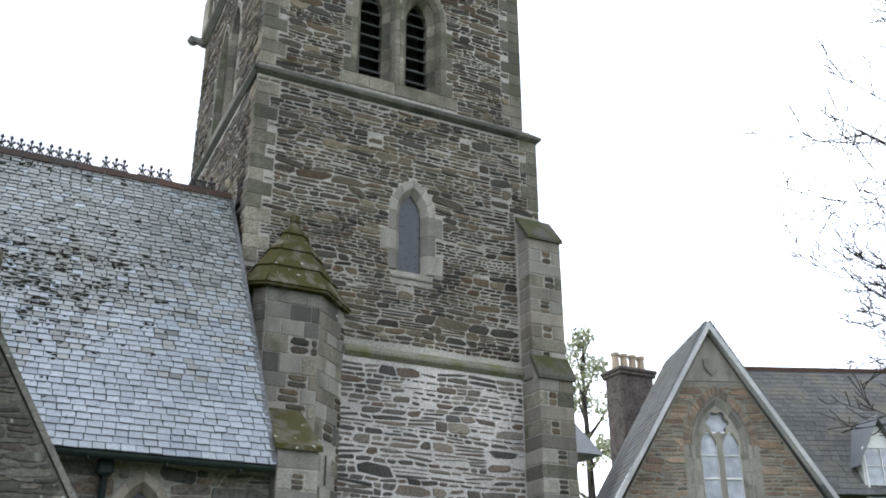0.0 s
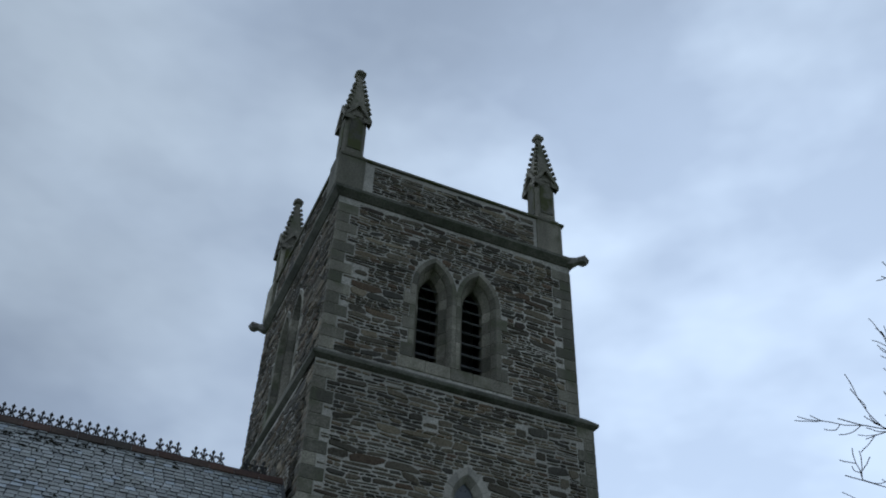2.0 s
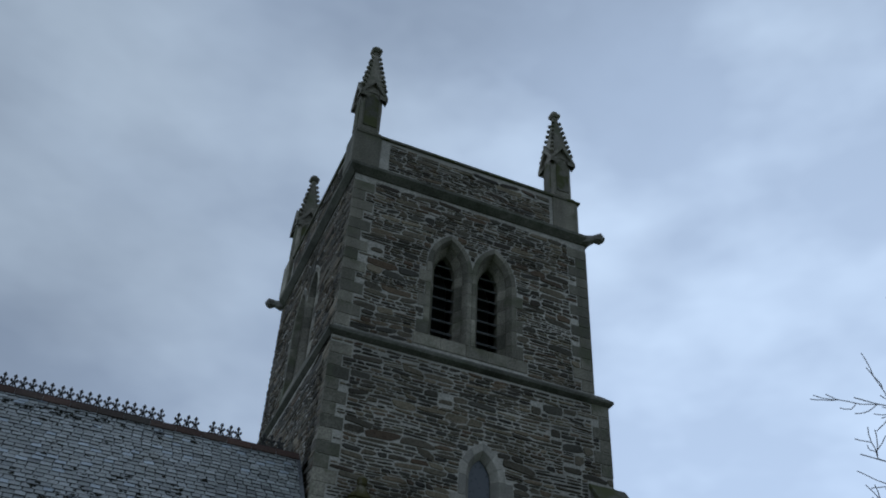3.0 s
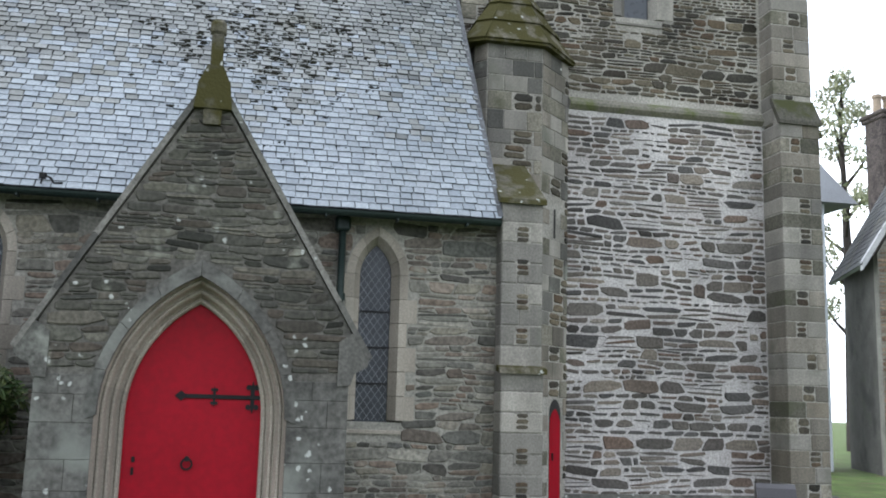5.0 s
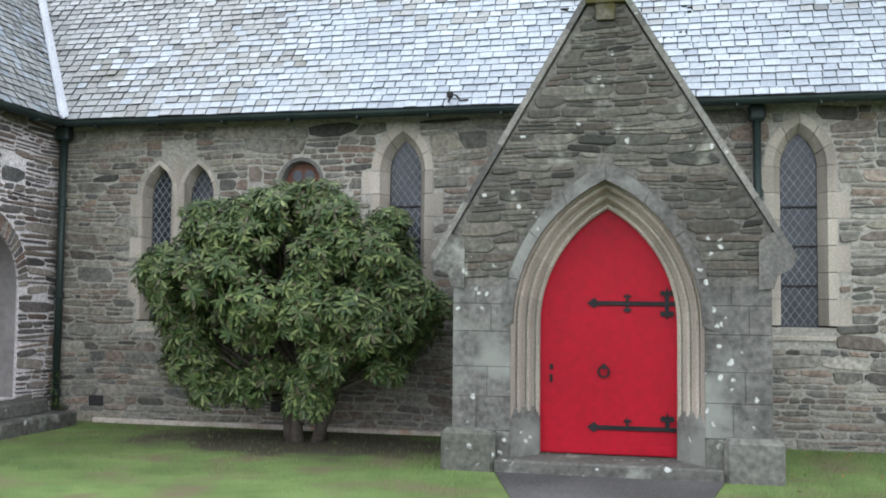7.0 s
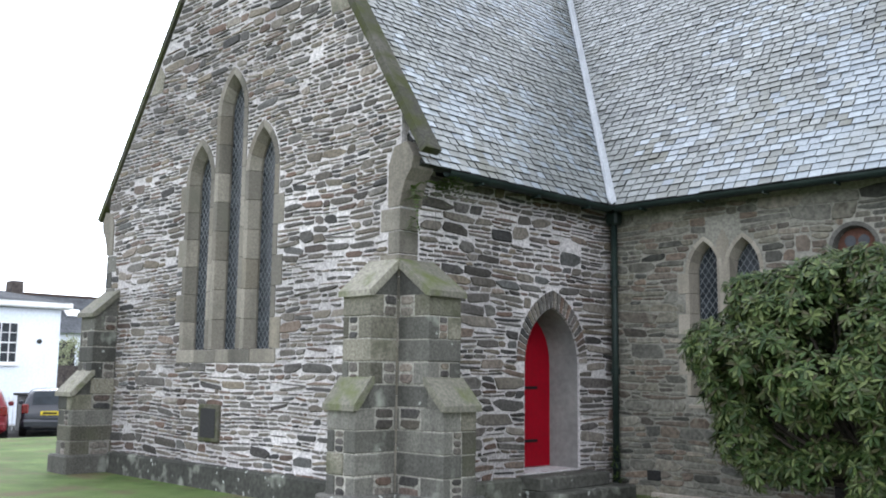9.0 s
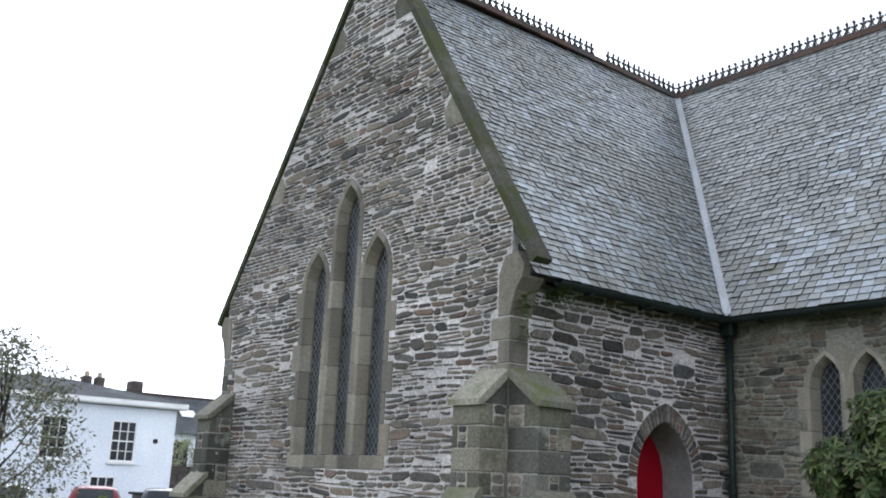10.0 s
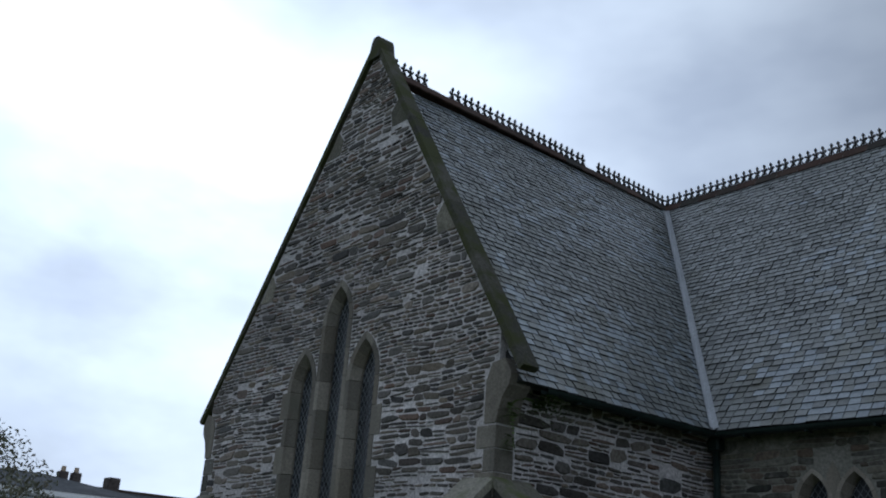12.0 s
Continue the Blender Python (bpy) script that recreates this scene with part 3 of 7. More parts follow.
# ---- measures of the church ----
N_Y, EAVE_Y, EAVE_Z, RIDGE_Y, RIDGE_Z = 12.24, 11.88, 4.19, 15.98, 9.98
T_X, T_EAVE_X, T_RIDGE_X, T_LEFT, G_Y, G_APEX = -8.31, -8.04, -12.06, -15.95, 7.92, -11.78
P_Y, P_C, P_L, P_R = 9.82, -0.48, -2.03, 1.10
TOWER_L, TOWER_R, TOWER_Y, TOWER_B = 3.40, 9.7, 15.2, 21.3
BEL_L, BEL_R, BEL_Y = 3.44, 9.41, 15.25
NAVE = plane((0, N_Y, 0), (1, 0, 0), (0, -1, 0))
GABLE = plane((0, G_Y, 0), (1, 0, 0), (0, -1, 0))
SIDE = plane((T_X, 0, 0), (0, 1, 0), (1, 0, 0))
PORCH = plane((0, P_Y, 0), (1, 0, 0), (0, -1, 0))
TFRONT = plane((0, TOWER_Y, 0), (1, 0, 0), (0, -1, 0))
TLEFT = plane((TOWER_L, 0, 0), (0, -1, 0), (-1, 0, 0))
BFRONT = plane((0, BEL_Y, 0), (1, 0, 0), (0, -1, 0))
BLEFT = plane((BEL_L, 0, 0), (0, -1, 0), (-1, 0, 0))


def along(poly, a, d, steps=70):
    """The stretches of the line from a along d that lie inside poly."""
    out, start, last = [], None, None
    for i in range(steps + 1):
        p = (a[0] + d[0] * i / steps, a[1] + d[1] * i / steps)
        if inside(p, poly):
            start, last = start or p, p
        elif start:
            out.append((start, last))
            start = None
    if start:
        out.append((start, last))
    return out


def lattice(m, poly, z, parent, w=0.1, h=0.14, thick=0.008):
    xs, ys = [p[0] for p in poly], [p[1] for p in poly]
    x0, x1, y0, y1 = min(xs), max(xs), min(ys), max(ys)
    g, run = Geo(), (y1 - y0) * w / h
    for sgn in (1, -1):
        k = x0 - run if sgn > 0 else x0
        while k < (x1 if sgn > 0 else x1 + run):
            for a, b in along(poly, (k, y0), (sgn * run, y1 - y0)):
                d = Vector((b[0] - a[0], b[1] - a[1], 0))
                if d.length > 0.02:
                    s = Vector((-d.y, d.x, 0)).normalized() * thick / 2
                    a3, b3 = Vector((a[0], a[1], z)), Vector((b[0], b[1], z))
                    g.add([m @ p for p in (a3 - s, b3 - s, b3 + s, a3 + s)] + [m @ (p + Vector((0, 0, 0.006))) for p in (a3 - s, b3 - s, b3 + s, a3 + s)],
                          [(4, 5, 6, 7), (0, 1, 5, 4), (1, 2, 6, 5), (2, 3, 7, 6), (3, 0, 4, 7)])
            k += w
    if g.v:
        part("lead_lattice", g, M_LEADCAME, parent, "lead lattice of small diamond panes")


def lancet(name, label, m, c, w, spring, apex, foot, sur=0.2, wide=0.0, recess=0.2, lead=True, stone=None, sides="lr", step=0.3, sill=True, bars=0, wide_sides="lr", glass=None):
    """A pointed window: jamb blocks, arch stones, sill, dark glass and its lead. Returns the opening and what the rubble has to clear."""
    stone = stone or M_ASHLAR
    win = thing(name, label, "window", m @ Vector((c, foot, 0)), kind="structure")
    rise = sur * 1.15
    inner, outer = arch(c, w, spring, apex, foot), arch(c, w + sur, spring, apex + rise, foot)
    voussoirs(m, inner[1:-1], outer[1:-1], -recess * 0.8, 0.012, stone, win, per=3, chamfer=0.45)
    clear = [arch(c, w + sur + 0.004, spring, apex + rise + 0.004, foot)]
    n = max(2, round((spring - foot) / step))
    for sd in (-1, 1):
        if ("l" if sd < 0 else "r") not in sides:
            continue
        for i in range(n):
            s = sur + (wide if (i % 2) == (0 if sd > 0 else 1) and ("l" if sd < 0 else "r") in wide_sides else 0)
            z0, z1 = foot + (spring - foot) * i / n, foot + (spring - foot) * (i + 1) / n
            voussoirs(m, [(c + sd * w, z0), (c + sd * w, z1)], [(c + sd * (w + s), z0), (c + sd * (w + s), z1)], -recess * 0.8, 0.012, stone, win, name="jamb_stone", chamfer=0.45 * sur / s)
            if wide:
                clear.append(rect(min(c + sd * w, c + sd * (w + s + 0.01)), z0, max(c + sd * w, c + sd * (w + s + 0.01)), z1))
    if sill:
        g = Geo()
        x0, x1 = c - w - sur * 0.8, c + w + sur * 0.8
        prof = [(-0.3, -0.02), (0.03, -0.13), (0.03, -0.17), (-0.3, -0.17)]
        rows = [[m @ Vector((x, foot + b, a)) for a, b in prof] for x in (x0, x1)]
        g.strip(rows, True)
        g.f += [(0, 1, 2, 3), (7, 6, 5, 4)]
        part("window_sill", g, stone, win, fix=True)
        clear.append(rect(x0 - 0.004, foot - 0.172, x1 + 0.004, foot))
    pane = arch(c, w + 0.015, spring, apex + 0.015, foot - 0.02)
    part("pane", Geo().prism(pane, -recess - 0.02, -recess, m), glass or M_GLASS, win, "dark leaded glass")
    if lead:
        lattice(m, arch(c, w, spring, apex, foot), -recess + 0.001, win)
    for i in range(bars):
        z = foot + (spring - foot) * (i + 1) / (bars + 1)
        part("saddle_bar", Geo().box((c - w, z - 0.01, -recess + 0.008), (c + w, z + 0.01, -recess + 0.03), 0, m), M_IRON, win)
    hole = arch(c, w + sur - 0.015, spring, apex + rise - 0.02, foot - 0.02)
    return hole, clear


# ---- nave wall ----
nave = thing("nave_wall", "grey-brown slate rubble wall of the nave with old mortar", "wall", (-2.4, N_Y, 0), kind="structure")
holes, clear = [], []
for nm, lb, c, foot, ap, lead in (("window_1", "pointed lancet window with dressed stone surround and dark glass", 1.70, 1.46, 3.80, True),
                                  ("window_2", "pointed lancet window with stone surround and diamond leading", -3.24, 1.6, 3.84, True)):
    h, cl = lancet(nm, lb, NAVE, c, 0.215, ap - 0.42, ap, foot, 0.2, 0.13, 0.2, lead, M_PALE, bars=3)
    holes.append(h)
    clear += cl
for nm, c, sd in (("window_3", -6.74, "l"), ("window_4", -6.15, "r")):
    h, cl = lancet(nm, "one pointed light of a paired window, stone surround, diamond leading", NAVE, c, 0.195, 3.13, 3.52, 1.42, 0.1, 0.12, 0.2, True, M_PALE, wide_sides=sd)
    holes.append(h)
    clear += cl
clear.append(arch(-6.445, 0.62, 3.1, 3.78, 1.3))
part("window_head", Geo().prism([(-6.54, 3.1), (-6.35, 3.1), (-6.35, 3.55), (-6.445, 3.72), (-6.54, 3.55)], -0.2, 0.008, NAVE), M_PALE, nave)
clear.append(rect(-6.55, 1.25, -6.34, 3.7))
part("mullion", Geo().prism(rect(-6.54, 1.42, -6.35, 3.1), -0.2, 0.006, NAVE), M_PALE, nave)
RW = (-4.65, 3.31)
ring = [(RW[0] + 0.3 * math.cos(a * math.pi / 12), RW[1] + 0.3 * math.sin(a * math.pi / 12)) for a in range(24)]
holes.append([(RW[0] + (x - RW[0]) * 0.97, RW[1] + (y - RW[1]) * 0.97) for x, y in ring])
clear.append([(RW[0] + (x - RW[0]) * 1.12, RW[1] + (y - RW[1]) * 1.12) for x, y in ring])
nave_outline = [(T_X - 0.3, -0.2), (3.36, -0.2), (3.36, EAVE_Z - 0.05), (T_X - 0.3, EAVE_Z - 0.05)]
slab("nave_mortar", NAVE, nave_outline, holes, 0.6, M_MORTAR_NAVE, nave)

# ---- transept walls ----
gable = thing("transept_gable_wall", "slate rubble gable wall with wide pale pointing", "wall", (G_APEX, G_Y, 0), kind="structure")
g_outline = [(T_LEFT, -0.2), (T_X, -0.2), (T_X, 4.86), (G_APEX, 10.25), (T_LEFT, 4.72)]
g_holes, g_clear = [], []
for nm, c, ap, sd in (("window_5", -12.93, 5.08, "l"), ("window_6", -12.09, 6.05, ""), ("window_7", -11.25, 5.08, "r")):
    h, cl = lancet(nm, "tall gable lancet with stone mullions, stained leaded glass", GABLE, c, 0.236, ap - 0.5, ap, 2.0, 0.183, 0.14, 0.17, True, M_GABLESTONE, sides="lr", step=0.42, sill=False, wide_sides=sd)
    g_holes.append(h)
    g_clear += cl
for x in (-12.51, -11.67):
    g_clear.append(rect(x - 0.2, 1.9, x + 0.2, 4.9))
for k, (a, b) in enumerate(zip((-13.42, -12.9, -12.3, -11.95, -11.4), (-12.9, -12.3, -11.95, -11.4, -10.78))):
    part("sill_stone", Geo().box((a + 0.004, 1.8, -0.25), (b - 0.004, 1.995, 0.014), 0.01, GABLE), M_GABLESTONE, gable, "dressed stone of the sill under the lancets")
g_clear.append(rect(-13.42, 1.8, -10.76, 2.0))
slab("gable_mortar", GABLE, g_outline, g_holes, 0.13, M_MORTAR_WHITE, gable)
g_core = [(T_LEFT, -0.2), (T_X, -0.2), (T_X, 4.35), (G_APEX, 9.5), (T_LEFT, 4.35)]
slab("gable_core", GABLE @ Matrix.Translation((0, 0, -0.131)), g_core, g_holes, 0.46, M_MORTAR_WHITE, gable)

side = thing("transept_side_wall", "slate rubble side wall of the transept with pale pointing", "wall", (T_X, 10, 0), kind="structure")
D_C, D_W, D_S, D_A, D_F = 10.83, 0.6, 1.85, 2.62, 0.38
s_outline = [(G_Y + 0.6, -0.2), (N_Y, -0.2), (N_Y, EAVE_Z - 0.05), (G_Y + 0.6, EAVE_Z - 0.05)]
s_hole = arch(D_C, D_W, D_S, D_A, D_F)
slab("side_mortar", SIDE, s_outline, [s_hole], 0.75, M_MORTAR_WHITE, side)
thin_in, thin_out = arch(D_C, D_W, D_S, D_A, D_F, 14), arch(D_C, D_W + 0.17, D_S, D_A + 0.24, D_F, 14)
voussoirs(SIDE, thin_in[1:-1], thin_out[1:-1], 0.012, 0.02, M_RUBBLE_WARM, side, 0.1, "arch_slate", 1, 0.012)
reveal = Geo()
reveal.strip([[SIDE @ Vector((x, y, z)) for x, y in arch(D_C, D_W - 0.012, D_S, D_A - 0.012, D_F)] for z in (-0.02, -0.55)])
part("door_reveal", reveal, M_PLASTER, side, "smooth grey rendered reveal", fix=True)
part("back_wall", Geo().box((T_LEFT, N_Y + 7.0, 0), (3.3, N_Y + 7.5, 4.2), 0), M_MORTAR_OLD, nave)
part("west_wall", Geo().box((T_LEFT, G_Y + 0.6, -0.2), (T_LEFT + 0.6, 19.3, 4.2), 0), M_MORTAR, gable)

# ---- roofs ----
SL = math.hypot(RIDGE_Y - EAVE_Y, RIDGE_Z - EAVE_Z)
NROOF = plane((0, EAVE_Y, EAVE_Z), (1, 0, 0), (0, -(RIDGE_Z - EAVE_Z) / SL, (RIDGE_Y - EAVE_Y) / SL))
TS = math.hypot(T_EAVE_X - T_RIDGE_X, RIDGE_Z - EAVE_Z)
TROOF = plane((T_EAVE_X, 0, EAVE_Z), (0, 1, 0), ((RIDGE_Z - EAVE_Z) / TS, 0, (T_EAVE_X - T_RIDGE_X) / TS))
TROOF_W = plane((2 * T_RIDGE_X - T_EAVE_X, 0, EAVE_Z), (0, -1, 0), (-(RIDGE_Z - EAVE_Z) / TS, 0, (T_EAVE_X - T_RIDGE_X) / TS))
NROOF_B = plane((0, 2 * RIDGE_Y - EAVE_Y, EAVE_Z), (-1, 0, 0), (0, (RIDGE_Z - EAVE_Z) / SL, (RIDGE_Y - EAVE_Y) / SL))
nave_roof = thing("nave_roof", "steep pale grey slate roof with mossy dark patches and a crested ridge", "roof", (-2.4, 15, 6), kind="structure")
trans_roof = thing("transept_roof", "steep grey slate roof of the transept with a crested ridge", "roof", (-10, 11, 6), kind="structure")
n_out = [(T_EAVE_X, 0), (3.3, 0), (3.3, SL), (T_RIDGE_X, SL)]
t_out = [(G_Y + 0.1, 0), (EAVE_Y, 0), (RIDGE_Y, TS), (G_Y + 0.1, TS)]
slab("roof_deck", NROOF, n_out, [], 0.1, M_DECK, nave_roof)
slab("roof_deck", NROOF_B, [(-3.3, 0), (16, 0), (16, SL), (-3.3, SL)], [], 0.1, M_SLATE_DARK, nave_roof)
slab("roof_deck", TROOF, t_out, [], 0.1, M_DECK, trans_roof)
slab("roof_deck", TROOF_W, [(-19, 0), (-G_Y - 0.16, 0), (-G_Y - 0.16, TS), (-19, TS)], [], 0.1, M_SLATE_DARK, trans_roof)


def slate_shapes(material, cuts=5):
    key = "slate " + material.name
    if key not in STONES:
        rng, made = random.Random(3), []
        for _ in range(cuts):
            a, b = rng.uniform(-0.03, 0.03), rng.uniform(-0.03, 0.03)
            g = Geo().add([(-0.5, a, 0.0), (0.5, b, 0.0), (0.5, 1, -0.5), (-0.5, 1, -0.5), (-0.5, a, 1), (0.5, b, 1), (0.5, 1, 0.3), (-0.5, 1, 0.3)],
                          [(4, 5, 6, 7), (0, 1, 5, 4), (1, 2, 6, 5), (3, 0, 4, 7)])
            me = mesh_of("slate", g, material)
            # lower edges and sides take a dark slot that paints shadow between courses
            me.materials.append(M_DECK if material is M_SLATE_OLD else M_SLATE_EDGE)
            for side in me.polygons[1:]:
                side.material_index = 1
            made.append((g, me))
        STONES[key] = made
    return STONES[key]


def slates(m, outline, parent, material, seed, near, row=0.127, wide=0.172, most=280, old=None):
    rng, spots, aged = random.Random(seed), [], []
    top, y, k = max(q for _, q in outline), -0.03, 0
    while y < top - 0.03:
        k += 1
        for a, b in spans(outline, max(y + row * 0.5, 0.01)):
            x = a - wide * (0.5 if k % 2 else 0) * 0.98
            while x < b:
                w = wide * rng.uniform(0.88, 1.12)
                l, r = max(x, a), min(x + w, b)
                if r - l > 0.04:
                    lift = 0.024 * rng.uniform(0.75, 1.3) if rng.random() > 0.012 else 0.034
                    to = aged if old and rng.random() < old((l + r) / 2, y) else spots
                    joint = 0.009 if to is spots else 0.014
                    to.append((rng.randrange(1000), m @ pose((l + r) / 2, y + rng.uniform(-0.005, 0.005), 0.004, 0, 0, rng.uniform(-0.5, 0.5))
                                  @ Matrix.Diagonal((r - l - joint * rng.uniform(0.4, 1.9), row * 1.25, lift, 1))))
                x += w
        y += row * (1 - 0.12 * y / top)
    lay(slate_shapes(material), spots, parent, near, "slate", most, "slate_infill")
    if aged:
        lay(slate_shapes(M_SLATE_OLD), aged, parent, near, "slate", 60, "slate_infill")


# gutters, valley and flashing
def gutter(name, a, b, parent_label):
    gt = thing(name, parent_label, "gutter", a, "gutters")
    a, b = Vector(a), Vector(b)
    d = (b - a).normalized()
    s = Vector((d.y, -d.x, 0))
    prof = [(0.075 * math.cos(t), 0.075 * math.sin(t)) for t in (math.pi + math.pi * i / 8 for i in range(9))]
    prof += [(0.066 * math.cos(t), 0.066 * math.sin(t)) for t in (2 * math.pi - math.pi * i / 8 for i in range(9))]
    part("channel", Geo().strip([[p + s * x + Vector((0, 0, z)) for x, z in prof] for p in (a, b)], True), M_PIPE, gt, smooth=False)
    n = int((b - a).length / 0.9)
    for i in range(n):
        p = a + (b - a) * (i + 0.5) / n
        part("bracket", Geo().box((-0.012, -0.08, -0.1), (0.012, 0.08, -0.07), 0, Matrix.Translation(p) @ Matrix.Rotation(math.atan2(d.y, d.x), 4, "Z")), M_PIPE, gt)
    return gt


gutter("gutter", (T_EAVE_X + 0.1, EAVE_Y - 0.03, EAVE_Z - 0.05), (3.28, EAVE_Y - 0.03, EAVE_Z - 0.05), "dark cast-iron gutter under the nave eaves")
gutter("gutter", (T_EAVE_X + 0.03, G_Y + 0.5, EAVE_Z - 0.05), (T_EAVE_X + 0.03, EAVE_Y - 0.1, EAVE_Z - 0.05), "dark cast-iron gutter under the transept eaves")
valley = Geo()
va, vb = Vector((T_EAVE_X, EAVE_Y, EAVE_Z)), Vector((T_RIDGE_X, RIDGE_Y, RIDGE_Z))
vd = (vb - va).normalized()
nn, tn = NROOF.to_3x3() @ Vector((0, 0, 1)), TROOF.to_3x3() @ Vector((0, 0, 1))
s1, s2 = nn.cross(vd).normalized(), tn.cross(vd).normalized()
s1, s2 = (s1 if s1.x > 0 else -s1), (s2 if s2.y < 0 else -s2)
valley.strip([[p + s2 * 0.11 + tn * 0.045, p + (nn + tn) * 0.03, p + s1 * 0.11 + nn * 0.045] for p in (va - vd * 0.05, vb)])
part("valley_lead", valley, M_LEAD, nave_roof, "pale lead valley lining")
part("verge_flashing", Geo().box((3.25, 0.0, 0.0), (3.32, SL, 0.03), 0, NROOF), M_SLATE_EDGE, nave_roof, "lead flashing along the tower")


def crest_shape():
    g = Geo()
    def bar(x0, z0, x1, z1, t=0.011):
        d = Vector((x1 - x0, 0, z1 - z0))
        s = Vector((-d.z, 0, d.x)).normalized() * t
        a, b = Vector((x0, 0, z0)), Vector((x1, 0, z1))
        vs = [p + Vector((0, y, 0)) for y in (-0.012, 0.012) for p in (a - s, b - s, b + s, a + s)]
        g.add(vs, [(0, 1, 2, 3), (7, 6, 5, 4), (0, 4, 5, 1), (1, 5, 6, 2), (2, 6, 7, 3), (3, 7, 4, 0)])
    def lozenge(x, z, w, h):
        vs = [Vector((x + a * w, y, z + b * h)) for y in (-0.014, 0.014) for a, b in ((0, -1), (1, 0), (0, 1), (-1, 0))]
        g.add(vs, [(0, 1, 2, 3), (7, 6, 5, 4), (0, 4, 5, 1), (1, 5, 6, 2), (2, 6, 7, 3), (3, 7, 4, 0)])
    bar(0, 0.0, 0, 0.2, 0.014)
    lozenge(0, 0.225, 0.034, 0.05)
    for sd in (-1, 1):
        bar(sd * 0.076, 0.0, sd * 0.02, 0.09, 0.012)
        bar(0, 0.1, sd * 0.045, 0.135, 0.011)
        lozenge(sd * 0.05, 0.148, 0.026, 0.032)
    bar(-0.08, 0.012, 0.08, 0.012, 0.016)
    return mesh_of("crest", g, M_DARK)


CREST = crest_shape()


def ridge(a, b, parent, gaps=()):
    a, b = Vector(a), Vector(b)
    d = b - a
    turn = Matrix.Rotation(math.atan2(d.y, d.x), 4, "Z")
    n = round(d.length / 0.46)
    tile = Geo().strip([[Vector((x, y, z)) for y, z in ((-0.12, -0.13), (-0.02, 0.03), (0.02, 0.03), (0.12, -0.13), (0.1, -0.15), (0, 0.0), (-0.1, -0.15))] for x in (0.004, d.length / n - 0.004)], True)
    me = mesh_of("ridge_tile", tile, M_RIDGE)
    for i in range(n):
        link(new("ridge_tile", me), parent, Matrix.Translation(a + d * i / n) @ turn)
    k = round(d.length / 0.16)
    for i in range(k):
        if not any(lo < i / k < hi for lo, hi in gaps):
            link(new("crest", CREST), parent, Matrix.Translation(a + d * (i + 0.5) / k + Vector((0, 0, 0.02))) @ turn @ pose(0, 0, 0, 0, 3 * math.sin(i * 2.7), 0))


ridge((T_RIDGE_X, RIDGE_Y, RIDGE_Z + 0.04), (3.3, RIDGE_Y, RIDGE_Z + 0.04), nave_roof, ((0.83, 0.838), (0.87, 0.885), (0.925, 0.945), (0.975, 1)))
ridge((T_RIDGE_X, G_Y + 0.2, RIDGE_Z + 0.25), (T_RIDGE_X, RIDGE_Y, RIDGE_Z + 0.04), trans_roof, ((0.13, 0.19), (0.66, 0.7)))


# ---- gable coping, kneelers and quoins of the transept ----
def coping(parent, m, foot, apex, width, thick, n, material, out=0.08):
    """Stone slabs along one rake, from foot to apex on the wall's face m, lying over the wall's thickness."""
    (x0, y0), (x1, y1) = foot, apex
    d = Vector((x1 - x0, y1 - y0)).normalized()
    up = Vector((-d.y, d.x))
    up = up if up.y > 0 else -up
    for i in range(n):
        a, b = i / n, (i + 1) / n
        p, q = Vector((x0 + (x1 - x0) * a, y0 + (y1 - y0) * a)) + d * 0.002, Vector((x0 + (x1 - x0) * b, y0 + (y1 - y0) * b)) - d * 0.002
        poly = [tuple(p), tuple(q), tuple(q + up * thick), tuple(p + up * thick)]
        part("coping_stone", Geo().prism(poly, -width, out, m), material, parent)


coping(gable, GABLE, (T_X + 0.4, 4.27), (G_APEX + 0.02, 10.28), 0.22, 0.1, 7, M_COPING, 0.05)
coping(gable, GABLE, (T_LEFT - 0.31, 4.3), (G_APEX - 0.07, 10.28), 0.22, 0.1, 7, M_COPING, 0.05)
part("apex_stone", Geo().prism([(G_APEX - 0.17, 10.12), (G_APEX + 0.17, 10.12), (G_APEX + 0.11, 10.42), (G_APEX + 0.06, 10.53), (G_APEX - 0.06, 10.53), (G_APEX - 0.11, 10.42)], -0.25, 0.07, GABLE), M_COPING, gable, "weathered saddle stone at the gable's apex")
for sd, x in ((1, T_X), (-1, T_LEFT)):
    pts = [(x - sd * 0.2, 3.68), (x + sd * 0.015, 3.68), (x + sd * 0.04, 3.82), (x + sd * 0.1, 3.98), (x + sd * 0.21, 4.12), (x + sd * 0.24, 4.26), (x + sd * 0.12, 4.46), (x - sd * 0.1, 4.42), (x - sd * 0.2, 4.2)]
    part("kneeler", Geo().prism(pts, -0.34, 0.02, GABLE), M_GABLESTONE, gable, "corbelled kneeler stone")
    g_clear.append([(x - sd * 0.24, 3.73), (x + sd * 0.1, 3.73), (x + sd * 0.1, 4.6), (x - sd * 0.24, 4.25)])
for f in (0.38, 0.78):
    for sd, x in ((1, T_X), (-1, T_LEFT)):
        bx = x + (G_APEX - x) * f
        bz = 4.28 + (abs(x - bx) + 0.38 if sd > 0 else abs(x - bx) + 0.24) * 6.0 / (abs(G_APEX - x) + (0.38 if sd > 0 else 0.22)) - 0.01
        tri = [(bx, bz), (bx + sd * 0.3, bz - 0.46), (bx - sd * 0.1, bz - 0.46), (bx - sd * 0.16, bz - 0.2)]
        part("bonder", Geo().prism(tri, -0.12, 0.012, GABLE), M_QUOIN, gable, "dressed bonding stone under the coping")
        g_clear.append(tri)
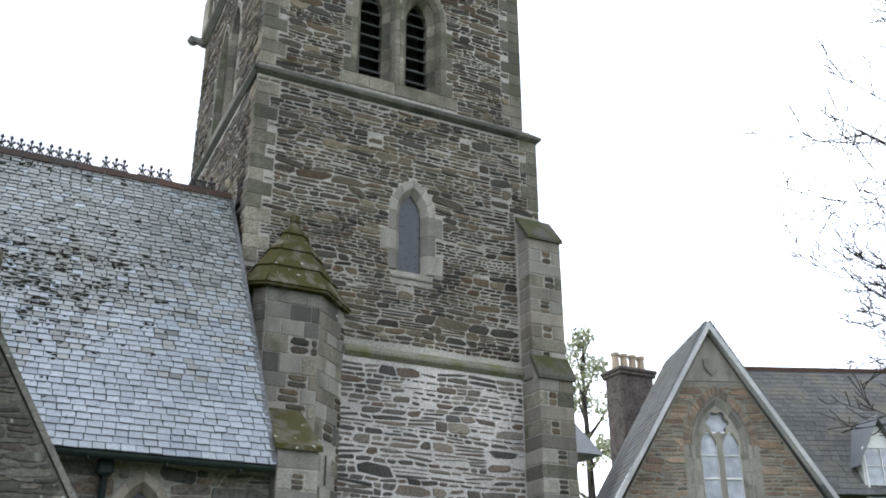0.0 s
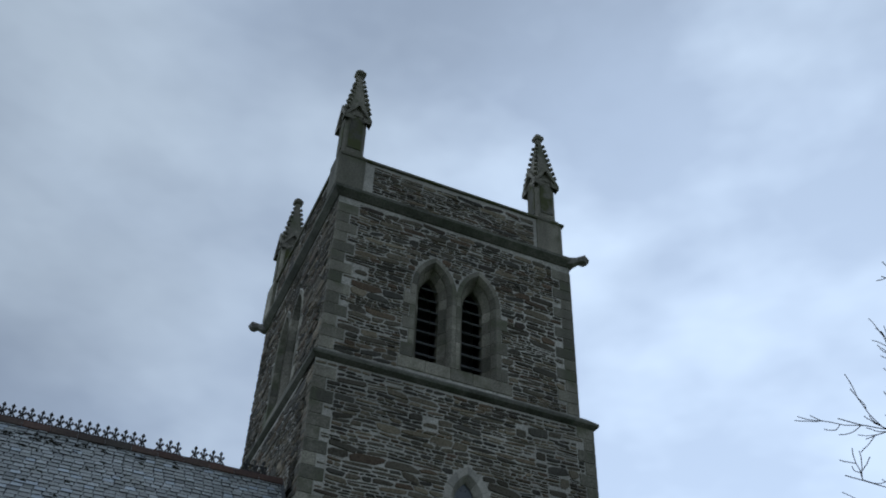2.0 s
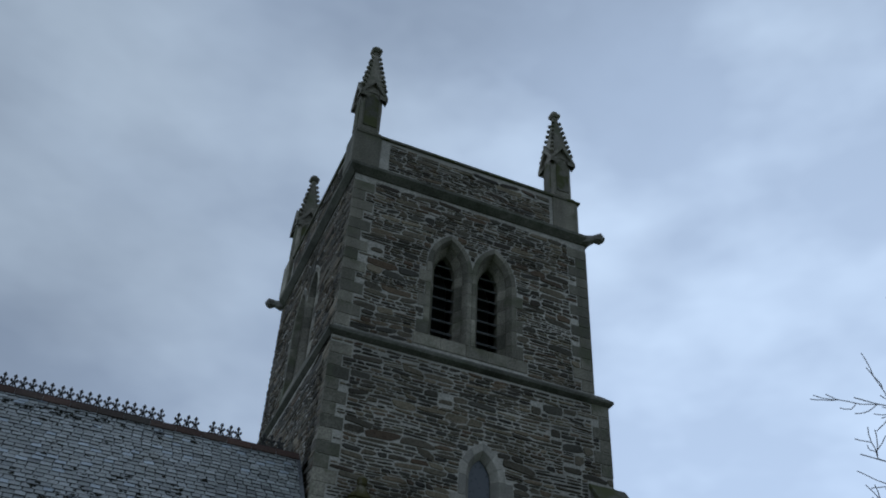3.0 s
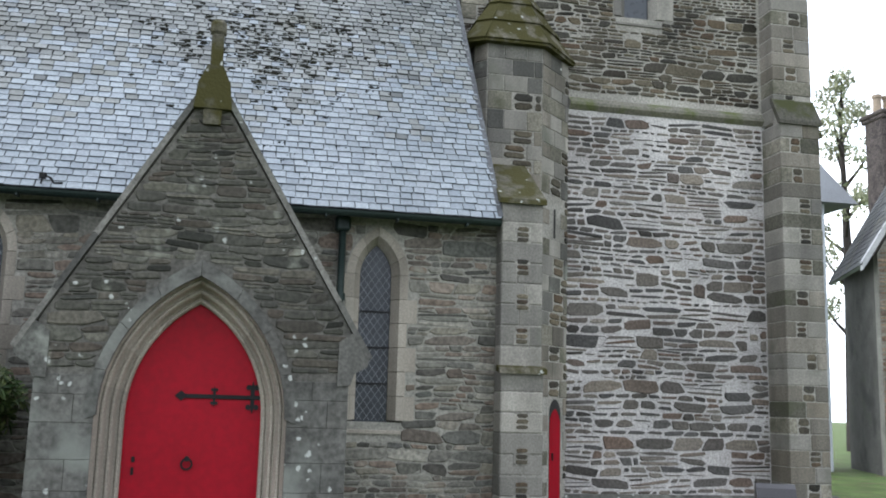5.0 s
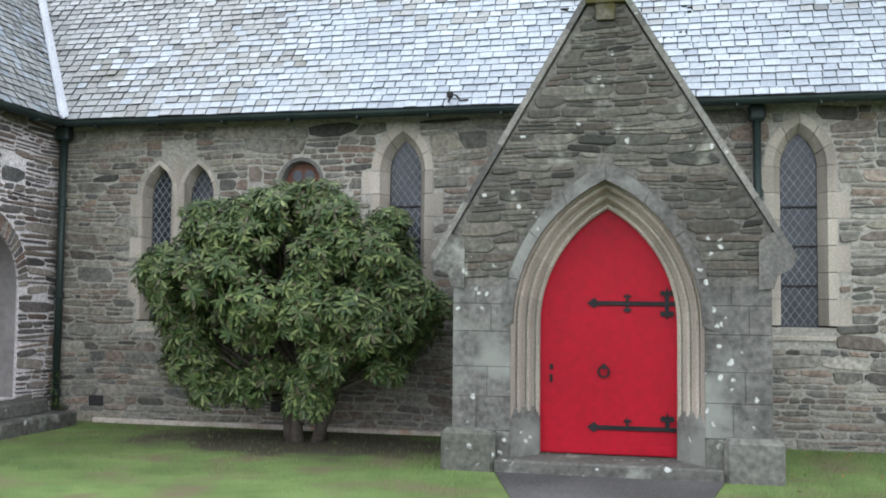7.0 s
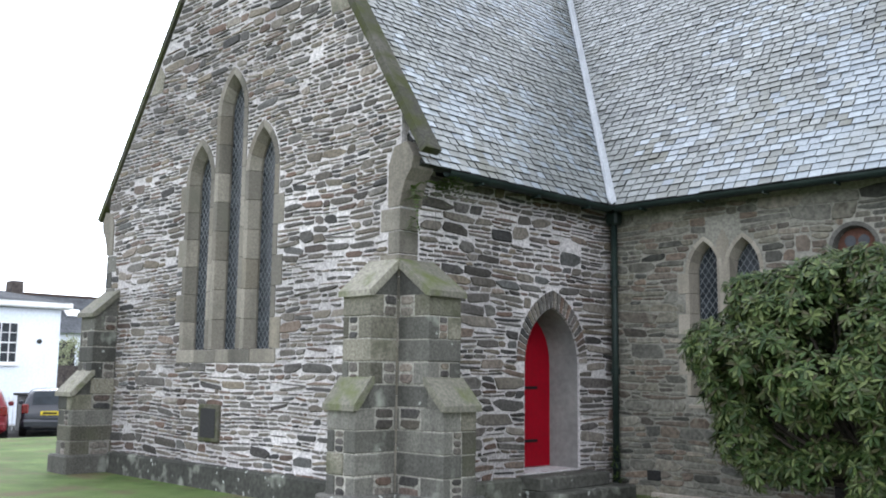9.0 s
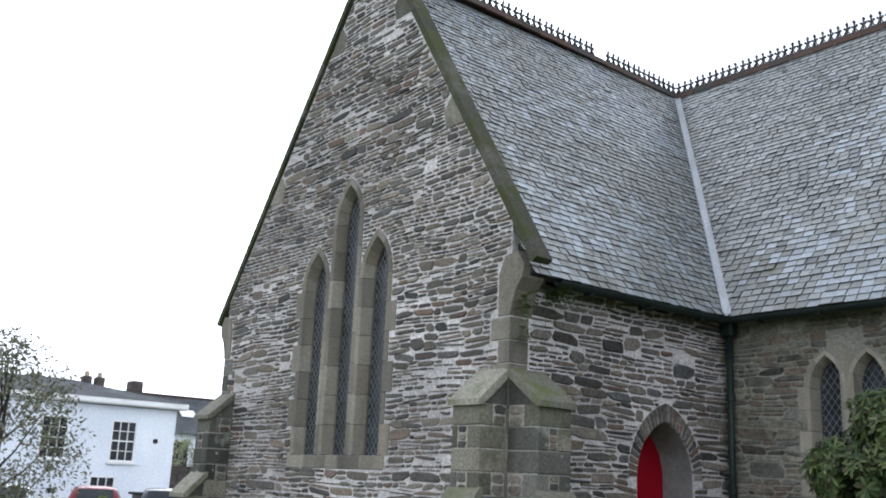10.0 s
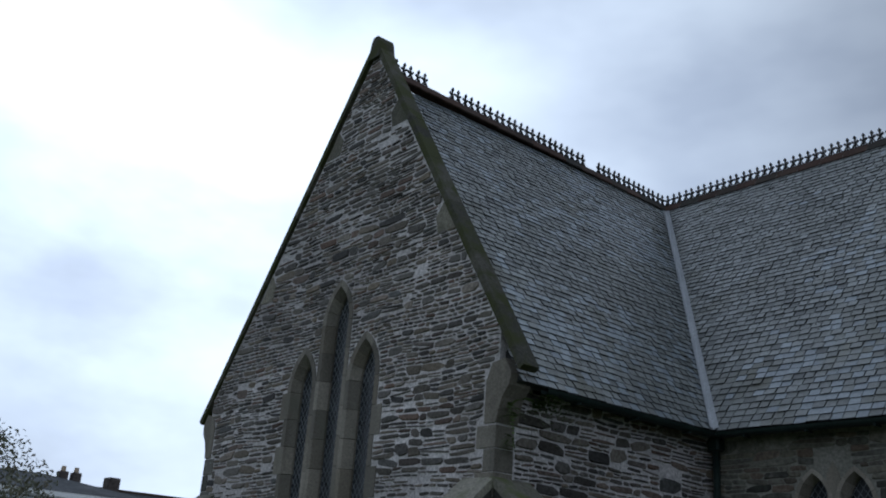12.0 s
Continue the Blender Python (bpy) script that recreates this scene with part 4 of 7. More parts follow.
for k, z in enumerate([0.3 + 0.28 * i for i in range(12)]):
    w = 0.34 if k % 2 else 0.2
    blocks(GABLE, [(T_X - w, z, T_X + 0.015, z + 0.28)], M_GABLESTONE, gable, 0.014, "quoin", 0.3)
    blocks(GABLE, [(T_LEFT - 0.01, z, T_LEFT + w, z + 0.28)], M_ASHLAR_WET, gable, 0.014, "quoin", 0.3)
    g_clear += [rect(T_X - w - 0.01, z, T_X + 0.1, z + 0.28), rect(T_LEFT - 0.1, z, T_LEFT + w + 0.01, z + 0.28)]


def buttress(name, label, m, x0, x1, stages, material, plinth=0.1, cap=None, inserts=None, sides=None, mixed=()):
    """Stages (foot, top, projection, height of the sloping cap) against a wall whose face is m, from x0 to x1 along it."""
    bt = thing(name, label, "buttress", m @ Vector(((x0 + x1) / 2, 0, 0)), "stone buttresses of the church")
    rng = random.Random(int(100 * x0) + len(name))
    wide = x1 - x0
    for level, (foot, top, out, slope) in enumerate(stages):
        n = max(1, round((top - foot) / 0.27))
        for i in range(n):
            z0, z1 = foot + (top - foot) * i / n, foot + (top - foot) * (i + 1) / n
            cut, gap = x0 + wide * rng.uniform(0.36, 0.64), wide * rng.uniform(0.12, 0.17)
            ends = ((x0, cut - gap), (cut + gap, x1)) if inserts and i % 2 else ((x0, cut), (cut, x1)) if rng.random() < 0.45 else ((x0, x1),)
            for a, b in ends:
                part("block", Geo().box((a + 0.004, z0 + 0.004, -0.05), (b - 0.004, z1 - 0.004, out + rng.uniform(-0.006, 0.006)), rng.uniform(0.008, 0.018), m), rng.choice(mixed) if mixed else material, bt)
            if inserts and i % 2:
                k = rng.choice((2, 3))
                lay(stone_shapes(inserts), [(rng.randrange(90), m @ Matrix.Translation((cut, z0 + (z1 - z0) * (j + 0.5) / k, out - 0.012)) @ Matrix.Diagonal((2 * gap - 0.02, (z1 - z0) / k - 0.012, 0.014, 1))) for j in range(k)], bt)
            if sides and i % 3 == 1:
                for flank, sg in ((x0, -1), (x1, 1)):
                    face = m @ Matrix.Translation((flank + sg * 0.0, (z0 + z1) / 2, out * 0.3)) @ Matrix.Rotation(sg * math.pi / 2, 4, "Y")
                    part("pointing", Geo().box((-out * 0.24, z0 / 2 - z1 / 2 + 0.01, -0.02), (out * 0.24, z1 / 2 - z0 / 2 - 0.01, 0.0), 0, face), M_MORTAR, bt)
                    lay(stone_shapes(sides), [(rng.randrange(90), face @ Matrix.Translation((0, (z1 - z0) * (j - 0.5) / 2, 0.0)) @ Matrix.Diagonal((out * 0.44, (z1 - z0) / 2 - 0.02, 0.012, 1))) for j in range(2)], bt)
        part("mortar_core", Geo().box((x0 + 0.012, foot, -0.05), (x1 - 0.012, top, out - 0.012), 0, m), M_MORTAR, bt)
        back = stages[level + 1][2] - 0.02 if level + 1 < len(stages) else 0.0
        wedge, g = Geo(), Geo()
        for shape, profile, over in ((wedge, ((out - 0.004, top - 0.02), (out - 0.004, top + 0.01), (back + 0.01, top + slope - 0.06), (back - 0.03, top + slope - 0.06), (back - 0.03, top - 0.02)), -0.011),
                                     (g, ((out + 0.055, top - 0.035), (out + 0.05, top + 0.035), (back + 0.01, top + slope), (back - 0.03, top + slope), (back - 0.03, top + slope - 0.08), (out - 0.02, top - 0.025)), 0.03)):
            shape.strip([[m @ Vector((x, y, z)) for z, y in profile] for x in (x0 - over, x1 + over)], True)
            k = len(profile)
            shape.f += [tuple(range(k)), tuple(range(2 * k - 1, k - 1, -1))]
        part("cap_core", wedge, material, bt, fix=True)
        part("sloping_cap", g, cap or M_COPING, bt, "weathered sloping cap stone", fix=True)
    if plinth:
        part("plinth", Geo().box((x0 - 0.08, -0.2, -0.05), (x1 + 0.08, 0.3, stages[0][2] + plinth), 0.03, m), M_ASHLAR_WET, bt)
    return bt


BL = "two-stage angle buttress of grey dressed stone with sloping caps"
buttress("buttress", BL, GABLE, T_X - 0.52, T_X, [(0, 1.28, 0.62, 0.36), (1.28, 2.6, 0.42, 0.44)], M_ASHLAR_WET, cap=M_CAP, inserts=M_RUBBLE_WARM, sides=M_RUBBLE_WARM, mixed=(M_ASHLAR_WET, M_ASHLAR_WET, M_QUOIN))
buttress("buttress", BL, SIDE, G_Y, G_Y + 0.55, [(0, 1.28, 0.78, 0.36), (1.28, 2.6, 0.52, 0.44)], M_ASHLAR_WET, cap=M_CAP, inserts=M_RUBBLE_WARM, sides=M_RUBBLE_WARM, mixed=(M_ASHLAR_WET, M_ASHLAR_WET, M_QUOIN))
buttress("buttress", BL, GABLE, T_LEFT, T_LEFT + 0.52, [(0, 1.28, 0.72, 0.4), (1.28, 2.6, 0.42, 0.44)], M_ASHLAR_WET, cap=M_CAP, inserts=M_RUBBLE_WARM, sides=M_RUBBLE_WARM, mixed=(M_ASHLAR_WET, M_ASHLAR_WET, M_QUOIN))


# ---- tower ----
S1, S2, COR, PAR = 12.46, 7.05, 17.0, 18.12
tower = thing("church_tower", "square slate rubble church tower with belfry louvres, parapet and corner pinnacles", "tower", ((TOWER_L + TOWER_R) / 2, TOWER_Y, 0))
t_clear = []
h, cl = lancet("window_8", "small pointed tower window with pale glass", TFRONT, 6.74, 0.235, 10.02, 10.48, 8.78, 0.26, 0.16, 0.16, False, sides="lr", step=0.36, sill=True, glass=M_TOWERGLASS, stone=M_ASHLAR)
t_clear += cl
front = slab("front_wall", TFRONT, rect(TOWER_L, -0.2, TOWER_R, S1), [h], 0.8, M_MORTAR, tower)
left = slab("left_wall", TLEFT, rect(-TOWER_B, 3.5, -TOWER_Y - 0.8, S1), [], 0.8, M_MORTAR, tower)
part("corner_core", Geo().box((TOWER_L, TOWER_Y + 0.01, 0), (TOWER_L + 0.79, TOWER_Y + 0.82, S1), 0), M_MORTAR, tower)
part("rear_walls", Geo().box((TOWER_R - 0.8, TOWER_Y + 0.79, 0), (TOWER_R, TOWER_B, S1), 0).box((TOWER_L + 0.79, TOWER_B - 0.8, 0), (TOWER_R - 0.79, TOWER_B - 0.01, S1), 0), M_MORTAR, tower)
b_holes, b_clear, bl_holes, bl_clear = [], [], [], []


def belfry_light(m, c, far, foot=13.0, spring=14.93, apex=15.5, w=0.25):
    """A louvred opening with chamfered jambs; far: the side (-1 or 1) away from its twin. Returns the hole and what the rubble has to clear."""
    lo = tagged(link(new("louvred_opening"), tower), "dark belfry opening with slate louvres")
    inner, mid, outer = (arch(c, w + e, spring, apex + e * 1.2, foot) for e in (0, 0.12, 0.29))
    voussoirs(m, inner[1:-1], mid[1:-1], -0.34, -0.16, M_QUOIN, lo, 0.5, "voussoir", 3)
    voussoirs(m, mid[1:-1], outer[1:-1], -0.12, 0.018, M_QUOIN, lo, 0.5, "voussoir", 3, chamfer=0.4)
    clear = [arch(c, w + 0.3, spring, apex + 0.36, foot)]
    heights = (0.0, 0.17, 0.36, 0.52, 0.7, 0.86, 1.0)
    for i, (q0, q1) in enumerate(zip(heights, heights[1:])):
        z0, z1 = foot + (spring - foot) * q0, foot + (spring - foot) * q1
        for sd in (-1, 1):
            reach = (0.46 if i % 2 == 0 else 0.31) if sd == far else 0.285
            for a, b, p, q, ch in ((w, w + 0.12, -0.34, -0.16, 1.0), (w + 0.12, w + reach, -0.12, 0.018, 0.07 / (reach - 0.12))):
                voussoirs(m, [(c + sd * a, z0), (c + sd * a, z1)], [(c + sd * b, z0), (c + sd * b, z1)], p, q, M_QUOIN, lo, 0.5, "jamb_stone", chamfer=ch)
            clear.append(rect(min(c, c + sd * (w + reach + 0.006)), z0, max(c, c + sd * (w + reach + 0.006)), z1))
    n = 8
    for i in range(n):
        z = foot + 0.06 + (apex - foot - 0.1) * i / n
        half = w if z < spring else w * max(0.25, 1 - ((z - spring) / (apex - spring)) ** 1.5)
        part("louvre", Geo().box((-half, -0.13, -0.014), (half, 0.13, 0.014), 0, m @ Matrix.Translation((c, z + 0.1, -0.44)) @ pose(0, 0, 0, -50, 0, 0)), M_LOUVRE, lo)
    # near-black sheet behind the louvres, standing in for the unlit belfry
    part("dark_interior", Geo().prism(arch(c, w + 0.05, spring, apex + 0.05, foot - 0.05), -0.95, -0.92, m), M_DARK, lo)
    return arch(c, w + 0.26, spring, apex + 0.32, foot - 0.02), clear


M_LOUVRE = surface("grey_louvre_slate", [(0.07, 0.072, 0.075), (0.11, 0.112, 0.115)], 0.7, 3, 30, 0.3, 0.004, 0.3, True)
for m, c, far, to, hide in ((BFRONT, 5.88, -1, b_holes, b_clear), (BFRONT, 6.96, 1, b_holes, b_clear), (BLEFT, -18.75, -1, bl_holes, bl_clear), (BLEFT, -17.75, 1, bl_holes, bl_clear)):
    hole, cl = belfry_light(m, c, far)
    to.append(hole)
    hide += cl
for m, x0, x1, hide in ((BFRONT, 5.12, 7.78, b_clear), (BLEFT, -19.4, -17.1, bl_clear)):
    cuts = [x0, x0 + 0.62, x0 + 1.2, x0 + 1.72, x1]
    for a, b in zip(cuts, cuts[1:]):
        part("belfry_sill", Geo().box((a + 0.003, 12.7, -0.5), (b - 0.003, 12.995, 0.02), 0.01, m), M_QUOIN, tower)
    hide.append(rect(x0 - 0.005, 12.6, x1 + 0.005, 13.0))
bfront = slab("belfry_front", BFRONT, rect(BEL_L, S1, BEL_R, COR), b_holes, 0.7, M_MORTAR, tower)
bleft = slab("belfry_left", BLEFT, rect(-TOWER_B + 0.05, S1, -BEL_Y - 0.7, COR), bl_holes, 0.7, M_MORTAR, tower)
part("belfry_corner", Geo().box((BEL_L, BEL_Y + 0.01, S1), (BEL_L + 0.69, BEL_Y + 0.72, COR), 0), M_MORTAR, tower)
part("belfry_rear", Geo().box((BEL_R - 0.7, BEL_Y + 0.69, S1), (BEL_R, TOWER_B - 0.05, COR), 0).box((BEL_L + 0.69, TOWER_B - 0.7, S1), (BEL_R - 0.69, TOWER_B - 0.06, COR), 0), M_MORTAR, tower)


def band(name, x0, x1, y0, y1, prof, material, label=""):
    """A moulding that runs round a rectangle; prof: rows of (outwards, height)."""
    rows = [[Vector((x0 - o, y0 - o, z)), Vector((x1 + o, y0 - o, z)), Vector((x1 + o, y1 + o, z)), Vector((x0 - o, y1 + o, z))] for o, z in prof]
    part(name, Geo().strip(rows, True), material, tower, label, fix=True)


band("string_course", TOWER_L, TOWER_R, TOWER_Y, TOWER_B, [(-0.1, S1 - 0.1), (0.02, S1 - 0.1), (0.1, S1 - 0.03), (0.1, S1 + 0.03), (-0.1, S1 + 0.22)], M_BAND, "weathered projecting string course")
band("cornice", BEL_L, BEL_R, BEL_Y, TOWER_B - 0.05, [(-0.1, COR - 0.16), (0.03, COR - 0.16), (0.16, COR - 0.02), (0.16, COR + 0.06), (0.0, COR + 0.16), (-0.2, COR + 0.16)], M_BAND, "dark weathered cornice")
PX0, PX1, PY0, PY1 = BEL_L - 0.06, BEL_R - 0.16, BEL_Y - 0.02, TOWER_B - 0.05
PFRONT, PLEFT = plane((0, PY0, 0), (1, 0, 0), (0, -1, 0)), plane((PX0, 0, 0), (0, -1, 0), (-1, 0, 0))
pfront = part("parapet", Geo().box((PX0, PY0, COR + 0.1), (PX1, PY0 + 0.4, PAR), 0), M_MORTAR, tower)
pleft = part("parapet", Geo().box((PX0, PY0 + 0.4, COR + 0.1), (PX0 + 0.4, PY1, PAR), 0), M_MORTAR, tower)
part("parapet", Geo().box((PX1 - 0.4, PY0 + 0.4, COR + 0.1), (PX1, PY1, PAR), 0), M_MORTAR, tower)
part("parapet", Geo().box((PX0 + 0.4, PY1 - 0.4, COR + 0.1), (PX1 - 0.4, PY1, PAR), 0), M_MORTAR, tower)
part("tower_roof", Geo().box((PX0 + 0.3, PY0 + 0.3, COR - 0.1), (PX1 - 0.3, PY1 - 0.3, COR + 0.12), 0), M_LEAD, tower)
band("parapet_coping", PX0, PX1, PY0, PY1, [(-0.45, PAR), (0.05, PAR), (0.06, PAR + 0.06), (-0.2, PAR + 0.14), (-0.45, PAR + 0.05)], M_COPING)


def pinnacle(x, y):
    """Square shaft on a base, four gablets, a crocketed spire and a finial."""
    pn = tagged(link(new("pinnacle"), tower), "stone corner pinnacle with crocketed spire and finial")
    c = Matrix.Translation((x, y, PAR))
    part("base", Geo().box((-0.34, -0.34, -0.98), (0.34, 0.34, 0.08), 0.02, c), M_QUOIN, pn)
    part("shaft", Geo().box((-0.32, -0.32, 0.08), (0.32, 0.32, 0.16), 0.02, c).box((-0.27, -0.27, 0.16), (0.27, 0.27, 1.62), 0.05, c), M_QUOIN, pn)
    for k in range(4):
        q = c @ Matrix.Rotation(k * math.pi / 2, 4, "Z") @ pose(0, -0.27, 0, 90, 0, 0)
        part("gablet", Geo().prism([(-0.36, 1.28), (-0.36, 1.4), (0, 2.05), (0.36, 1.4), (0.36, 1.28), (0, 1.84)], -0.12, 0.09, q), M_QUOIN, pn)
        part("panel", Geo().prism(arch(0, 0.17, 1.15, 1.45, 0.35, 4), 0.0, 0.02, q), M_COPING, pn)
    spire = Geo()
    spire.strip([[c @ Vector((r * sx, r * sy, z)) for sx, sy in ((1, 1), (-1, 1), (-1, -1), (1, -1))] for r, z in ((0.29, 1.5), (0.21, 2.1), (0.055, 3.25))], True)
    part("spire", spire, M_QUOIN, pn, fix=True)
    for k in range(4):
        sx, sy = ((1, 1), (-1, 1), (-1, -1), (1, -1))[k]
        for i in range(8):
            z = 1.72 + i * 0.19
            r = (0.29 - (z - 1.5) * 0.133 if z < 2.1 else 0.21 - (z - 2.1) * 0.135) + 0.02
            e = 0.055 - 0.002 * i
            cr = Geo().box((-e, -e, -0.045), (e, e, 0.04), 0.018, c @ Matrix.Translation((sx * r, sy * r, z)) @ pose(0, 0, 0, 0, 0, 45 + 90 * k) @ pose(0, 0, 0, 0, -25, 0))
            part("crocket", cr, M_QUOIN, pn)
    fin = Geo().box((-0.07, -0.07, 3.2), (0.07, 0.07, 3.32), 0.02, c).box((-0.14, -0.14, 3.32), (0.14, 0.14, 3.46), 0.045, c).box((-0.08, -0.08, 3.45), (0.08, 0.08, 3.55), 0.03, c)
    part("finial", fin, M_QUOIN, pn)


for x in (PX0 + 0.24, PX1 - 0.38):
    for y in (PY0 + 0.31, PY1 - 0.31):
        pinnacle(x, y)


def gargoyle(p, d):
    g = Geo()
    d = Vector(d).normalized()
    m = Matrix.Translation(p) @ Vector((1, 0, 0)).rotation_difference(d).to_matrix().to_4x4()
    g.tube([m @ Vector(q) for q in ((-0.2, 0, 0), (0.12, 0, 0.0), (0.26, 0, 0.05), (0.42, 0, 0.06), (0.5, 0, 0.0))], [0.15, 0.14, 0.1, 0.15, 0.08], 8)
    part("waterspout", g, M_ASHLAR_WET, tower, "weathered carved stone waterspout")


gargoyle((BEL_R - 0.05, BEL_Y, COR), (1, -0.5, 0))
gargoyle((BEL_L + 0.02, TOWER_B - 0.1, COR - 0.05), (-1, 0.4, 0))

# lower string course stops between the stair turret and the right buttress
part("string_course", Geo().strip([[Vector((x, TOWER_Y - o, z)) for o, z in ((-0.05, S2 - 0.12), (0.03, S2 - 0.12), (0.1, S2 - 0.05), (0.1, S2), (-0.05, S2 + 0.16))] for x in (5.4, 9.16)], True), M_CAP, tower, "weathered olive-stained string course", fix=True)
part("plinth", Geo().strip([[Vector((x, TOWER_Y - o, z)) for o, z in ((-0.05, -0.2), (0.16, -0.2), (0.16, 0.08), (0.1, 0.15), (0.1, 0.2), (0.03, 0.3), (-0.05, 0.3))] for x in (5.3, 9.98)], True), M_PLINTH, tower, fix=True)
# quoins
for k in range(15):
    z = 8.4 + k * 0.272
    w = 0.46 if k % 2 else 0.28
    if z + 0.27 < S1 - 0.1:
        blocks(TFRONT, [(TOWER_L - 0.012, z, TOWER_L + w, z + 0.272)], M_QUOIN, tower, 0.014, "quoin", 0.3)
        t_clear.append(rect(TOWER_L - 0.1, z, TOWER_L + w + 0.01, z + 0.28))
for k in range(6):
    z = 10.7 + k * 0.28
    w = 0.42 if k % 2 else 0.26
    blocks(TFRONT, [(TOWER_R - w, z, TOWER_R + 0.012, z + 0.28)], M_QUOIN, tower, 0.014, "quoin", 0.3)
    t_clear.append(rect(TOWER_R - w - 0.01, z, TOWER_R + 0.1, z + 0.29))
for k in range(15):
    z = S1 + 0.2 + k * 0.285
    w = 0.5 if k % 2 else 0.3
    if z + 0.28 < COR - 0.1:
        blocks(BFRONT, [(BEL_L - 0.012, z, BEL_L + w, z + 0.285), (BEL_R - w, z, BEL_R + 0.012, z + 0.285)], M_QUOIN, tower, 0.014, "quoin", 0.3)
        b_clear += [rect(BEL_L - 0.1, z, BEL_L + w + 0.01, z + 0.29), rect(BEL_R - w - 0.01, z, BEL_R + 0.1, z + 0.29)]
# right buttress with two sloping set-offs
buttress("buttress", "tall tower buttress of grey dressed stone with sloping set-offs", TFRONT, 9.14, 9.92, [(0, 6.85, 0.62, 0.5), (6.9, 9.85, 0.42, 0.62)], M_ASHLAR, 0.12, inserts=M_RUBBLE, mixed=(M_ASHLAR, M_QUOIN, M_GABLESTONE))
buttress("buttress", "side buttress of the tower in grey dressed stone", plane((TOWER_R, 0, 0), (0, 1, 0), (1, 0, 0)), TOWER_Y, TOWER_Y + 0.7, [(0, 6.85, 0.62, 0.5), (6.9, 9.85, 0.34, 0.62)], M_ASHLAR, 0.12)

# ---- stair turret ----
turret = thing("stair_turret", "polygonal stone stair turret with a mossy pyramid roof", "turret", (4.3, 14.6, 0))
TU = [(3.56, 15.3), (3.56, 14.76), (3.74, 14.54), (4.70, 14.54), (5.40, 15.22), (5.40, 15.4)]
TU_TOP = 7.78


def face_plane(a, b):
    d = Vector((b[0] - a[0], b[1] - a[1], 0))
    return plane((a[0], a[1], 0), d, (d.y, -d.x, 0)), d.length


turret_body = Geo().prism(TU, -0.2, TU_TOP, Matrix.Identity(4))
part("turret_core", turret_body, M_MORTAR, turret)
T_OBL, OBL_LEN = face_plane(TU[3], TU[4])
rt = random.Random(11)
for k in range(1, 4):
    fm, ln = face_plane(TU[k], TU[k + 1])
    z, row = 0.0, 0
    while z < TU_TOP - 0.1:
        hgt = min(rt.uniform(0.22, 0.34), TU_TOP - z)
        x = 0.0
        cuts = [0.0] + ([ln] if ln < 0.4 else sorted(ln * q for q in ((0.3, 0.72) if row % 2 else (0.45, 0.85)))) + ([] if ln < 0.4 else [ln])
        for a, b in zip(cuts, cuts[1:]):
            in_door = k == 3 and z < 1.85 and b > 0.32 and a < 0.76
            in_slit = k == 3 and any(z < s1 and z + hgt > s0 for s0, s1 in ((4.5, 5.05),)) and b > 0.4 and a < 0.56
            if in_door or in_slit:
                continue
            rough_stone = rt.random() < 0.36 and 0 < a
            if rough_stone:
                lay(stone_shapes(M_RUBBLE), [(rt.randrange(99), fm @ Matrix.Translation(((a + b) / 2, z + hgt * q, 0)) @ Matrix.Diagonal((b - a - 0.04, hgt * 0.42, 0.02, 1))) for q in (0.27, 0.74)], turret)
            else:
                part("block", Geo().box((a + 0.005, z + 0.005, -0.08), (b - 0.005, z + hgt - 0.005, 0.014 + rt.uniform(-0.006, 0.004)), 0.007, fm), rt.choice((M_ASHLAR, M_GABLESTONE, M_QUOIN, M_ASHLAR_WET)), turret)
        z += hgt
        row += 1
roof_pts = [(3.34, 15.2), (3.34, 14.62), (3.66, 14.4), (4.76, 14.4), (5.5, 15.2)]
apex_t = Vector((4.34, 15.19, 9.4))
for j in range(4):
    a, b = Vector((*roof_pts[j], TU_TOP - 0.02)), Vector((*roof_pts[j + 1], TU_TOP - 0.02))
    for q in range(4):
        lo_, hi_ = q / 4, (q + 1) / 4
        a0, b0, a1, b1 = a.lerp(apex_t, lo_), b.lerp(apex_t, lo_), a.lerp(apex_t, hi_), b.lerp(apex_t, hi_)
        nrm = (b - a).cross(apex_t - a).normalized() * 0.035
        part("roof_stone", Geo().add([a0 + nrm, b0 + nrm, b1, a1, a0 - nrm * 1.5, b0 - nrm * 1.5, b1 - nrm * 2, a1 - nrm * 2],
                                     [(0, 1, 2, 3), (4, 5, 1, 0), (5, 6, 2, 1), (7, 4, 0, 3), (6, 5, 4, 7)]), M_MOSSY, turret, fix=True)
part("eaves_slab", Geo().prism(roof_pts, TU_TOP - 0.06, TU_TOP + 0.01, Matrix.Identity(4)), M_MOSSY, turret)
part("ball_finial", Geo().box((-0.09, -0.09, -0.12), (0.09, 0.09, 0.08), 0.05, Matrix.Translation(apex_t)), M_MOSSY, turret)
part("slit_window", Geo().box((0.45, 4.52, -0.06), (0.51, 5.02, 0.006), 0, T_OBL), M_DARK, turret, "narrow dark slit window")
# flat near-black sheet round the door, painted shade in place of a recess
part("door_recess", Geo().prism(arch(0.55, 0.2, 1.6, 1.84, 0.0, 5), -0.06, 0.003, T_OBL), M_DARK, turret)
td = thing("door_3", "narrow red turret door with pointed head", "door", T_OBL @ Vector((0.47, 0.2, 0)), kind="structure")
part("door_leaf", Geo().prism(arch(0.54, 0.185, 1.4, 1.68, 0.02, 6), -0.05, 0.012, T_OBL), M_RED, td)
part("door_handle", Geo().box((0.42, 0.85, 0.012), (0.45, 0.97, 0.035), 0.005, T_OBL), M_IRON, td)

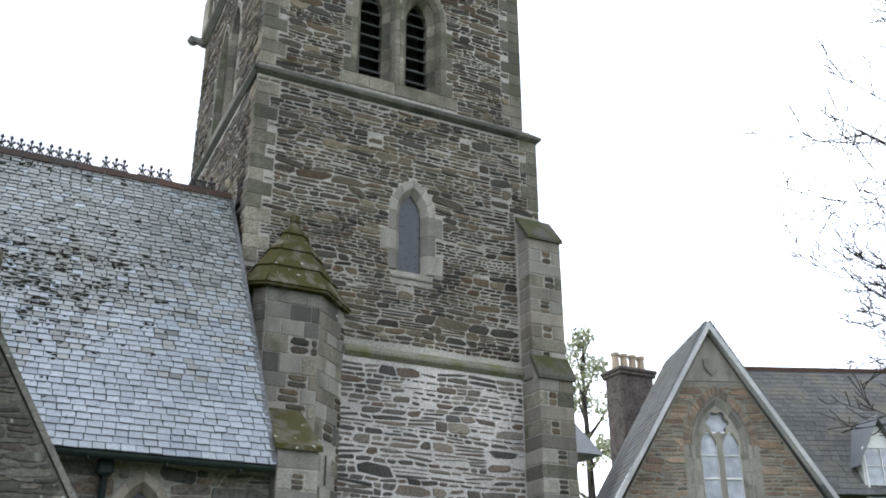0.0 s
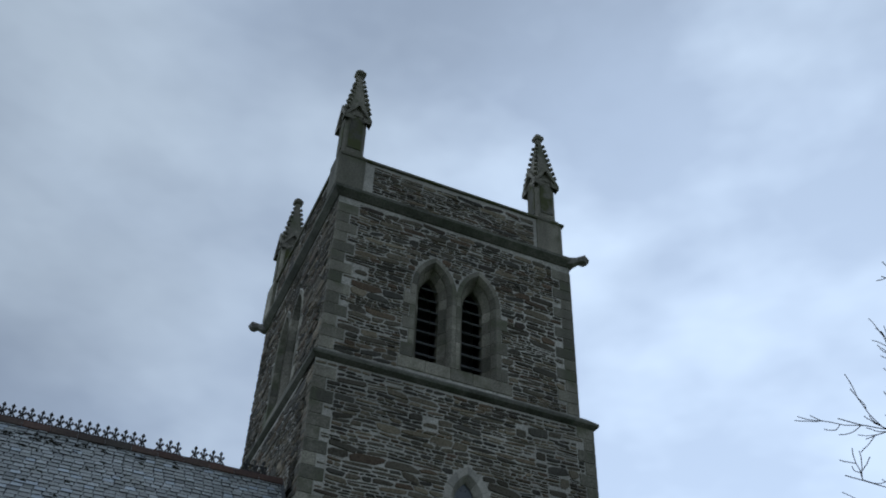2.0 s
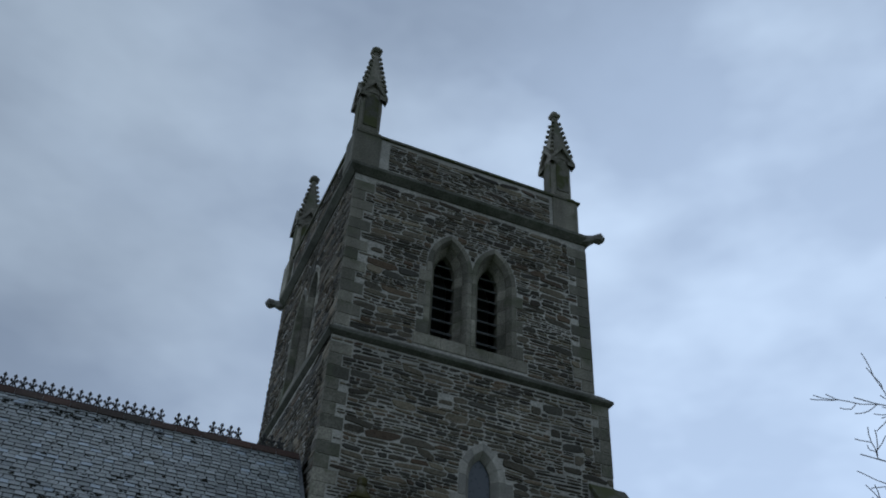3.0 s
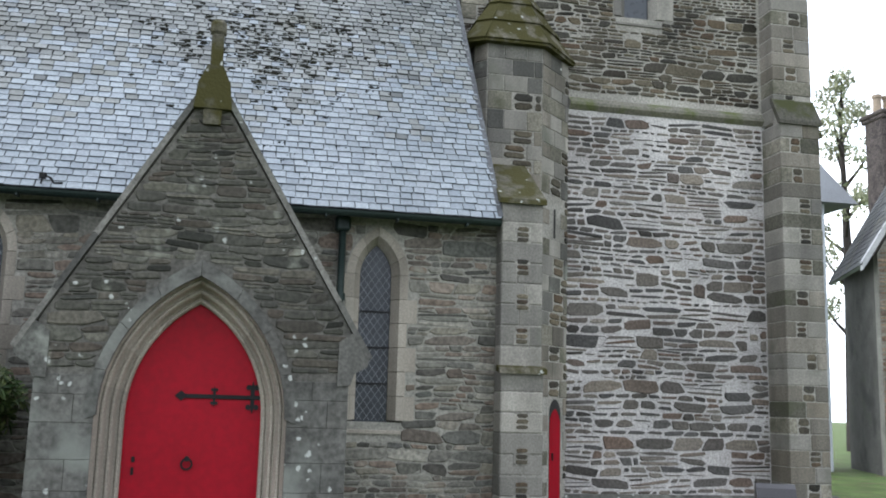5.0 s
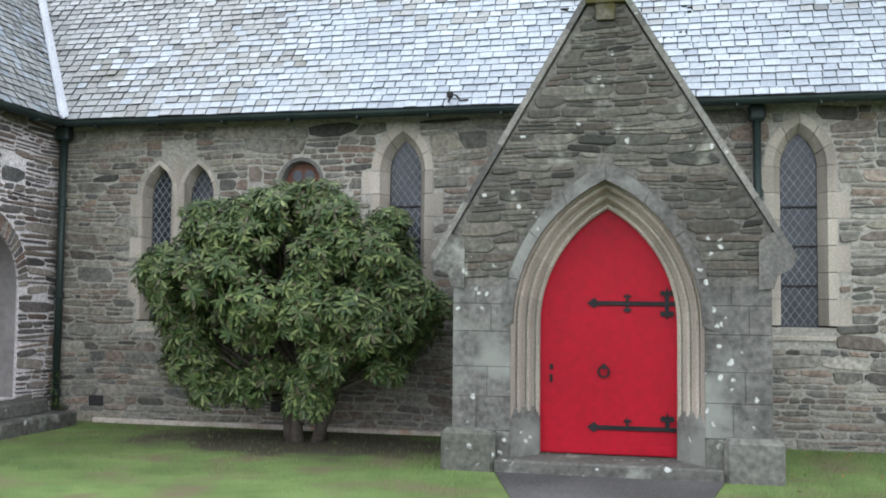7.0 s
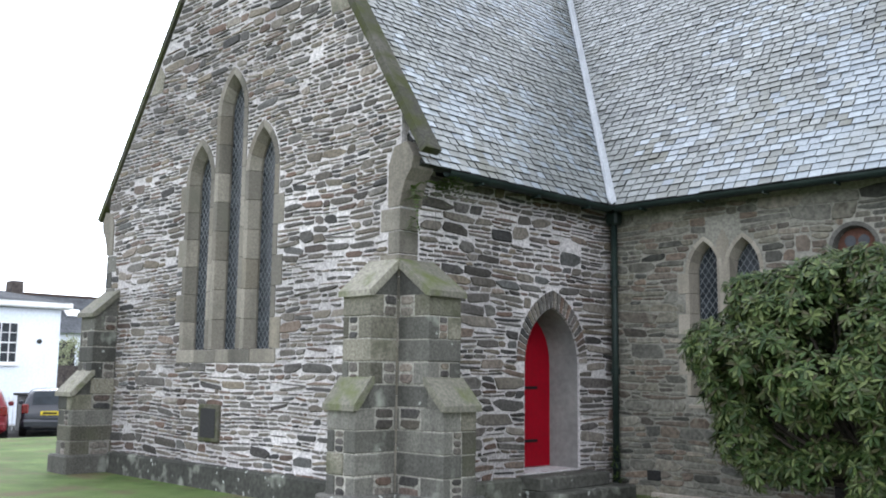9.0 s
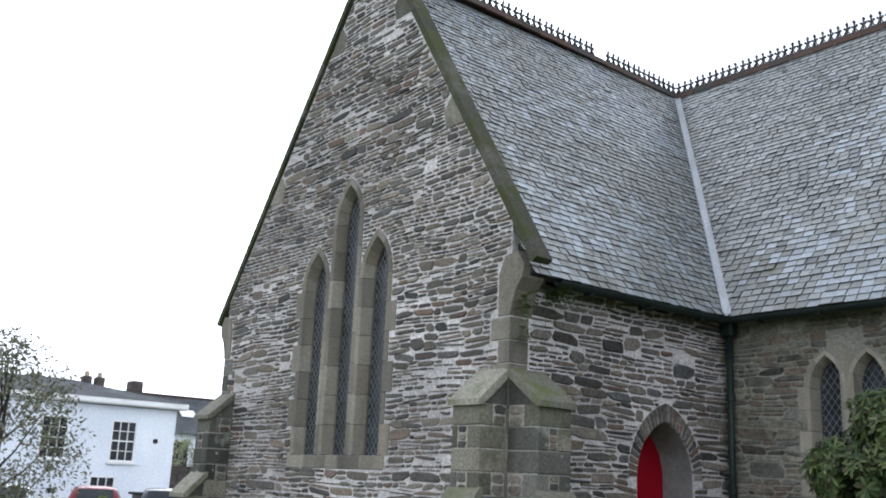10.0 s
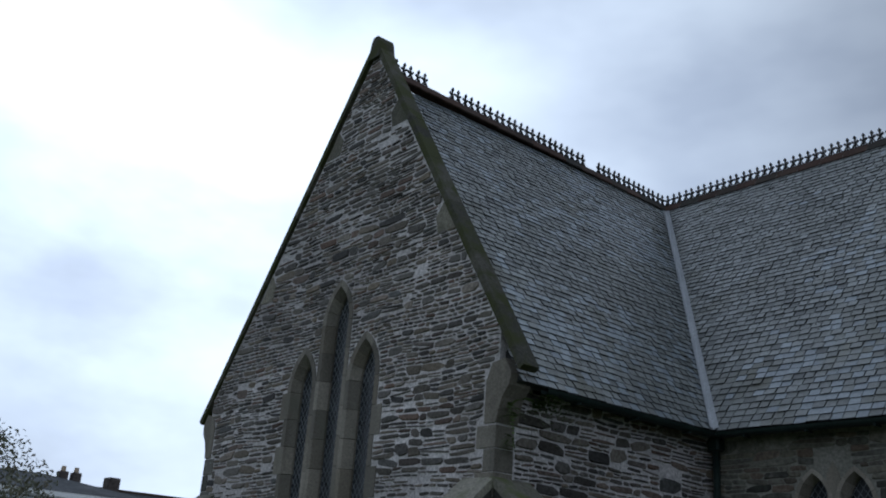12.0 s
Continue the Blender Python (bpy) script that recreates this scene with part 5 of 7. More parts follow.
# buttress before the turret, at the end of the nave wall
BX0, BX1 = 3.33, 3.92
end_butt = buttress("buttress", "slender end buttress of dressed stone with a mossy cap", plane((0, 13.0, 0), (1, 0, 0), (0, -1, 0)), BX0, BX1, [(0, 2.15, 1.12, 0.08), (2.2, 4.45, 1.04, 0.78)], M_ASHLAR, 0.1, M_MOSSY)
part("rear_shaft", Geo().box((BX0, 13.0, 0), (BX1 + 0.1, 14.6, 5.2), 0), M_MORTAR, end_butt)

for z in (0.62, 1.05, 1.5, 2.62, 3.08, 3.55, 4.0):
    face = plane((0, 13.0 - (1.12 if z < 2.15 else 1.04), 0), (1, 0, 0), (0, -1, 0))
    part("pointing", Geo().box((3.52, z - 0.12, -0.02), (3.74, z + 0.12, 0.003), 0, face), M_MORTAR, end_butt)
    lay(stone_shapes(M_RUBBLE), [(k * 3 + int(z * 10), face @ Matrix.Translation((3.63, z - 0.075 + 0.075 * k, 0.003)) @ Matrix.Diagonal((0.17, 0.062, 0.012, 1))) for k in range(3)], end_butt)


# ---- porch ----
porch = thing("porch", "gabled stone porch of weathered lichen-spotted rubble with moulded doorway", "porch", (P_C, P_Y, 0))
SP, W0 = 1.48, 0.70
p_outline = [(P_L, -0.2), (P_R, -0.2), (P_R, 2.42), (P_C, 5.03), (P_L, 2.42)]
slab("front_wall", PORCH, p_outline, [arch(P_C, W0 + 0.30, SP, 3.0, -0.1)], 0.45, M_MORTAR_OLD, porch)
orders = [(r, z, 2.68 + 1.1 * r) for r, z in ((0, -0.46), (0, -0.37), (0.018, -0.345), (0.036, -0.345), (0.05, -0.37), (0.066, -0.35), (0.084, -0.26), (0.1, -0.235), (0.118, -0.235), (0.132, -0.26), (0.148, -0.24), (0.166, -0.14), (0.182, -0.11), (0.2, -0.11), (0.214, -0.13), (0.228, -0.06), (0.25, 0.01))]
n_arc = 12
curves = [[PORCH @ Vector((x, y, z)) for x, y in arch(P_C, W0 + r, SP, ap, 0.14, n_arc)] for r, z, ap in orders]
for i0 in range(0, len(curves[0]) - 1, 3):
    i1 = min(i0 + 3, len(curves[0]) - 1)
    part("arch_moulding", Geo().strip([c[i0:i1 + 1] for c in curves]), M_PALE, porch, fix=False)
for sd in (-1, 1):
    foot = [(W0 - 0.004, -0.46), (W0 - 0.004, -0.33), (W0 + 0.252, 0.012), (W0 + 0.252, -0.1)]
    rise = [[PORCH @ Vector((P_C + sd * (u + (0.0 if k < 2 else 0.03 * (w < 0))), z, w - (0.0 if k < 2 else 0.05))) for u, w in foot] for k, z in enumerate((0.12, 0.5, 0.62))]
    part("jamb_base", Geo().strip(rise, False), M_PORCHSTONE, porch, "stained chamfered base of the jamb", fix=True)
hood_in, hood_out = arch(P_C, W0 + 0.23, SP, 2.93, 0.0, n_arc), arch(P_C, W0 + 0.35, SP - 0.05, 3.1, 0.0, n_arc)
voussoirs(PORCH, hood_in[1:-1], hood_out[1:-1], 0.045, 0.025, M_PORCHSTONE, porch, 0.1, "hood_stone", 3, 0.003)
p_clear = [arch(P_C, W0 + 0.36, SP - 0.05, 3.11, -0.2)]
for sd, x in ((-1, P_L), (1, P_R)):
    z, jx = 0.4, P_C + sd * (W0 + 0.25)
    fx = x - sd * 0.45
    blocks(PORCH, [(min(fx, jx), 0.1, max(fx, jx), 0.4)], M_PLINTH, porch, 0.014, "quoin", 0.3, 0.01)
    for k, hgt in enumerate((0.34, 0.3, 0.36, 0.28, 0.2)):
        lo_, hi_ = (x, jx) if sd < 0 else (jx, x)
        cut_ = lo_ + (hi_ - lo_) * (0.42, 0.6, 0.5, 0.66, 0.4)[k]
        spread = [(lo_, cut_), (cut_, hi_)] if k != 2 else [(lo_, hi_)]
        for a, b in spread:
            blocks(PORCH, [(a - 0.002, z - 0.002, b + 0.002, z + hgt + 0.002)], M_PORCHSTONE, porch, 0.012 + 0.002 * (k % 2), "quoin", 0.3, 0.004)
        z += hgt
    p_clear.append(rect(min(x, jx) - 0.1, 0.0, max(x, jx) + 0.1, 1.885))
    part("plinth_stone", Geo().box((x - 0.1 if sd < 0 else x - 0.46, -0.2, -0.3), (x + 0.46 if sd < 0 else x + 0.1, 0.42, 0.12), 0.05, PORCH), M_PLINTH, porch, "worn lichen-spotted plinth stone")
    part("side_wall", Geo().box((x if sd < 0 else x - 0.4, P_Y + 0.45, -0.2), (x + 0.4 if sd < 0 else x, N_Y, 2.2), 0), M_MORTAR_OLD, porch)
    pts = [(x - sd * 0.12, 1.84), (x + sd * 0.015, 1.85), (x + sd * 0.05, 1.97), (x + sd * 0.19, 2.05), (x + sd * 0.21, 2.13), (x + sd * 0.02, 2.4), (x - sd * 0.12, 2.3)]
    part("kneeler", Geo().prism(pts, -0.4, 0.035, PORCH), M_ASHLAR_WET, porch)
    coping(porch, PORCH, (x + sd * 0.19, 2.12), (P_C + sd * 0.01, 5.05), 0.35, 0.06, 5, M_ASHLAR_WET, 0.04)
    pm = plane((x + sd * 0.1, 0, 2.0), (0, sd, 0), (sd * 2.95 / math.hypot(x + sd * 0.1 - P_C, 2.95), 0, abs(x + sd * 0.1 - P_C) / math.hypot(x + sd * 0.1 - P_C, 2.95)))
    ys = (P_Y + 0.36, 12.4)
    slab("roof_slope", pm, rect(sd * ys[0] if sd > 0 else -ys[1], 0, sd * ys[1] if sd > 0 else -ys[0], math.hypot(x + sd * 0.1 - P_C, 2.95)), [], 0.06, M_SLATE_DARK, porch)
part("ridge_red_tile", Geo().prism([(P_C + 0.62, 3.75), (P_C + 0.66, 3.82), (P_C + 0.1, 4.98), (P_C + 0.04, 4.92)], -0.3, -0.2, PORCH), M_RIDGE, porch, "red clay verge tiles")
fin = Geo().prism([(P_C - 0.2, 4.72), (P_C + 0.2, 4.72), (P_C + 0.17, 5.0), (P_C + 0.08, 5.2), (P_C - 0.08, 5.2), (P_C - 0.17, 5.0)], -0.3, 0.09, PORCH)
fin.box((P_C - 0.065, 5.18, -0.2), (P_C + 0.065, 5.62, -0.06), 0.02, PORCH).box((P_C - 0.085, 5.6, -0.22), (P_C + 0.085, 5.78, -0.04), 0.04, PORCH)
part("apex_stone", fin, M_MOSSY, porch, "mossy apex stone with a broken cross stump")
part("gable_cross_panel", Geo().prism([(P_C - 0.09, 4.55), (P_C + 0.09, 4.55), (P_C + 0.1, 4.8), (P_C, 4.95), (P_C - 0.1, 4.8)], 0.0, 0.07, PORCH), M_MOSSY, porch)
rubble(PORCH, [(P_L, 0.0), (P_R, 0.0), (P_R, 2.4), (P_C, 5.0), (P_L, 2.4)], p_clear, M_RUBBLE_OLD, porch, 21, (P_C, 9, 2.5), 0.045, 0.13, 0.012, 0.014, 300, (1.5, 4.8))

door = thing("door_1", "red painted plank door with black iron strap hinges and ring handle", "door", (P_C, P_Y + 0.46, 0.14), kind="structure")
part("door_leaf", Geo().prism(arch(P_C, W0 + 0.01, SP, 2.69, 0.14, 12), -0.52, -0.44, PORCH), M_RED, door)
part("kick_board", Geo().box((P_C - W0, 0.15, -0.44), (P_C + W0, 0.26, -0.425), 0.004, PORCH), M_RED, door)
for z, both_ways in ((1.7, True), (0.42, False)):
    g = Geo().box((P_C - 0.14, z - 0.026, -0.44), (P_C + W0 - 0.01, z + 0.02, -0.418), 0.004, PORCH)
    g.prism([(P_C - 0.21, z), (P_C - 0.14, z - 0.055), (P_C - 0.08, z), (P_C - 0.14, z + 0.055)], -0.44, -0.416, PORCH)
    for dx, e in ((0.2, 0.055), (0.6, 0.1)):
        for sd in ((-1, 1) if both_ways else (1,)):
            tip = z + sd * (0.03 + e)
            g.prism([(P_C + dx - e * 0.22, z), (P_C + dx - e * 0.22, tip - sd * e * 0.3), (P_C + dx, tip + sd * e * 0.45), (P_C + dx + e * 0.22, tip - sd * e * 0.3), (P_C + dx + e * 0.22, z)], -0.44, -0.416, PORCH)
            for way in (-1, 1):
                g.tube([PORCH @ Vector((P_C + dx + way * e * 0.42, tip - sd * e * 0.25, -0.44)), PORCH @ Vector((P_C + dx + way * e * 0.42, tip - sd * e * 0.25, -0.414))], e * 0.3, 8)
    part("strap_hinge", g, M_IRON, door, "black wrought-iron strap hinge")
ringc = PORCH @ Vector((P_C - 0.04, 1.02, -0.41))
g = Geo().tube([ringc + Vector((0.055 * math.cos(a), -0.01, 0.055 * math.sin(a) - 0.03)) for a in (2 * math.pi * i / 14 for i in range(15))], 0.011, 6)
g.tube([ringc + Vector((0, 0.03, 0.025)), ringc + Vector((0, -0.02, 0.025))], 0.028, 8)
part("ring_handle", g, M_IRON, door)
part("keyhole_plate", Geo().box((P_C - 0.6, 1.0, -0.44), (P_C - 0.565, 1.06, -0.42), 0.006, PORCH).box((P_C - 0.6, 0.87, -0.44), (P_C - 0.57, 0.95, -0.42), 0.006, PORCH), M_IRON, door)
step = part("step_1", Geo().box((P_C - 1.09, P_Y - 0.16, -0.1), (P_C + 1.12, P_Y + 0.6, 0.13), 0.02), M_PLINTH)
tagged(step, "worn stone doorstep before the red door", "step", kind="structure")

# ---- transept side door ----
sdoor = thing("door_2", "red painted side door with black strap hinges, deep in its arch", "door", (T_X - 0.5, D_C, D_F), kind="structure")
part("door_leaf", Geo().prism(arch(D_C, D_W - 0.005, D_S, D_A - 0.01, D_F + 0.01, 12), -0.6, -0.53, SIDE), M_RED, sdoor)
for z in (0.75, 1.5):
    part("strap_hinge", Geo().box((D_C - D_W + 0.02, z - 0.02, -0.53), (D_C + 0.3, z + 0.02, -0.515), 0.004, SIDE), M_IRON, sdoor)
for nm, a, b in (("step_2", (T_X - 0.2, D_C - 0.75, 0.18), (T_X + 0.42, D_C + 0.75, 0.36)), ("step_3", (T_X - 0.2, D_C - 0.75, -0.1), (T_X + 0.72, D_C + 0.95, 0.19))):
    tagged(part(nm, Geo().box(a, b, 0.02), M_PLINTH), "worn stone step at the side door", "step", kind="structure")
tagged(part("plinth_1", Geo().box((T_X - 0.05, G_Y + 0.6, -0.1), (T_X + 0.12, D_C - 0.76, 0.34), 0.03), M_PLINTH), "stone plinth along the transept wall", "plinth", kind="structure")
tagged(part("plinth_2", Geo().box((T_LEFT + 0.6, G_Y - 0.12, -0.1), (T_X - 0.55, G_Y + 0.05, 0.34), 0.03), M_PLINTH), "stone plinth along the gable wall", "plinth", kind="structure")

# round window behind the bush
rw = thing("window_9", "small round window with a brown tracery frame", "window", (RW[0], N_Y, RW[1]), kind="structure")
M_RIMWHITE = surface("white_enamel", [(0.6, 0.6, 0.6), (0.7, 0.7, 0.7)], 0.5, 3, 30, 0.1, 0.002, 0.08)
M_BROWN = surface("brown_stone", [(0.07, 0.034, 0.024), (0.1, 0.048, 0.034)], 0.85, 3, 30, 0.3, 0.004, 0.25)
rim = Geo()
rim.strip([[NAVE @ Vector((RW[0] + r * math.cos(a), RW[1] + r * math.sin(a), z)) for r, z in ((0.32, -0.1), (0.32, 0.012), (0.27, 0.012), (0.25, -0.06), (0.25, -0.1))] for a in (2 * math.pi * i / 28 for i in range(29))], True)
part("rim", rim, M_ASHLAR_WET, rw, fix=True)
part("tracery", Geo().prism([(RW[0] + 0.27 * math.cos(a * math.pi / 10), RW[1] + 0.27 * math.sin(a * math.pi / 10)) for a in range(20)], -0.2, -0.1, NAVE), M_BROWN, rw)
for k in range(4):
    a = math.pi / 4 + k * math.pi / 2
    part("pane", Geo().tube([NAVE @ Vector((RW[0] + 0.12 * math.cos(a), RW[1] + 0.12 * math.sin(a), z)) for z in (-0.11, -0.095)], 0.075, 10), M_GLASS, rw)

part("label_plate", Geo().box((RW[0] + 0.0, RW[1] - 0.13, -0.1), (RW[0] + 0.11, RW[1] - 0.02, -0.08), 0.004, NAVE), M_RIMWHITE, rw, "small white plate in the tracery")
lamp = thing("wall_lamp", "small white floodlight on a bent bracket under the round window", "lamp", (RW[0] + 0.2, N_Y - 0.1, 3.0))
part("bracket", Geo().tube([(RW[0] + 0.3, N_Y, 3.02), (RW[0] + 0.3, N_Y - 0.12, 3.02), (RW[0] + 0.2, N_Y - 0.2, 3.0)], 0.014, 6), M_IRON, lamp)
part("lamp_head", Geo().box((-0.1, -0.05, -0.035), (0.1, 0.05, 0.035), 0.015, Matrix.Translation((RW[0] + 0.16, N_Y - 0.22, 3.02)) @ pose(0, 0, 0, 0, -25, 15)), M_RIMWHITE, lamp)


def downpipe(p, top, label):
    x, y = p
    dp = thing("downpipe", label, "downpipe", (x, y, 0.1), "downpipes")
    part("hopper", Geo().box((x - 0.1, y - 0.09, top - 0.22), (x + 0.1, y + 0.09, top - 0.02), 0.03), M_PIPE, dp)
    part("pipe", Geo().tube([(x, y, top - 0.1), (x, y, 0.1)], 0.05, 10), M_PIPE, dp, smooth=True)
    for z in (0.35, 1.7, 3.0):
        part("collar", Geo().tube([(x, y, z), (x, y, z + 0.09)], 0.068, 10), M_PIPE, dp)
    part("shoe", Geo().tube([(x, y, 0.16), (x + 0.02, y - 0.05, 0.07), (x + 0.04, y - 0.14, 0.03)], 0.052, 10), M_PIPE, dp)


downpipe((T_X + 0.16, N_Y - 0.14), EAVE_Z - 0.05, "dark green cast-iron downpipe in the inner corner")
downpipe((1.2, N_Y - 0.09), EAVE_Z - 0.05, "dark cast-iron downpipe beside the porch")

# ---- masonry of the large walls ----


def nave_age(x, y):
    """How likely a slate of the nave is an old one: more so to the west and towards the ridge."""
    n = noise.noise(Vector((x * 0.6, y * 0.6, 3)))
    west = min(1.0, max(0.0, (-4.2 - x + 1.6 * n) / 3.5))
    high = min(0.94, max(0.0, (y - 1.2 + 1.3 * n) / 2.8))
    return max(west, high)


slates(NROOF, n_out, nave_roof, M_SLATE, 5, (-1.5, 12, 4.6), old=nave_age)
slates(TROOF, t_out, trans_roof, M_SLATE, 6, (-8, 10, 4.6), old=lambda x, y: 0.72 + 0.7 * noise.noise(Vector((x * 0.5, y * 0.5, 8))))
rubble(NAVE, nave_outline, clear, M_RUBBLE_NAVE, nave, 31, (0.5, 11, 1.5), 0.06, 0.18, 0.018, 0.013, 280, (1.4, 4.6), 0.4)
rubble(GABLE, g_outline, g_clear, M_RUBBLE_WARM, gable, 41, (-9, 7, 2.0), 0.042, 0.125, 0.026, 0.016, 280, (1.3, 4.6), 0.25)
rubble(SIDE, [(G_Y + 0.32, 0.0), (N_Y, 0.0), (N_Y, EAVE_Z - 0.05), (G_Y + 0.32, EAVE_Z - 0.05)], [[(x, max(y, D_S)) for x, y in thin_out], rect(D_C - D_W - 0.005, D_F - 0.3, D_C + D_W + 0.005, D_S)], M_RUBBLE_WARM, side, 51, (T_X, 10.4, 1.7), 0.05, 0.145, 0.028, 0.016, 280, (1.3, 4.6), 0.3)
part("lower_pointing", Geo().box((5.3, 0.3, 0.0), (9.2, S2 - 0.1, 0.006), 0, TFRONT), M_MORTAR_TOWER, tower, "wide whitish lime pointing")
rubble(TFRONT @ Matrix.Translation((0, 0, 0.006)), rect(5.35, 0.3, 9.14, S2 - 0.12), [], M_RUBBLE_LOW, front, 62, (6.8, 15, 3), 0.075, 0.2, 0.045, 0.015, 280, (1.3, 3.8), 0.4)
rubble(TFRONT, rect(TOWER_L, S2, TOWER_R, S1 - 0.1), t_clear + [rect(TOWER_L, 0, 5.38, TU_TOP), rect(9.1, 0, TOWER_R, 10.4), rect(5.2, S2 - 0.14, 9.2, S2 + 0.17)], M_RUBBLE, front, 61, (6.8, 15, 3), 0.055, 0.16, 0.028, 0.016, 200, (1.4, 4.6), 0.4)
rubble(TLEFT, rect(-TOWER_B, 4, -TOWER_Y, S1 - 0.1), [], M_RUBBLE, left, 71, (TOWER_L, 15.5, 8), 0.06, 0.17, 0.03, 0.016, 100)
rubble(BFRONT, rect(BEL_L, S1 + 0.2, BEL_R, COR - 0.16), b_clear, M_RUBBLE, bfront, 81, (6, 15, 13), 0.05, 0.16, 0.024, 0.016, 200, (1.4, 4.6), 0.3)
rubble(BLEFT, rect(-TOWER_B + 0.05, S1 + 0.2, -BEL_Y, COR - 0.16), bl_clear, M_RUBBLE, bleft, 91, (BEL_L, 15.5, 13), 0.06, 0.16, 0.025, 0.016, 100)
rubble(PFRONT, rect(PX0 + 0.8, COR + 0.2, PX1 - 0.8, PAR), [], M_RUBBLE, pfront, 93, (6, 15, 17), 0.05, 0.13, 0.024, 0.014, 60)
rubble(PLEFT, rect(-PY1 + 0.8, COR + 0.2, -PY0 - 0.8, PAR), [], M_RUBBLE, pleft, 95, (3, 15, 17), 0.05, 0.13, 0.024, 0.014, 40)

# ---- ground ----
M_GRASS = surface("lawn", [(0.072, 0.115, 0.034), (0.112, 0.16, 0.05), (0.088, 0.132, 0.04)], 0.9, 1.4, 60, 0.9, 0.03, 0.45, moss=(0.125, 0.108, 0.06), moss_at=(0.5, 0.68), moss_scale=1.3)
M_TARMAC = surface("tarmac", [(0.05, 0.049, 0.047), (0.08, 0.078, 0.074)], 0.95, 0.8, 50, 0.7, 0.01, 0.35, spec=0.06)
LOW = -0.32
g = Geo().strip([[Vector((x, y, z)) for x, z in ((400, 0), (-24.2, 0), (-25.0, -0.03), (-26.0, LOW), (-400, LOW))] for y in (-400, 400)])
gn, gl = M_GRASS.node_tree.nodes, M_GRASS.node_tree.links
bed_pos, bed_noise, bed_map, bed_len, bed_sum = gn.new("ShaderNodeNewGeometry"), gn.new("ShaderNodeTexNoise"), gn.new("ShaderNodeMapping"), gn.new("ShaderNodeVectorMath"), gn.new("ShaderNodeMath")
bed_fac, bed_mix = gn.new("ShaderNodeMapRange"), gn.new("ShaderNodeMixRGB")
bed_noise.inputs["Scale"].default_value, bed_noise.inputs["Detail"].default_value = 1.9, 6.0
bed_map.inputs["Location"].default_value, bed_map.inputs["Scale"].default_value = (4.15 * 0.42, -11.2 * 0.8, 0), (0.42, 0.8, 1)
bed_len.operation, bed_sum.operation = "LENGTH", "MULTIPLY_ADD"
bed_sum.inputs[1].default_value = 1.3
bed_fac.inputs["From Min"].default_value, bed_fac.inputs["From Max"].default_value = 1.75, 1.3
bed_mix.inputs["Color2"].default_value = (0.062, 0.053, 0.036, 1)
gl.new(bed_pos.outputs["Position"], bed_map.inputs["Vector"])
gl.new(bed_map.outputs["Vector"], bed_len.inputs[0])
gl.new(bed_pos.outputs["Position"], bed_noise.inputs["Vector"])
gl.new(bed_noise.outputs["Fac"], bed_sum.inputs[0])
gl.new(bed_len.outputs["Value"], bed_sum.inputs[2])
gl.new(bed_sum.outputs[0], bed_fac.inputs["Value"])
gl.new(bed_fac.outputs["Result"], bed_mix.inputs["Fac"])
lawn_base = gn["Principled BSDF"].inputs["Base Color"]
gl.new(lawn_base.links[0].from_socket, bed_mix.inputs["Color1"])
gl.new(bed_mix.outputs["Color"], lawn_base)
tagged(part("ground", g, M_GRASS, fix=True), "short green lawn round the church", "ground", kind="structure")


# ---- paths and edges on the ground ----
def patch(name, poly, z, material, label, category):
    g = Geo().prism(poly, z - 0.05, z, Matrix.Identity(4))
    return tagged(part(name, g, material), label, category, kind="structure")


rng = random.Random(17)
patch("path", [(-1.56, 9.68), (0.64, 9.68), (0.5, 8.9), (0.3, 8.0), (0.25, 6.0), (0.3, -40), (-1.3, -40), (-1.25, 6.0), (-1.15, 8.2)], 0.012, M_TARMAC, "grey tarmac path leading to the porch step", "path")
earth = [(-4.3 + (2.1 + 0.25 * math.sin(5 * a + 1)) * math.cos(a), 10.95 + (1.15 + 0.12 * math.sin(7 * a)) * math.sin(a)) for a in (2 * math.pi * i / 40 for i in range(40))]
worn = lambda x, y: noise.noise(Vector((x * 0.8, y * 1.3, 2))) + 0.5 * noise.noise(Vector((x * 3, y * 4, 5))) > 0.12 and -7.8 < x < -1.9
M_KERB = surface("pale_edging", [(0.3, 0.25, 0.2), (0.42, 0.38, 0.33), (0.3, 0.17, 0.1)], 0.85, 2.5, 30, 0.3, 0.004, 0.25)
tagged(part("edging", Geo().box((-7.6, N_Y - 0.1, -0.05), (P_L - 0.02, N_Y - 0.02, 0.06), 0.01), M_KERB), "narrow pale edging strip along the nave wall", "edging", kind="structure")
for x, y in ((-7.6, N_Y), (-4.9, N_Y)):
    tagged(part("air_vent", Geo().box((x - 0.11, y - 0.03, 0.22), (x + 0.11, y + 0.05, 0.36), 0.008).box((x - 0.09, y - 0.034, 0.24), (x + 0.09, y - 0.02, 0.34), 0), M_DARK), "small dark air vent low in the wall", "vent")

M_BLADE = surface("grass_blade", [(0.072, 0.12, 0.034), (0.118, 0.178, 0.054), (0.095, 0.148, 0.042), (0.145, 0.15, 0.07)], 0.8, 1, 20, 0, 0.01, 0.3, True)


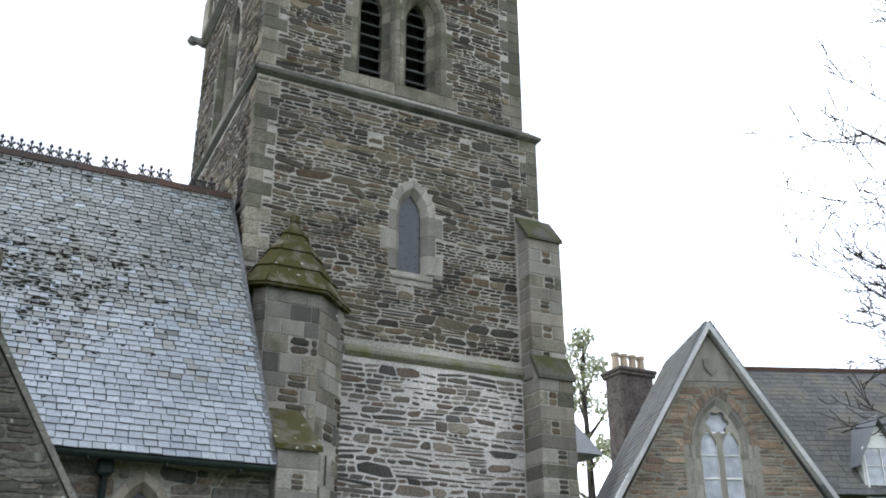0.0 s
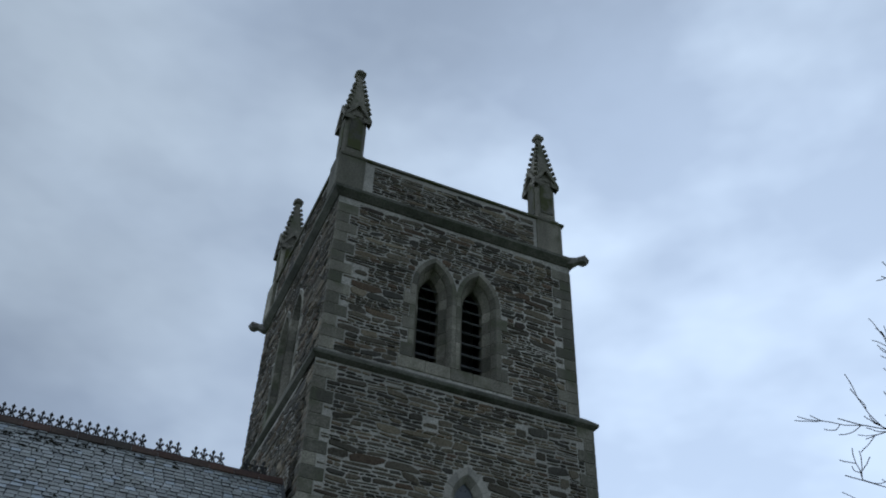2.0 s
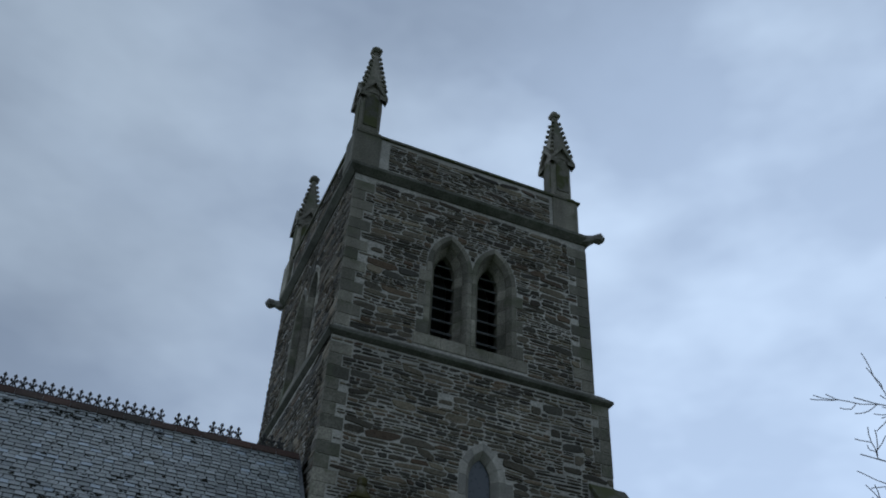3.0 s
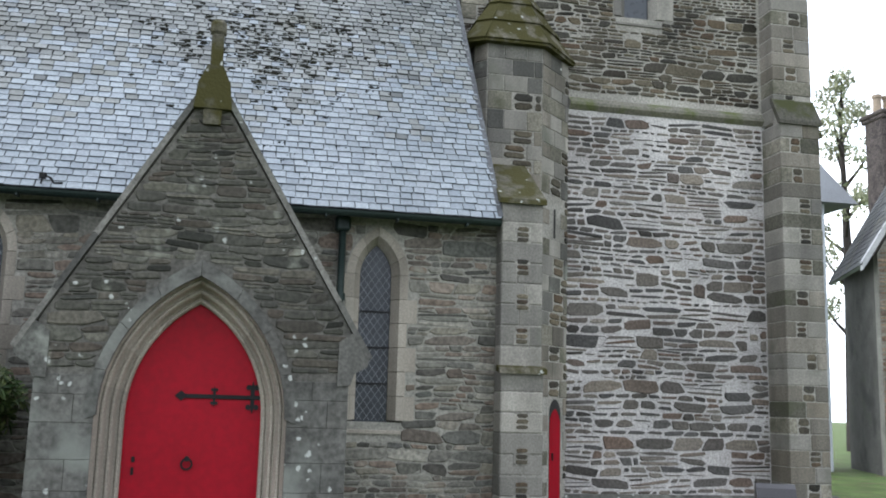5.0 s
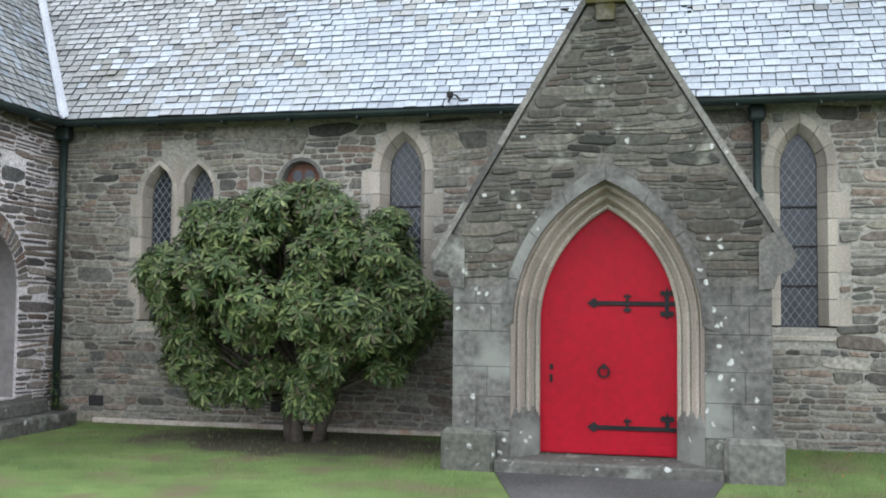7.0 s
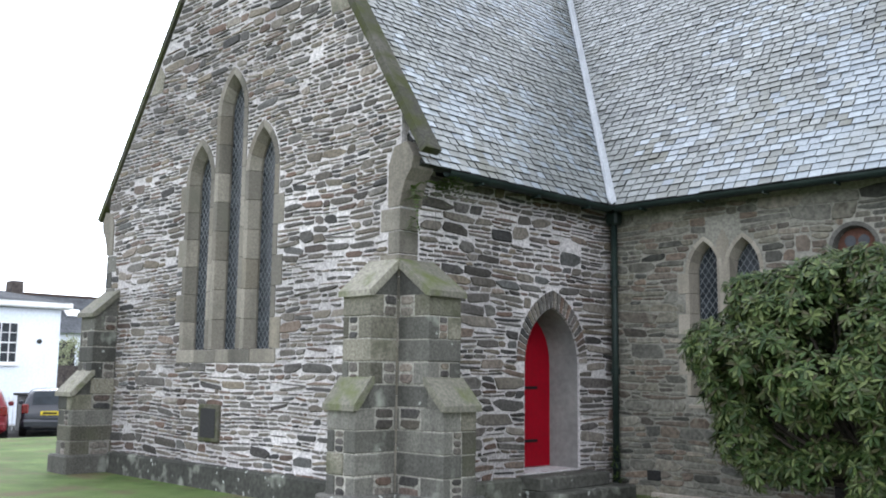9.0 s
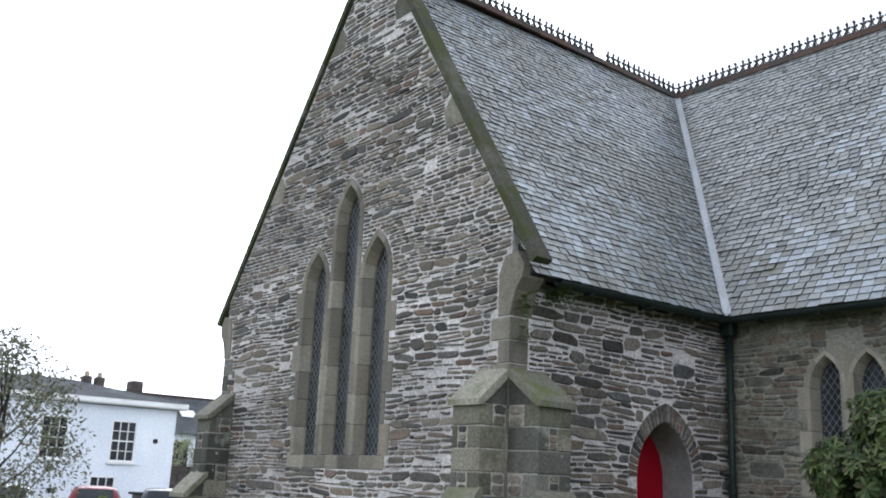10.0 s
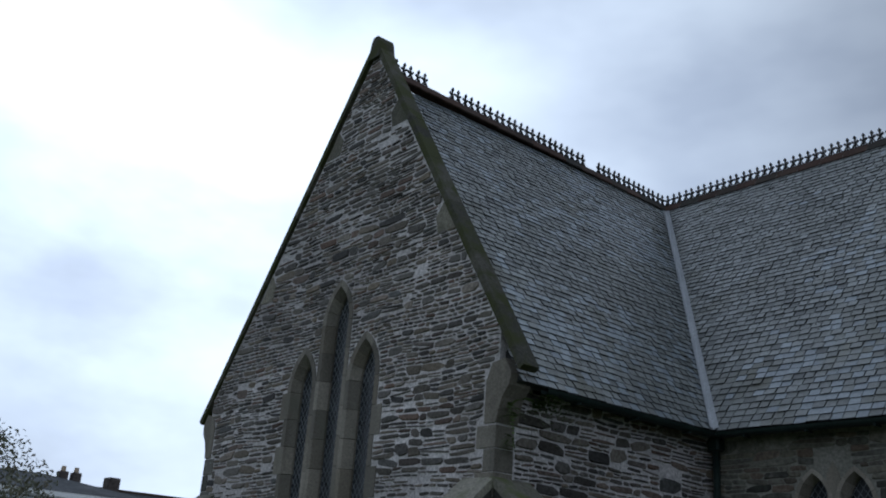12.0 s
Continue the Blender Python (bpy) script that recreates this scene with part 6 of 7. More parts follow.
def grass(n, x0, x1, y0, y1):
    vs, fs = [], []
    r = np.random.RandomState(4)
    for _ in range(n):
        x, y = r.uniform(x0, x1), y0 + (y1 - y0) * r.rand() ** 0.7
        if -1.6 < x < 0.7 and y < 9.68 and x < 0.64 and x > -1.56 or (P_L - 0.1 < x < P_R + 0.1 and y > 9.66) or (inside((x, y), earth) or worn(x, y)) and r.rand() < 0.8:
            continue
        a, h, w = r.uniform(0, 6.283), r.uniform(0.02, 0.055), r.uniform(0.002, 0.004)
        lx, ly = r.normal(0, 0.015), r.normal(0, 0.015)
        k = len(vs)
        vs += [(x - w * math.cos(a), y - w * math.sin(a), 0), (x + w * math.cos(a), y + w * math.sin(a), 0), (x + lx, y + ly, h)]
        fs.append((k, k + 1, k + 2))
    me = bpy.data.meshes.new("grass")
    me.from_pydata(vs, [], fs)
    me.materials.append(M_BLADE)
    tagged(link(new("grass", me)), "short mown grass blades of the lawn", "grass", kind="stuff")


grass(70000, -8.2, 9.5, 8.0, 15.0)
M_FALLEN = surface("fallen_leaf", [(0.16, 0.08, 0.03), (0.2, 0.12, 0.04), (0.12, 0.07, 0.04)], 0.8, 2, 20, 0, 0.01, 0.3, True)
g = Geo()
for _ in range(160):
    x, y, a = rng.uniform(1.2, 8.8), rng.choice((rng.uniform(11.4, 12.1), rng.uniform(12, 14.8), rng.uniform(9, 12))), rng.uniform(0, 6.28)
    if x < 3.9 and y > 12:
        continue
    s = rng.uniform(0.02, 0.04)
    m = Matrix.Translation((x, y, 0.035)) @ pose(0, 0, 0, rng.uniform(-25, 25), rng.uniform(-25, 25), math.degrees(a))
    g.add([m @ Vector(p) for p in ((-s, 0, 0), (0, -s * 0.6, 0.004), (s, 0, 0), (0, s * 0.6, 0.004))], [(0, 1, 2, 3)])
tagged(part("fallen_leaves", g, M_FALLEN), "scattered brown fallen leaves on the lawn", "leaves", kind="stuff")

# ---- rhododendron ----
M_LEAF = surface("rhododendron_leaf", [(0.013, 0.028, 0.008), (0.035, 0.06, 0.016), (0.019, 0.037, 0.01), (0.1, 0.124, 0.04), (0.023, 0.044, 0.012), (0.06, 0.087, 0.024), (0.05, 0.042, 0.023), (0.028, 0.05, 0.014), (0.12, 0.142, 0.055)], 0.45, 1.2, 30, 0.1, 0.002, 0.25, True, spec=0.2)
M_BARK = surface("dark_bark", [(0.035, 0.03, 0.024), (0.06, 0.05, 0.04)], 0.9, 3, 30, 0.7, 0.01, 0.35)


def rhododendron(at):
    bush = thing("rhododendron_bush", "large spreading evergreen rhododendron with leathery olive-green leaves by the nave wall", "bush", at)
    r = random.Random(5)
    base = Vector(at)
    lobes = []
    for i in range(92):
        h, a = 1 - 2 * (i + 0.5) / 92, 2.39996 * i + r.uniform(-0.3, 0.3)
        d = Vector((math.sqrt(1 - h * h) * math.cos(a), math.sqrt(1 - h * h) * math.sin(a), h)) * r.uniform(0.7, 1.08)
        under = max(0.0, -d.z)
        full = min(1.55, (1 - h * h) ** -0.24) if h < 0 else 1.0
        c = base + Vector((-0.04 + 1.66 * d.x * full * (1 - 0.1 * max(0.0, d.z)), -0.08 + 0.98 * d.y, 1.76 + (1.16 if d.z > 0 else 1.06) * d.z))
        if under > 0.75 and abs(d.x) < 0.3:
            continue
        lobes.append((c, r.uniform(0.19, 0.36)))
    for dx, z, rad in ((0.28, 0.5, 0.22), (0.2, 0.72, 0.24), (-0.5, 0.66, 0.25), (-0.95, 0.62, 0.24), (0.42, 0.9, 0.24), (-0.2, 0.86, 0.22)):
        lobes.append((base + Vector((dx, -0.4, z)), rad))
    stems = []
    for dx, dy in ((-0.02, 0.0), (0.2, 0.1), (-0.12, 0.08)):
        p = base + Vector((dx, dy, -0.05))
        stems.append(p)
        part("trunk", Geo().tube([p, p + Vector((dx * 0.3, 0, 0.25)), p + Vector((dx * 0.9, 0.02, 0.55)), p + Vector((dx * 1.6, 0.0, 0.95))], [0.1, 0.075, 0.065, 0.05], 8), M_BARK, bush, smooth=True)
    for c, rad in lobes:
        s = r.choice(stems) + Vector((0, 0, 0.6))
        mid = s.lerp(c, 0.5) + Vector((r.uniform(-0.15, 0.15), r.uniform(-0.15, 0.15), -0.12))
        part("limb", Geo().tube([s, mid, c], [0.035, 0.022, 0.01], 5), M_BARK, bush)
    vs, fs = [], []

    def leaf(p, d, side, n, ln, w, droop):
        k = len(vs)
        q1, q2 = p + d * ln * 0.35 + n * 0.004, p + d * ln * 0.72 - n * ln * droop * 0.4
        tip = p + d * ln - n * ln * droop
        vs.extend([p, q1 + side * w * 0.8, q2 + side * w, tip, q2 - side * w, q1 - side * w * 0.8, q1 - n * 0.006, q2 - n * 0.007])
        fs.extend([(k, k + 6, k + 1), (k + 6, k + 7, k + 2, k + 1), (k + 7, k + 3, k + 2), (k, k + 5, k + 6), (k + 5, k + 4, k + 7, k + 6), (k + 4, k + 3, k + 7)])

    for c, rad in lobes:
        for _ in range(int(92 * rad / 0.45)):
            n = Vector((r.gauss(0, 1), r.gauss(-0.15, 1), r.gauss(0.3, 1))).normalized()
            p = c + Vector((n.x * 1.1, n.y, n.z * 0.8)) * rad * r.uniform(0.7, 1.1)
            if p.z < 0.26 or p.y > N_Y - 0.05:
                continue
            up = (n + Vector((0, -0.35, 0.7))).normalized()
            t1 = up.orthogonal().normalized()
            t2 = up.cross(t1)
            k0, cnt, size = r.uniform(0, 6.28), r.randint(7, 11), r.uniform(0.85, 1.2)
            for i in range(cnt):
                a = k0 + 6.283 * i / cnt + r.uniform(-0.2, 0.2)
                out = t1 * math.cos(a) + t2 * math.sin(a)
                d = (out + up * r.uniform(-0.15, 0.6)).normalized()
                leaf(p, d, up.cross(d).normalized(), up, size * r.uniform(0.11, 0.155), r.uniform(0.015, 0.022), r.uniform(0.05, 0.4))
    me = bpy.data.meshes.new("foliage")
    me.from_pydata([tuple(p) for p in vs], [], fs)
    me.materials.append(M_LEAF)
    tagged(link(new("foliage", me), bush), "whorls of long leathery dark green leaves", kind="stuff")


rhododendron((-4.2, 11.15, 0))


# ---- bare tree and far trees ----
M_TWIG = surface("grey_brown_bark", [(0.03, 0.0258, 0.0228), (0.051, 0.0432, 0.0372)], 0.9, 3, 24, 0.4, 0.006, 0.3)


def bare_tree(name, label, at, height, spread, seed, levels=3, lean=(0, 0), limbs=22):
    tr = thing(name, label, "tree", at, "bare trees")
    r = random.Random(seed)
    base = Vector(at)
    twigs = Geo()
    trunk_pts = [base + Vector((lean[0] * q, lean[1] * q, height * q)) + Vector((r.uniform(-0.1, 0.1), r.uniform(-0.1, 0.1), 0)) for q in (0, 0.15, 0.35, 0.55, 0.75, 0.95)]
    trunk_pts[0] = base - Vector((0, 0, 0.1))
    part("trunk", Geo().tube(trunk_pts, [height * k for k in (0.022, 0.018, 0.015, 0.011, 0.007, 0.003)], 8), M_TWIG, tr, smooth=True)

    def grow(p, d, ln, rad, lev):
        pts, q = [p], d.copy()
        n = 5
        for i in range(n):
            q = (q + Vector((r.gauss(0, 0.13), r.gauss(0, 0.13), r.gauss(0.06, 0.1)))).normalized()
            pts.append(pts[-1] + q * ln / n)
        rads = [max(rad * (1 - 0.75 * i / n), 0.011) for i in range(n + 1)]
        if lev == 0:
            part("limb", Geo().tube(pts, rads, 6), M_TWIG, tr, smooth=True)
        else:
            twigs.tube(pts, rads, 4 if lev == 1 else 3, False)
        if lev < levels:
            for _ in range((6, 5, 4, 3)[min(lev, 3)]):
                i = r.randint(1, n)
                f = (pts[i] - pts[i - 1]).normalized()
                sd = f.orthogonal().normalized()
                sd = (Matrix.Rotation(r.uniform(0, 6.28), 3, f) @ sd)
                grow(pts[i - 1].lerp(pts[i], r.random()), (f * 0.8 + sd * r.uniform(0.5, 0.9)).normalized(), ln * r.uniform(0.35, 0.6), rads[i] * 0.6, lev + 1)

    for k in range(limbs):
        q = 0.22 + 0.72 * k / (limbs - 1)
        i = min(int(q * 5.2), 4)
        p = trunk_pts[i].lerp(trunk_pts[i + 1], (q * 5.2) % 1.0 if i < 4 else 0.5)
        a = k * 2.4 + r.uniform(-0.3, 0.3)
        d = Vector((math.cos(a), math.sin(a), 0.25 + 0.5 * q)).normalized()
        grow(p, d, spread * (1.1 - 0.4 * q) * r.uniform(0.8, 1.15), height * 0.0028, 0)
    tagged(part("twig_mass", twigs, M_TWIG, tr, "fine bare twigs"), kind="stuff")


bare_tree("bare_tree", "leafless broad tree with fine drooping twigs in the churchyard", (18.15, 9.66, 0), 13.4, 5.0, 8, 3, (0, 0), 30)
bare_tree("bare_tree", "leafless far tree behind the house", (45.0, 38, 0), 17.5, 5, 15, 3)
bare_tree("bare_tree", "leafless far tree behind the house", (50.0, 38, 0), 18, 5, 16, 3)

M_IVY = surface("far_foliage", [(0.196, 0.238, 0.14), (0.308, 0.322, 0.196), (0.252, 0.266, 0.168), (0.35, 0.35, 0.21)], 0.8, 2, 20, 0, 0.01, 0.3, True)


def leafy_tree(name, label, at, height, spread, seed, leaf=0.18, count=2600, low=0.35, material=None):
    tr = thing(name, label, "tree", at)
    r = random.Random(seed)
    base = Vector(at)
    part("trunk", Geo().tube([base - Vector((0, 0, 0.1)), base + Vector((0.1, 0, height * 0.4)), base + Vector((0, 0.1, height * 0.9))], [height * 0.02, height * 0.014, height * 0.004], 7), M_TWIG, tr)
    clumps = []
    for k in range(16):
        z = height * (low + (1 - low) * (k + 0.5) / 16)
        a = k * 2.4
        w = spread * math.sin(math.pi * min(0.97, 0.15 + 0.85 * (z / height - low) / (1 - low)))
        c = base + Vector((w * 0.7 * math.cos(a), w * 0.7 * math.sin(a), z))
        clumps.append((c, spread * r.uniform(0.25, 0.45)))
        s = base + Vector((0, 0, max(z - spread * 0.6, height * 0.15)))
        part("limb", Geo().tube([s, s.lerp(c, 0.5) + Vector((0, 0, -0.1)), c], [height * 0.007, height * 0.004, height * 0.002], 5), M_TWIG, tr)
    vs, fs = [], []
    for _ in range(count):
        c, rad = r.choice(clumps)
        p = c + Vector((r.gauss(0, 1), r.gauss(0, 1), r.gauss(0, 0.8))).normalized() * rad * r.random() ** 0.4
        a, b = Vector((r.gauss(0, 1), r.gauss(0, 1), r.gauss(0, 1))).normalized() * leaf, Vector((r.gauss(0, 1), r.gauss(0, 1), r.gauss(0, 1))).normalized() * leaf * 0.5
        k = len(vs)
        vs += [p - a, p + b, p + a, p - b]
        fs.append((k, k + 1, k + 2, k + 3))
    me = bpy.data.meshes.new("crown")
    me.from_pydata([tuple(p) for p in vs], [], fs)
    me.materials.append(material or M_IVY)
    tagged(link(new("crown", me), tr), kind="stuff")


leafy_tree("ivy_tree", "tall ivy-clad tree far behind the tower", (31.5, 45, 0), 20.5, 2.6, 3, 0.15, 5200, 0.3)
M_GREYLEAF = surface("grey_green_leaf", [(0.12, 0.13, 0.09), (0.17, 0.17, 0.12), (0.14, 0.12, 0.08)], 0.7, 2, 20, 0, 0.01, 0.3, True)
leafy_tree("small_tree", "small thinly leaved tree on the lawn", (-17.0, 4.5, 0), 3.6, 1.55, 9, 0.045, 6500, 0.3, M_GREYLEAF)
M_FERNGREEN = surface("sapling_leaf", [(0.09, 0.12, 0.04), (0.13, 0.15, 0.06)], 0.7, 2, 20, 0, 0.01, 0.3, True)
leafy_tree("sapling", "slender young sapling on the lawn", (-23.5, 8.75, 0), 1.0, 0.32, 10, 0.06, 260, 0.4, M_FERNGREEN)

# ferns that grow out of the wall under the kneeler
M_FERN = surface("fern_green", [(0.06, 0.095, 0.03), (0.12, 0.16, 0.055)], 0.7, 2, 20, 0, 0.01, 0.3, True)


def wall_plant(at, out, n, ln, seed, label="small green fern growing from the wall under the eaves"):
    r = random.Random(seed)
    g = Geo()
    for _ in range(n):
        d = (Vector(out) + Vector((r.gauss(0, 0.5), r.gauss(0, 0.6), r.gauss(0, 0.35)))).normalized()
        p, k = Vector(at) + Vector((0, r.uniform(-0.12, 0.12), r.uniform(-0.1, 0.05))), 7
        for i in range(k):
            q = p + d * ln * i / k - Vector((0, 0, (ln * i / k) ** 2 * 1.2))
            s = d.cross(Vector((0, 0, 1))).normalized() * ln * 0.16 * (1 - i / k)
            g.add([q, q + s + d * 0.02, q + d * 0.035, q - s + d * 0.02], [(0, 1, 2), (0, 2, 3)])
    tagged(part("wall_fern", g, M_FERN), label, "plant", kind="stuff")


wall_plant((T_X + 0.12, G_Y + 0.55, 3.98), (0.8, 0.7, 0.25), 30, 0.5, 1)
wall_plant((T_X + 0.1, G_Y + 0.12, 3.85), (0.7, -0.6, 0.0), 20, 0.32, 2)
wall_plant((T_X + 0.03, G_Y + 0.2, 3.5), (0.7, -0.3, -0.2), 10, 0.22, 3)
for k, z in enumerate((0.2, 0.36, 0.52, 0.7)):
    wall_plant((T_X + 0.2, N_Y - 0.22, z), (0.5, -0.6, 0.3), 9, 0.16 - 0.02 * k, 11 + k, "small green weeds climbing at the foot of the downpipe")

# moss clumps on the slates
M_MOSS = surface("roof_moss", [(0.008, 0.008, 0.006), (0.016, 0.015, 0.009), (0.011, 0.011, 0.008)], 0.95, 3, 30, 0.8, 0.01, 0.4, True)


def moss_clumps(m, spots, seed, name_label):
    r = random.Random(seed)
    g = Geo()
    for cx, cy, sx, sy, n, big in spots:
        for _ in range(n):
            x, y = r.gauss(cx, sx), r.gauss(cy, sy)
            y = round(y / 0.12) * 0.12 + r.uniform(-0.015, 0.015)
            if not 0.05 < y < SL - 0.1:
                continue
            for _ in range(r.randint(1, 3)):
                w, h = r.uniform(0.2, 0.9) * big, r.uniform(0.15, 0.36) * big
                px_, py_ = x + r.uniform(-0.06, 0.06), y + r.uniform(-0.03, 0.04)
                ringp = [(px_ + w * math.cos(a) * r.uniform(0.6, 1.1), py_ + h * math.sin(a) * r.uniform(0.6, 1.1)) for a in (6.283 * i / 7 for i in range(7))]
                k = len(g.v)
                g.v += [tuple(m @ Vector((u, v, 0.0))) for u, v in ringp] + [tuple(m @ Vector((px_ + (u - px_) * 0.6, py_ + (v - py_) * 0.6, 0.026 + 0.012 * r.random()))) for u, v in ringp]
                g.f += [(k + i, k + (i + 1) % 7, k + 7 + (i + 1) % 7, k + 7 + i) for i in range(7)] + [tuple(range(k + 7, k + 14))]
    tagged(part("roof_moss", g, M_MOSS), name_label, "moss", kind="stuff")


moss_clumps(NROOF, [(0.45, 3.8, 0.85, 0.7, 190, 0.12), (-0.3, 3.3, 0.75, 0.6, 110, 0.11), (0.9, 2.4, 0.5, 0.5, 34, 0.065), (1.6, 4.6, 0.5, 0.4, 12, 0.05), (0.9, 0.9, 0.6, 0.4, 26, 0.03), (-0.6, 6.4, 1.5, 0.18, 30, 0.05), (-1.0, 6.72, 1.1, 0.14, 60, 0.12), (-5.5, 6.75, 1.5, 0.1, 26, 0.09), (-6, 4.2, 2.0, 1.2, 25, 0.03), (-3, 2.5, 2.5, 1.2, 20, 0.025)], 3, "dark moss clumps on the nave slates")
moss_clumps(TROOF, [(10.5, 2.5, 1.5, 1.2, 25, 0.03), (11.3, 1.6, 0.4, 0.8, 22, 0.04)], 4, "small dark moss clumps on the transept slates")

hook = thing("roof_bracket", "small twisted black iron bracket on the eaves", "bracket", (-2.45, 11.9, 4.2))
part("rod", Geo().tube([(-2.55, 11.86, 4.22), (-2.52, 11.85, 4.33), (-2.44, 11.86, 4.3), (-2.4, 11.88, 4.24), (-2.3, 11.88, 4.25)], 0.014, 6), M_IRON, hook)
part("plate", Geo().box((-2.57, 11.83, 4.28), (-2.49, 11.88, 4.36), 0.01), M_IRON, hook)

# ---- headstone ----
M_GRANITE = surface("dark_polished_granite", [(0.03, 0.028, 0.03), (0.048, 0.045, 0.048)], 0.4, 2, 120, 0.1, 0.002, 0.25, spec=0.35)
hs = thing("headstone", "dark polished granite headstone with a scrolled top", "headstone", (3.85, 6.1, 0))
HS = plane((3.74, 6.25, 0), (-0.42, -0.907, 0), (-0.907, 0.42, 0))
scroll = [(0.0, 0.0), (0.0, 1.12), (0.05, 1.16), (0.12, 1.17), (0.19, 1.14), (0.235, 1.08), (0.245, 1.01), (0.22, 0.95), (0.17, 0.915), (0.25, 0.89), (0.33, 0.84), (0.33, 0.0)]
part("slab", Geo().prism(scroll, -0.27, 0.0, HS), M_GRANITE, hs)
part("base", Geo().box((-0.1, -0.05, -0.44), (0.45, 0.16, 0.1), 0.02, HS), M_GRANITE, hs)

# ---- plaque on the gable ----
pl = thing("wall_plaque", "small weathered dark stone plaque set in the gable wall", "plaque", (-12.3, G_Y, 1.0))
part("frame", Geo().box((-12.62, 0.66, -0.02), (-12.08, 1.2, 0.05), 0.012, GABLE), M_COPING, pl)
part("panel", Geo().box((-12.55, 0.72, 0.05), (-12.15, 1.14, 0.056), 0, GABLE), M_DARK, pl)


# ---- stone house beyond the tower ----
M_WHITE = surface("white_paint", [(0.68, 0.68, 0.67), (0.78, 0.78, 0.77)], 0.55, 1.5, 20, 0.1, 0.003, 0.08)
M_RENDER = surface("white_render", [(0.62, 0.66, 0.72), (0.72, 0.75, 0.8)], 0.85, 0.6, 12, 0.2, 0.006, 0.08)
M_POT = surface("clay_pot", [(0.3, 0.24, 0.18), (0.38, 0.3, 0.22)], 0.85, 2, 20, 0.2, 0.004, 0.2)
M_BRICKD = surface("sooty_chimney_stone", [(0.042, 0.0364, 0.035), (0.084, 0.07, 0.063), (0.063, 0.0525, 0.049)], 0.9, 4, 16, 0.5, 0.01, 0.4)
M_PALEGLASS = surface("window_glass", [(0.25, 0.28, 0.32), (0.4, 0.43, 0.47)], 0.08, 1.5, 3, 0, 0.01, 0.2, spec=0.8)


def sash(parent, m, x0, y0, x1, y1, cols=2, rows=2, glass=None, name="window"):
    w = link(new(name), parent)
    part("pane", Geo().box((x0, y0, -0.06), (x1, y1, -0.04), 0, m), glass or M_GLASS, w)
    t = 0.05
    for i in range(cols + 1):
        x = x0 + (x1 - x0) * i / cols
        q = t if i in (0, cols) else t * 0.5
        part("glazing_bar", Geo().box((x - q / 2, y0, -0.04), (x + q / 2, y1, 0.01), 0, m), M_WHITE, w)
    for i in range(rows + 1):
        y = y0 + (y1 - y0) * i / rows
        q = t if i in (0, rows) or i * 2 == rows else t * 0.5
        part("glazing_bar", Geo().box((x0, y - q / 2, -0.04), (x1, y + q / 2, 0.012), 0, m), M_WHITE, w)
    part("window_sill", Geo().box((x0 - 0.08, y0 - 0.12, -0.05), (x1 + 0.08, y0 - 0.02, 0.1), 0, m), M_WHITE, w)
    return w


M_BARGE = surface("weathered_white_paint", [(0.36, 0.365, 0.37), (0.5, 0.5, 0.5)], 0.7, 1.5, 20, 0.2, 0.003, 0.15)
HY, HX, HZ = 24.0, 22.05, 12.76
HF = plane((0, HY, 0), (1, 0, 0), (0, -1, 0))
house = thing("stone_house", "brown rubble house with a steep gable, white bargeboards and slate roof", "house", (HX, HY, 0))
hw = 3.45
hpoly = [(HX - hw, 0), (HX + hw, 0), (HX + hw, HZ - 6.1), (HX, HZ - 0.25), (HX - hw, HZ - 6.1)]
wc, wf, ws, wa = HX + 0.05, 6.0, 8.6, 10.2
hwall = slab("gable_wall", HF, hpoly, [arch(wc, 0.9, ws, wa, wf)], 0.5, M_MORTAR_NAVE, house)
ain, aout, aring = arch(wc, 0.74, ws, wa - 0.2, wf), arch(wc, 1.0, ws, wa + 0.1, wf), arch(wc, 1.26, ws, wa + 0.42, wf, 14)
voussoirs(HF, ain[1:-1], aout[1:-1], -0.1, 0.03, M_ASHLAR, house, 0.4, "voussoir", 3)
for sd in (-1, 1):
    for i in range(6):
        z0, z1 = wf + (ws - wf) * i / 6, wf + (ws - wf) * (i + 1) / 6
        voussoirs(HF, [(wc + sd * 0.74, z0), (wc + sd * 0.74, z1)], [(wc + sd * (1.0 + 0.1 * (i % 2)), z0), (wc + sd * (1.0 + 0.1 * (i % 2)), z1)], -0.1, 0.03, M_ASHLAR, house, 0.4, "jamb_stone")
ar_in = arch(wc, 1.02, ws, wa + 0.12, wf, 14)
voussoirs(HF, ar_in[1:-1], aring[1:-1], 0.02, 0.02, M_RUBBLE_BROWN, house, 0.1, "arch_brick", 1, 0.02)
oc = (wc, ws + 0.78)
lights = [arch(wc + sd * 0.38, 0.28, ws - 0.1, ws + 0.5, wf + 0.05, 6) for sd in (-1, 1)]
foil = [(oc[0] + 0.36 * math.cos(a) * (1 + 0.14 * math.cos(6 * a)), oc[1] + 0.36 * math.sin(a) * (1 + 0.14 * math.cos(6 * a))) for a in (2 * math.pi * i / 36 for i in range(36))]
slab("tracery", plane((0, HY + 0.12, 0), (1, 0, 0), (0, -1, 0)), arch(wc, 0.78, ws, wa - 0.15, wf), lights + [foil], 0.12, M_ASHLAR, house, "stone window tracery with a foiled opening")
part("foil_glass", Geo().prism(foil, -0.3, -0.27, HF), M_PALEGLASS, house)
for sd in (-1, 1):
    c = wc + sd * 0.38
    sash(house, plane((0, HY + 0.16, 0), (1, 0, 0), (0, -1, 0)), c - 0.29, wf, c + 0.29, ws + 0.45, 1, 4, M_PALEGLASS)
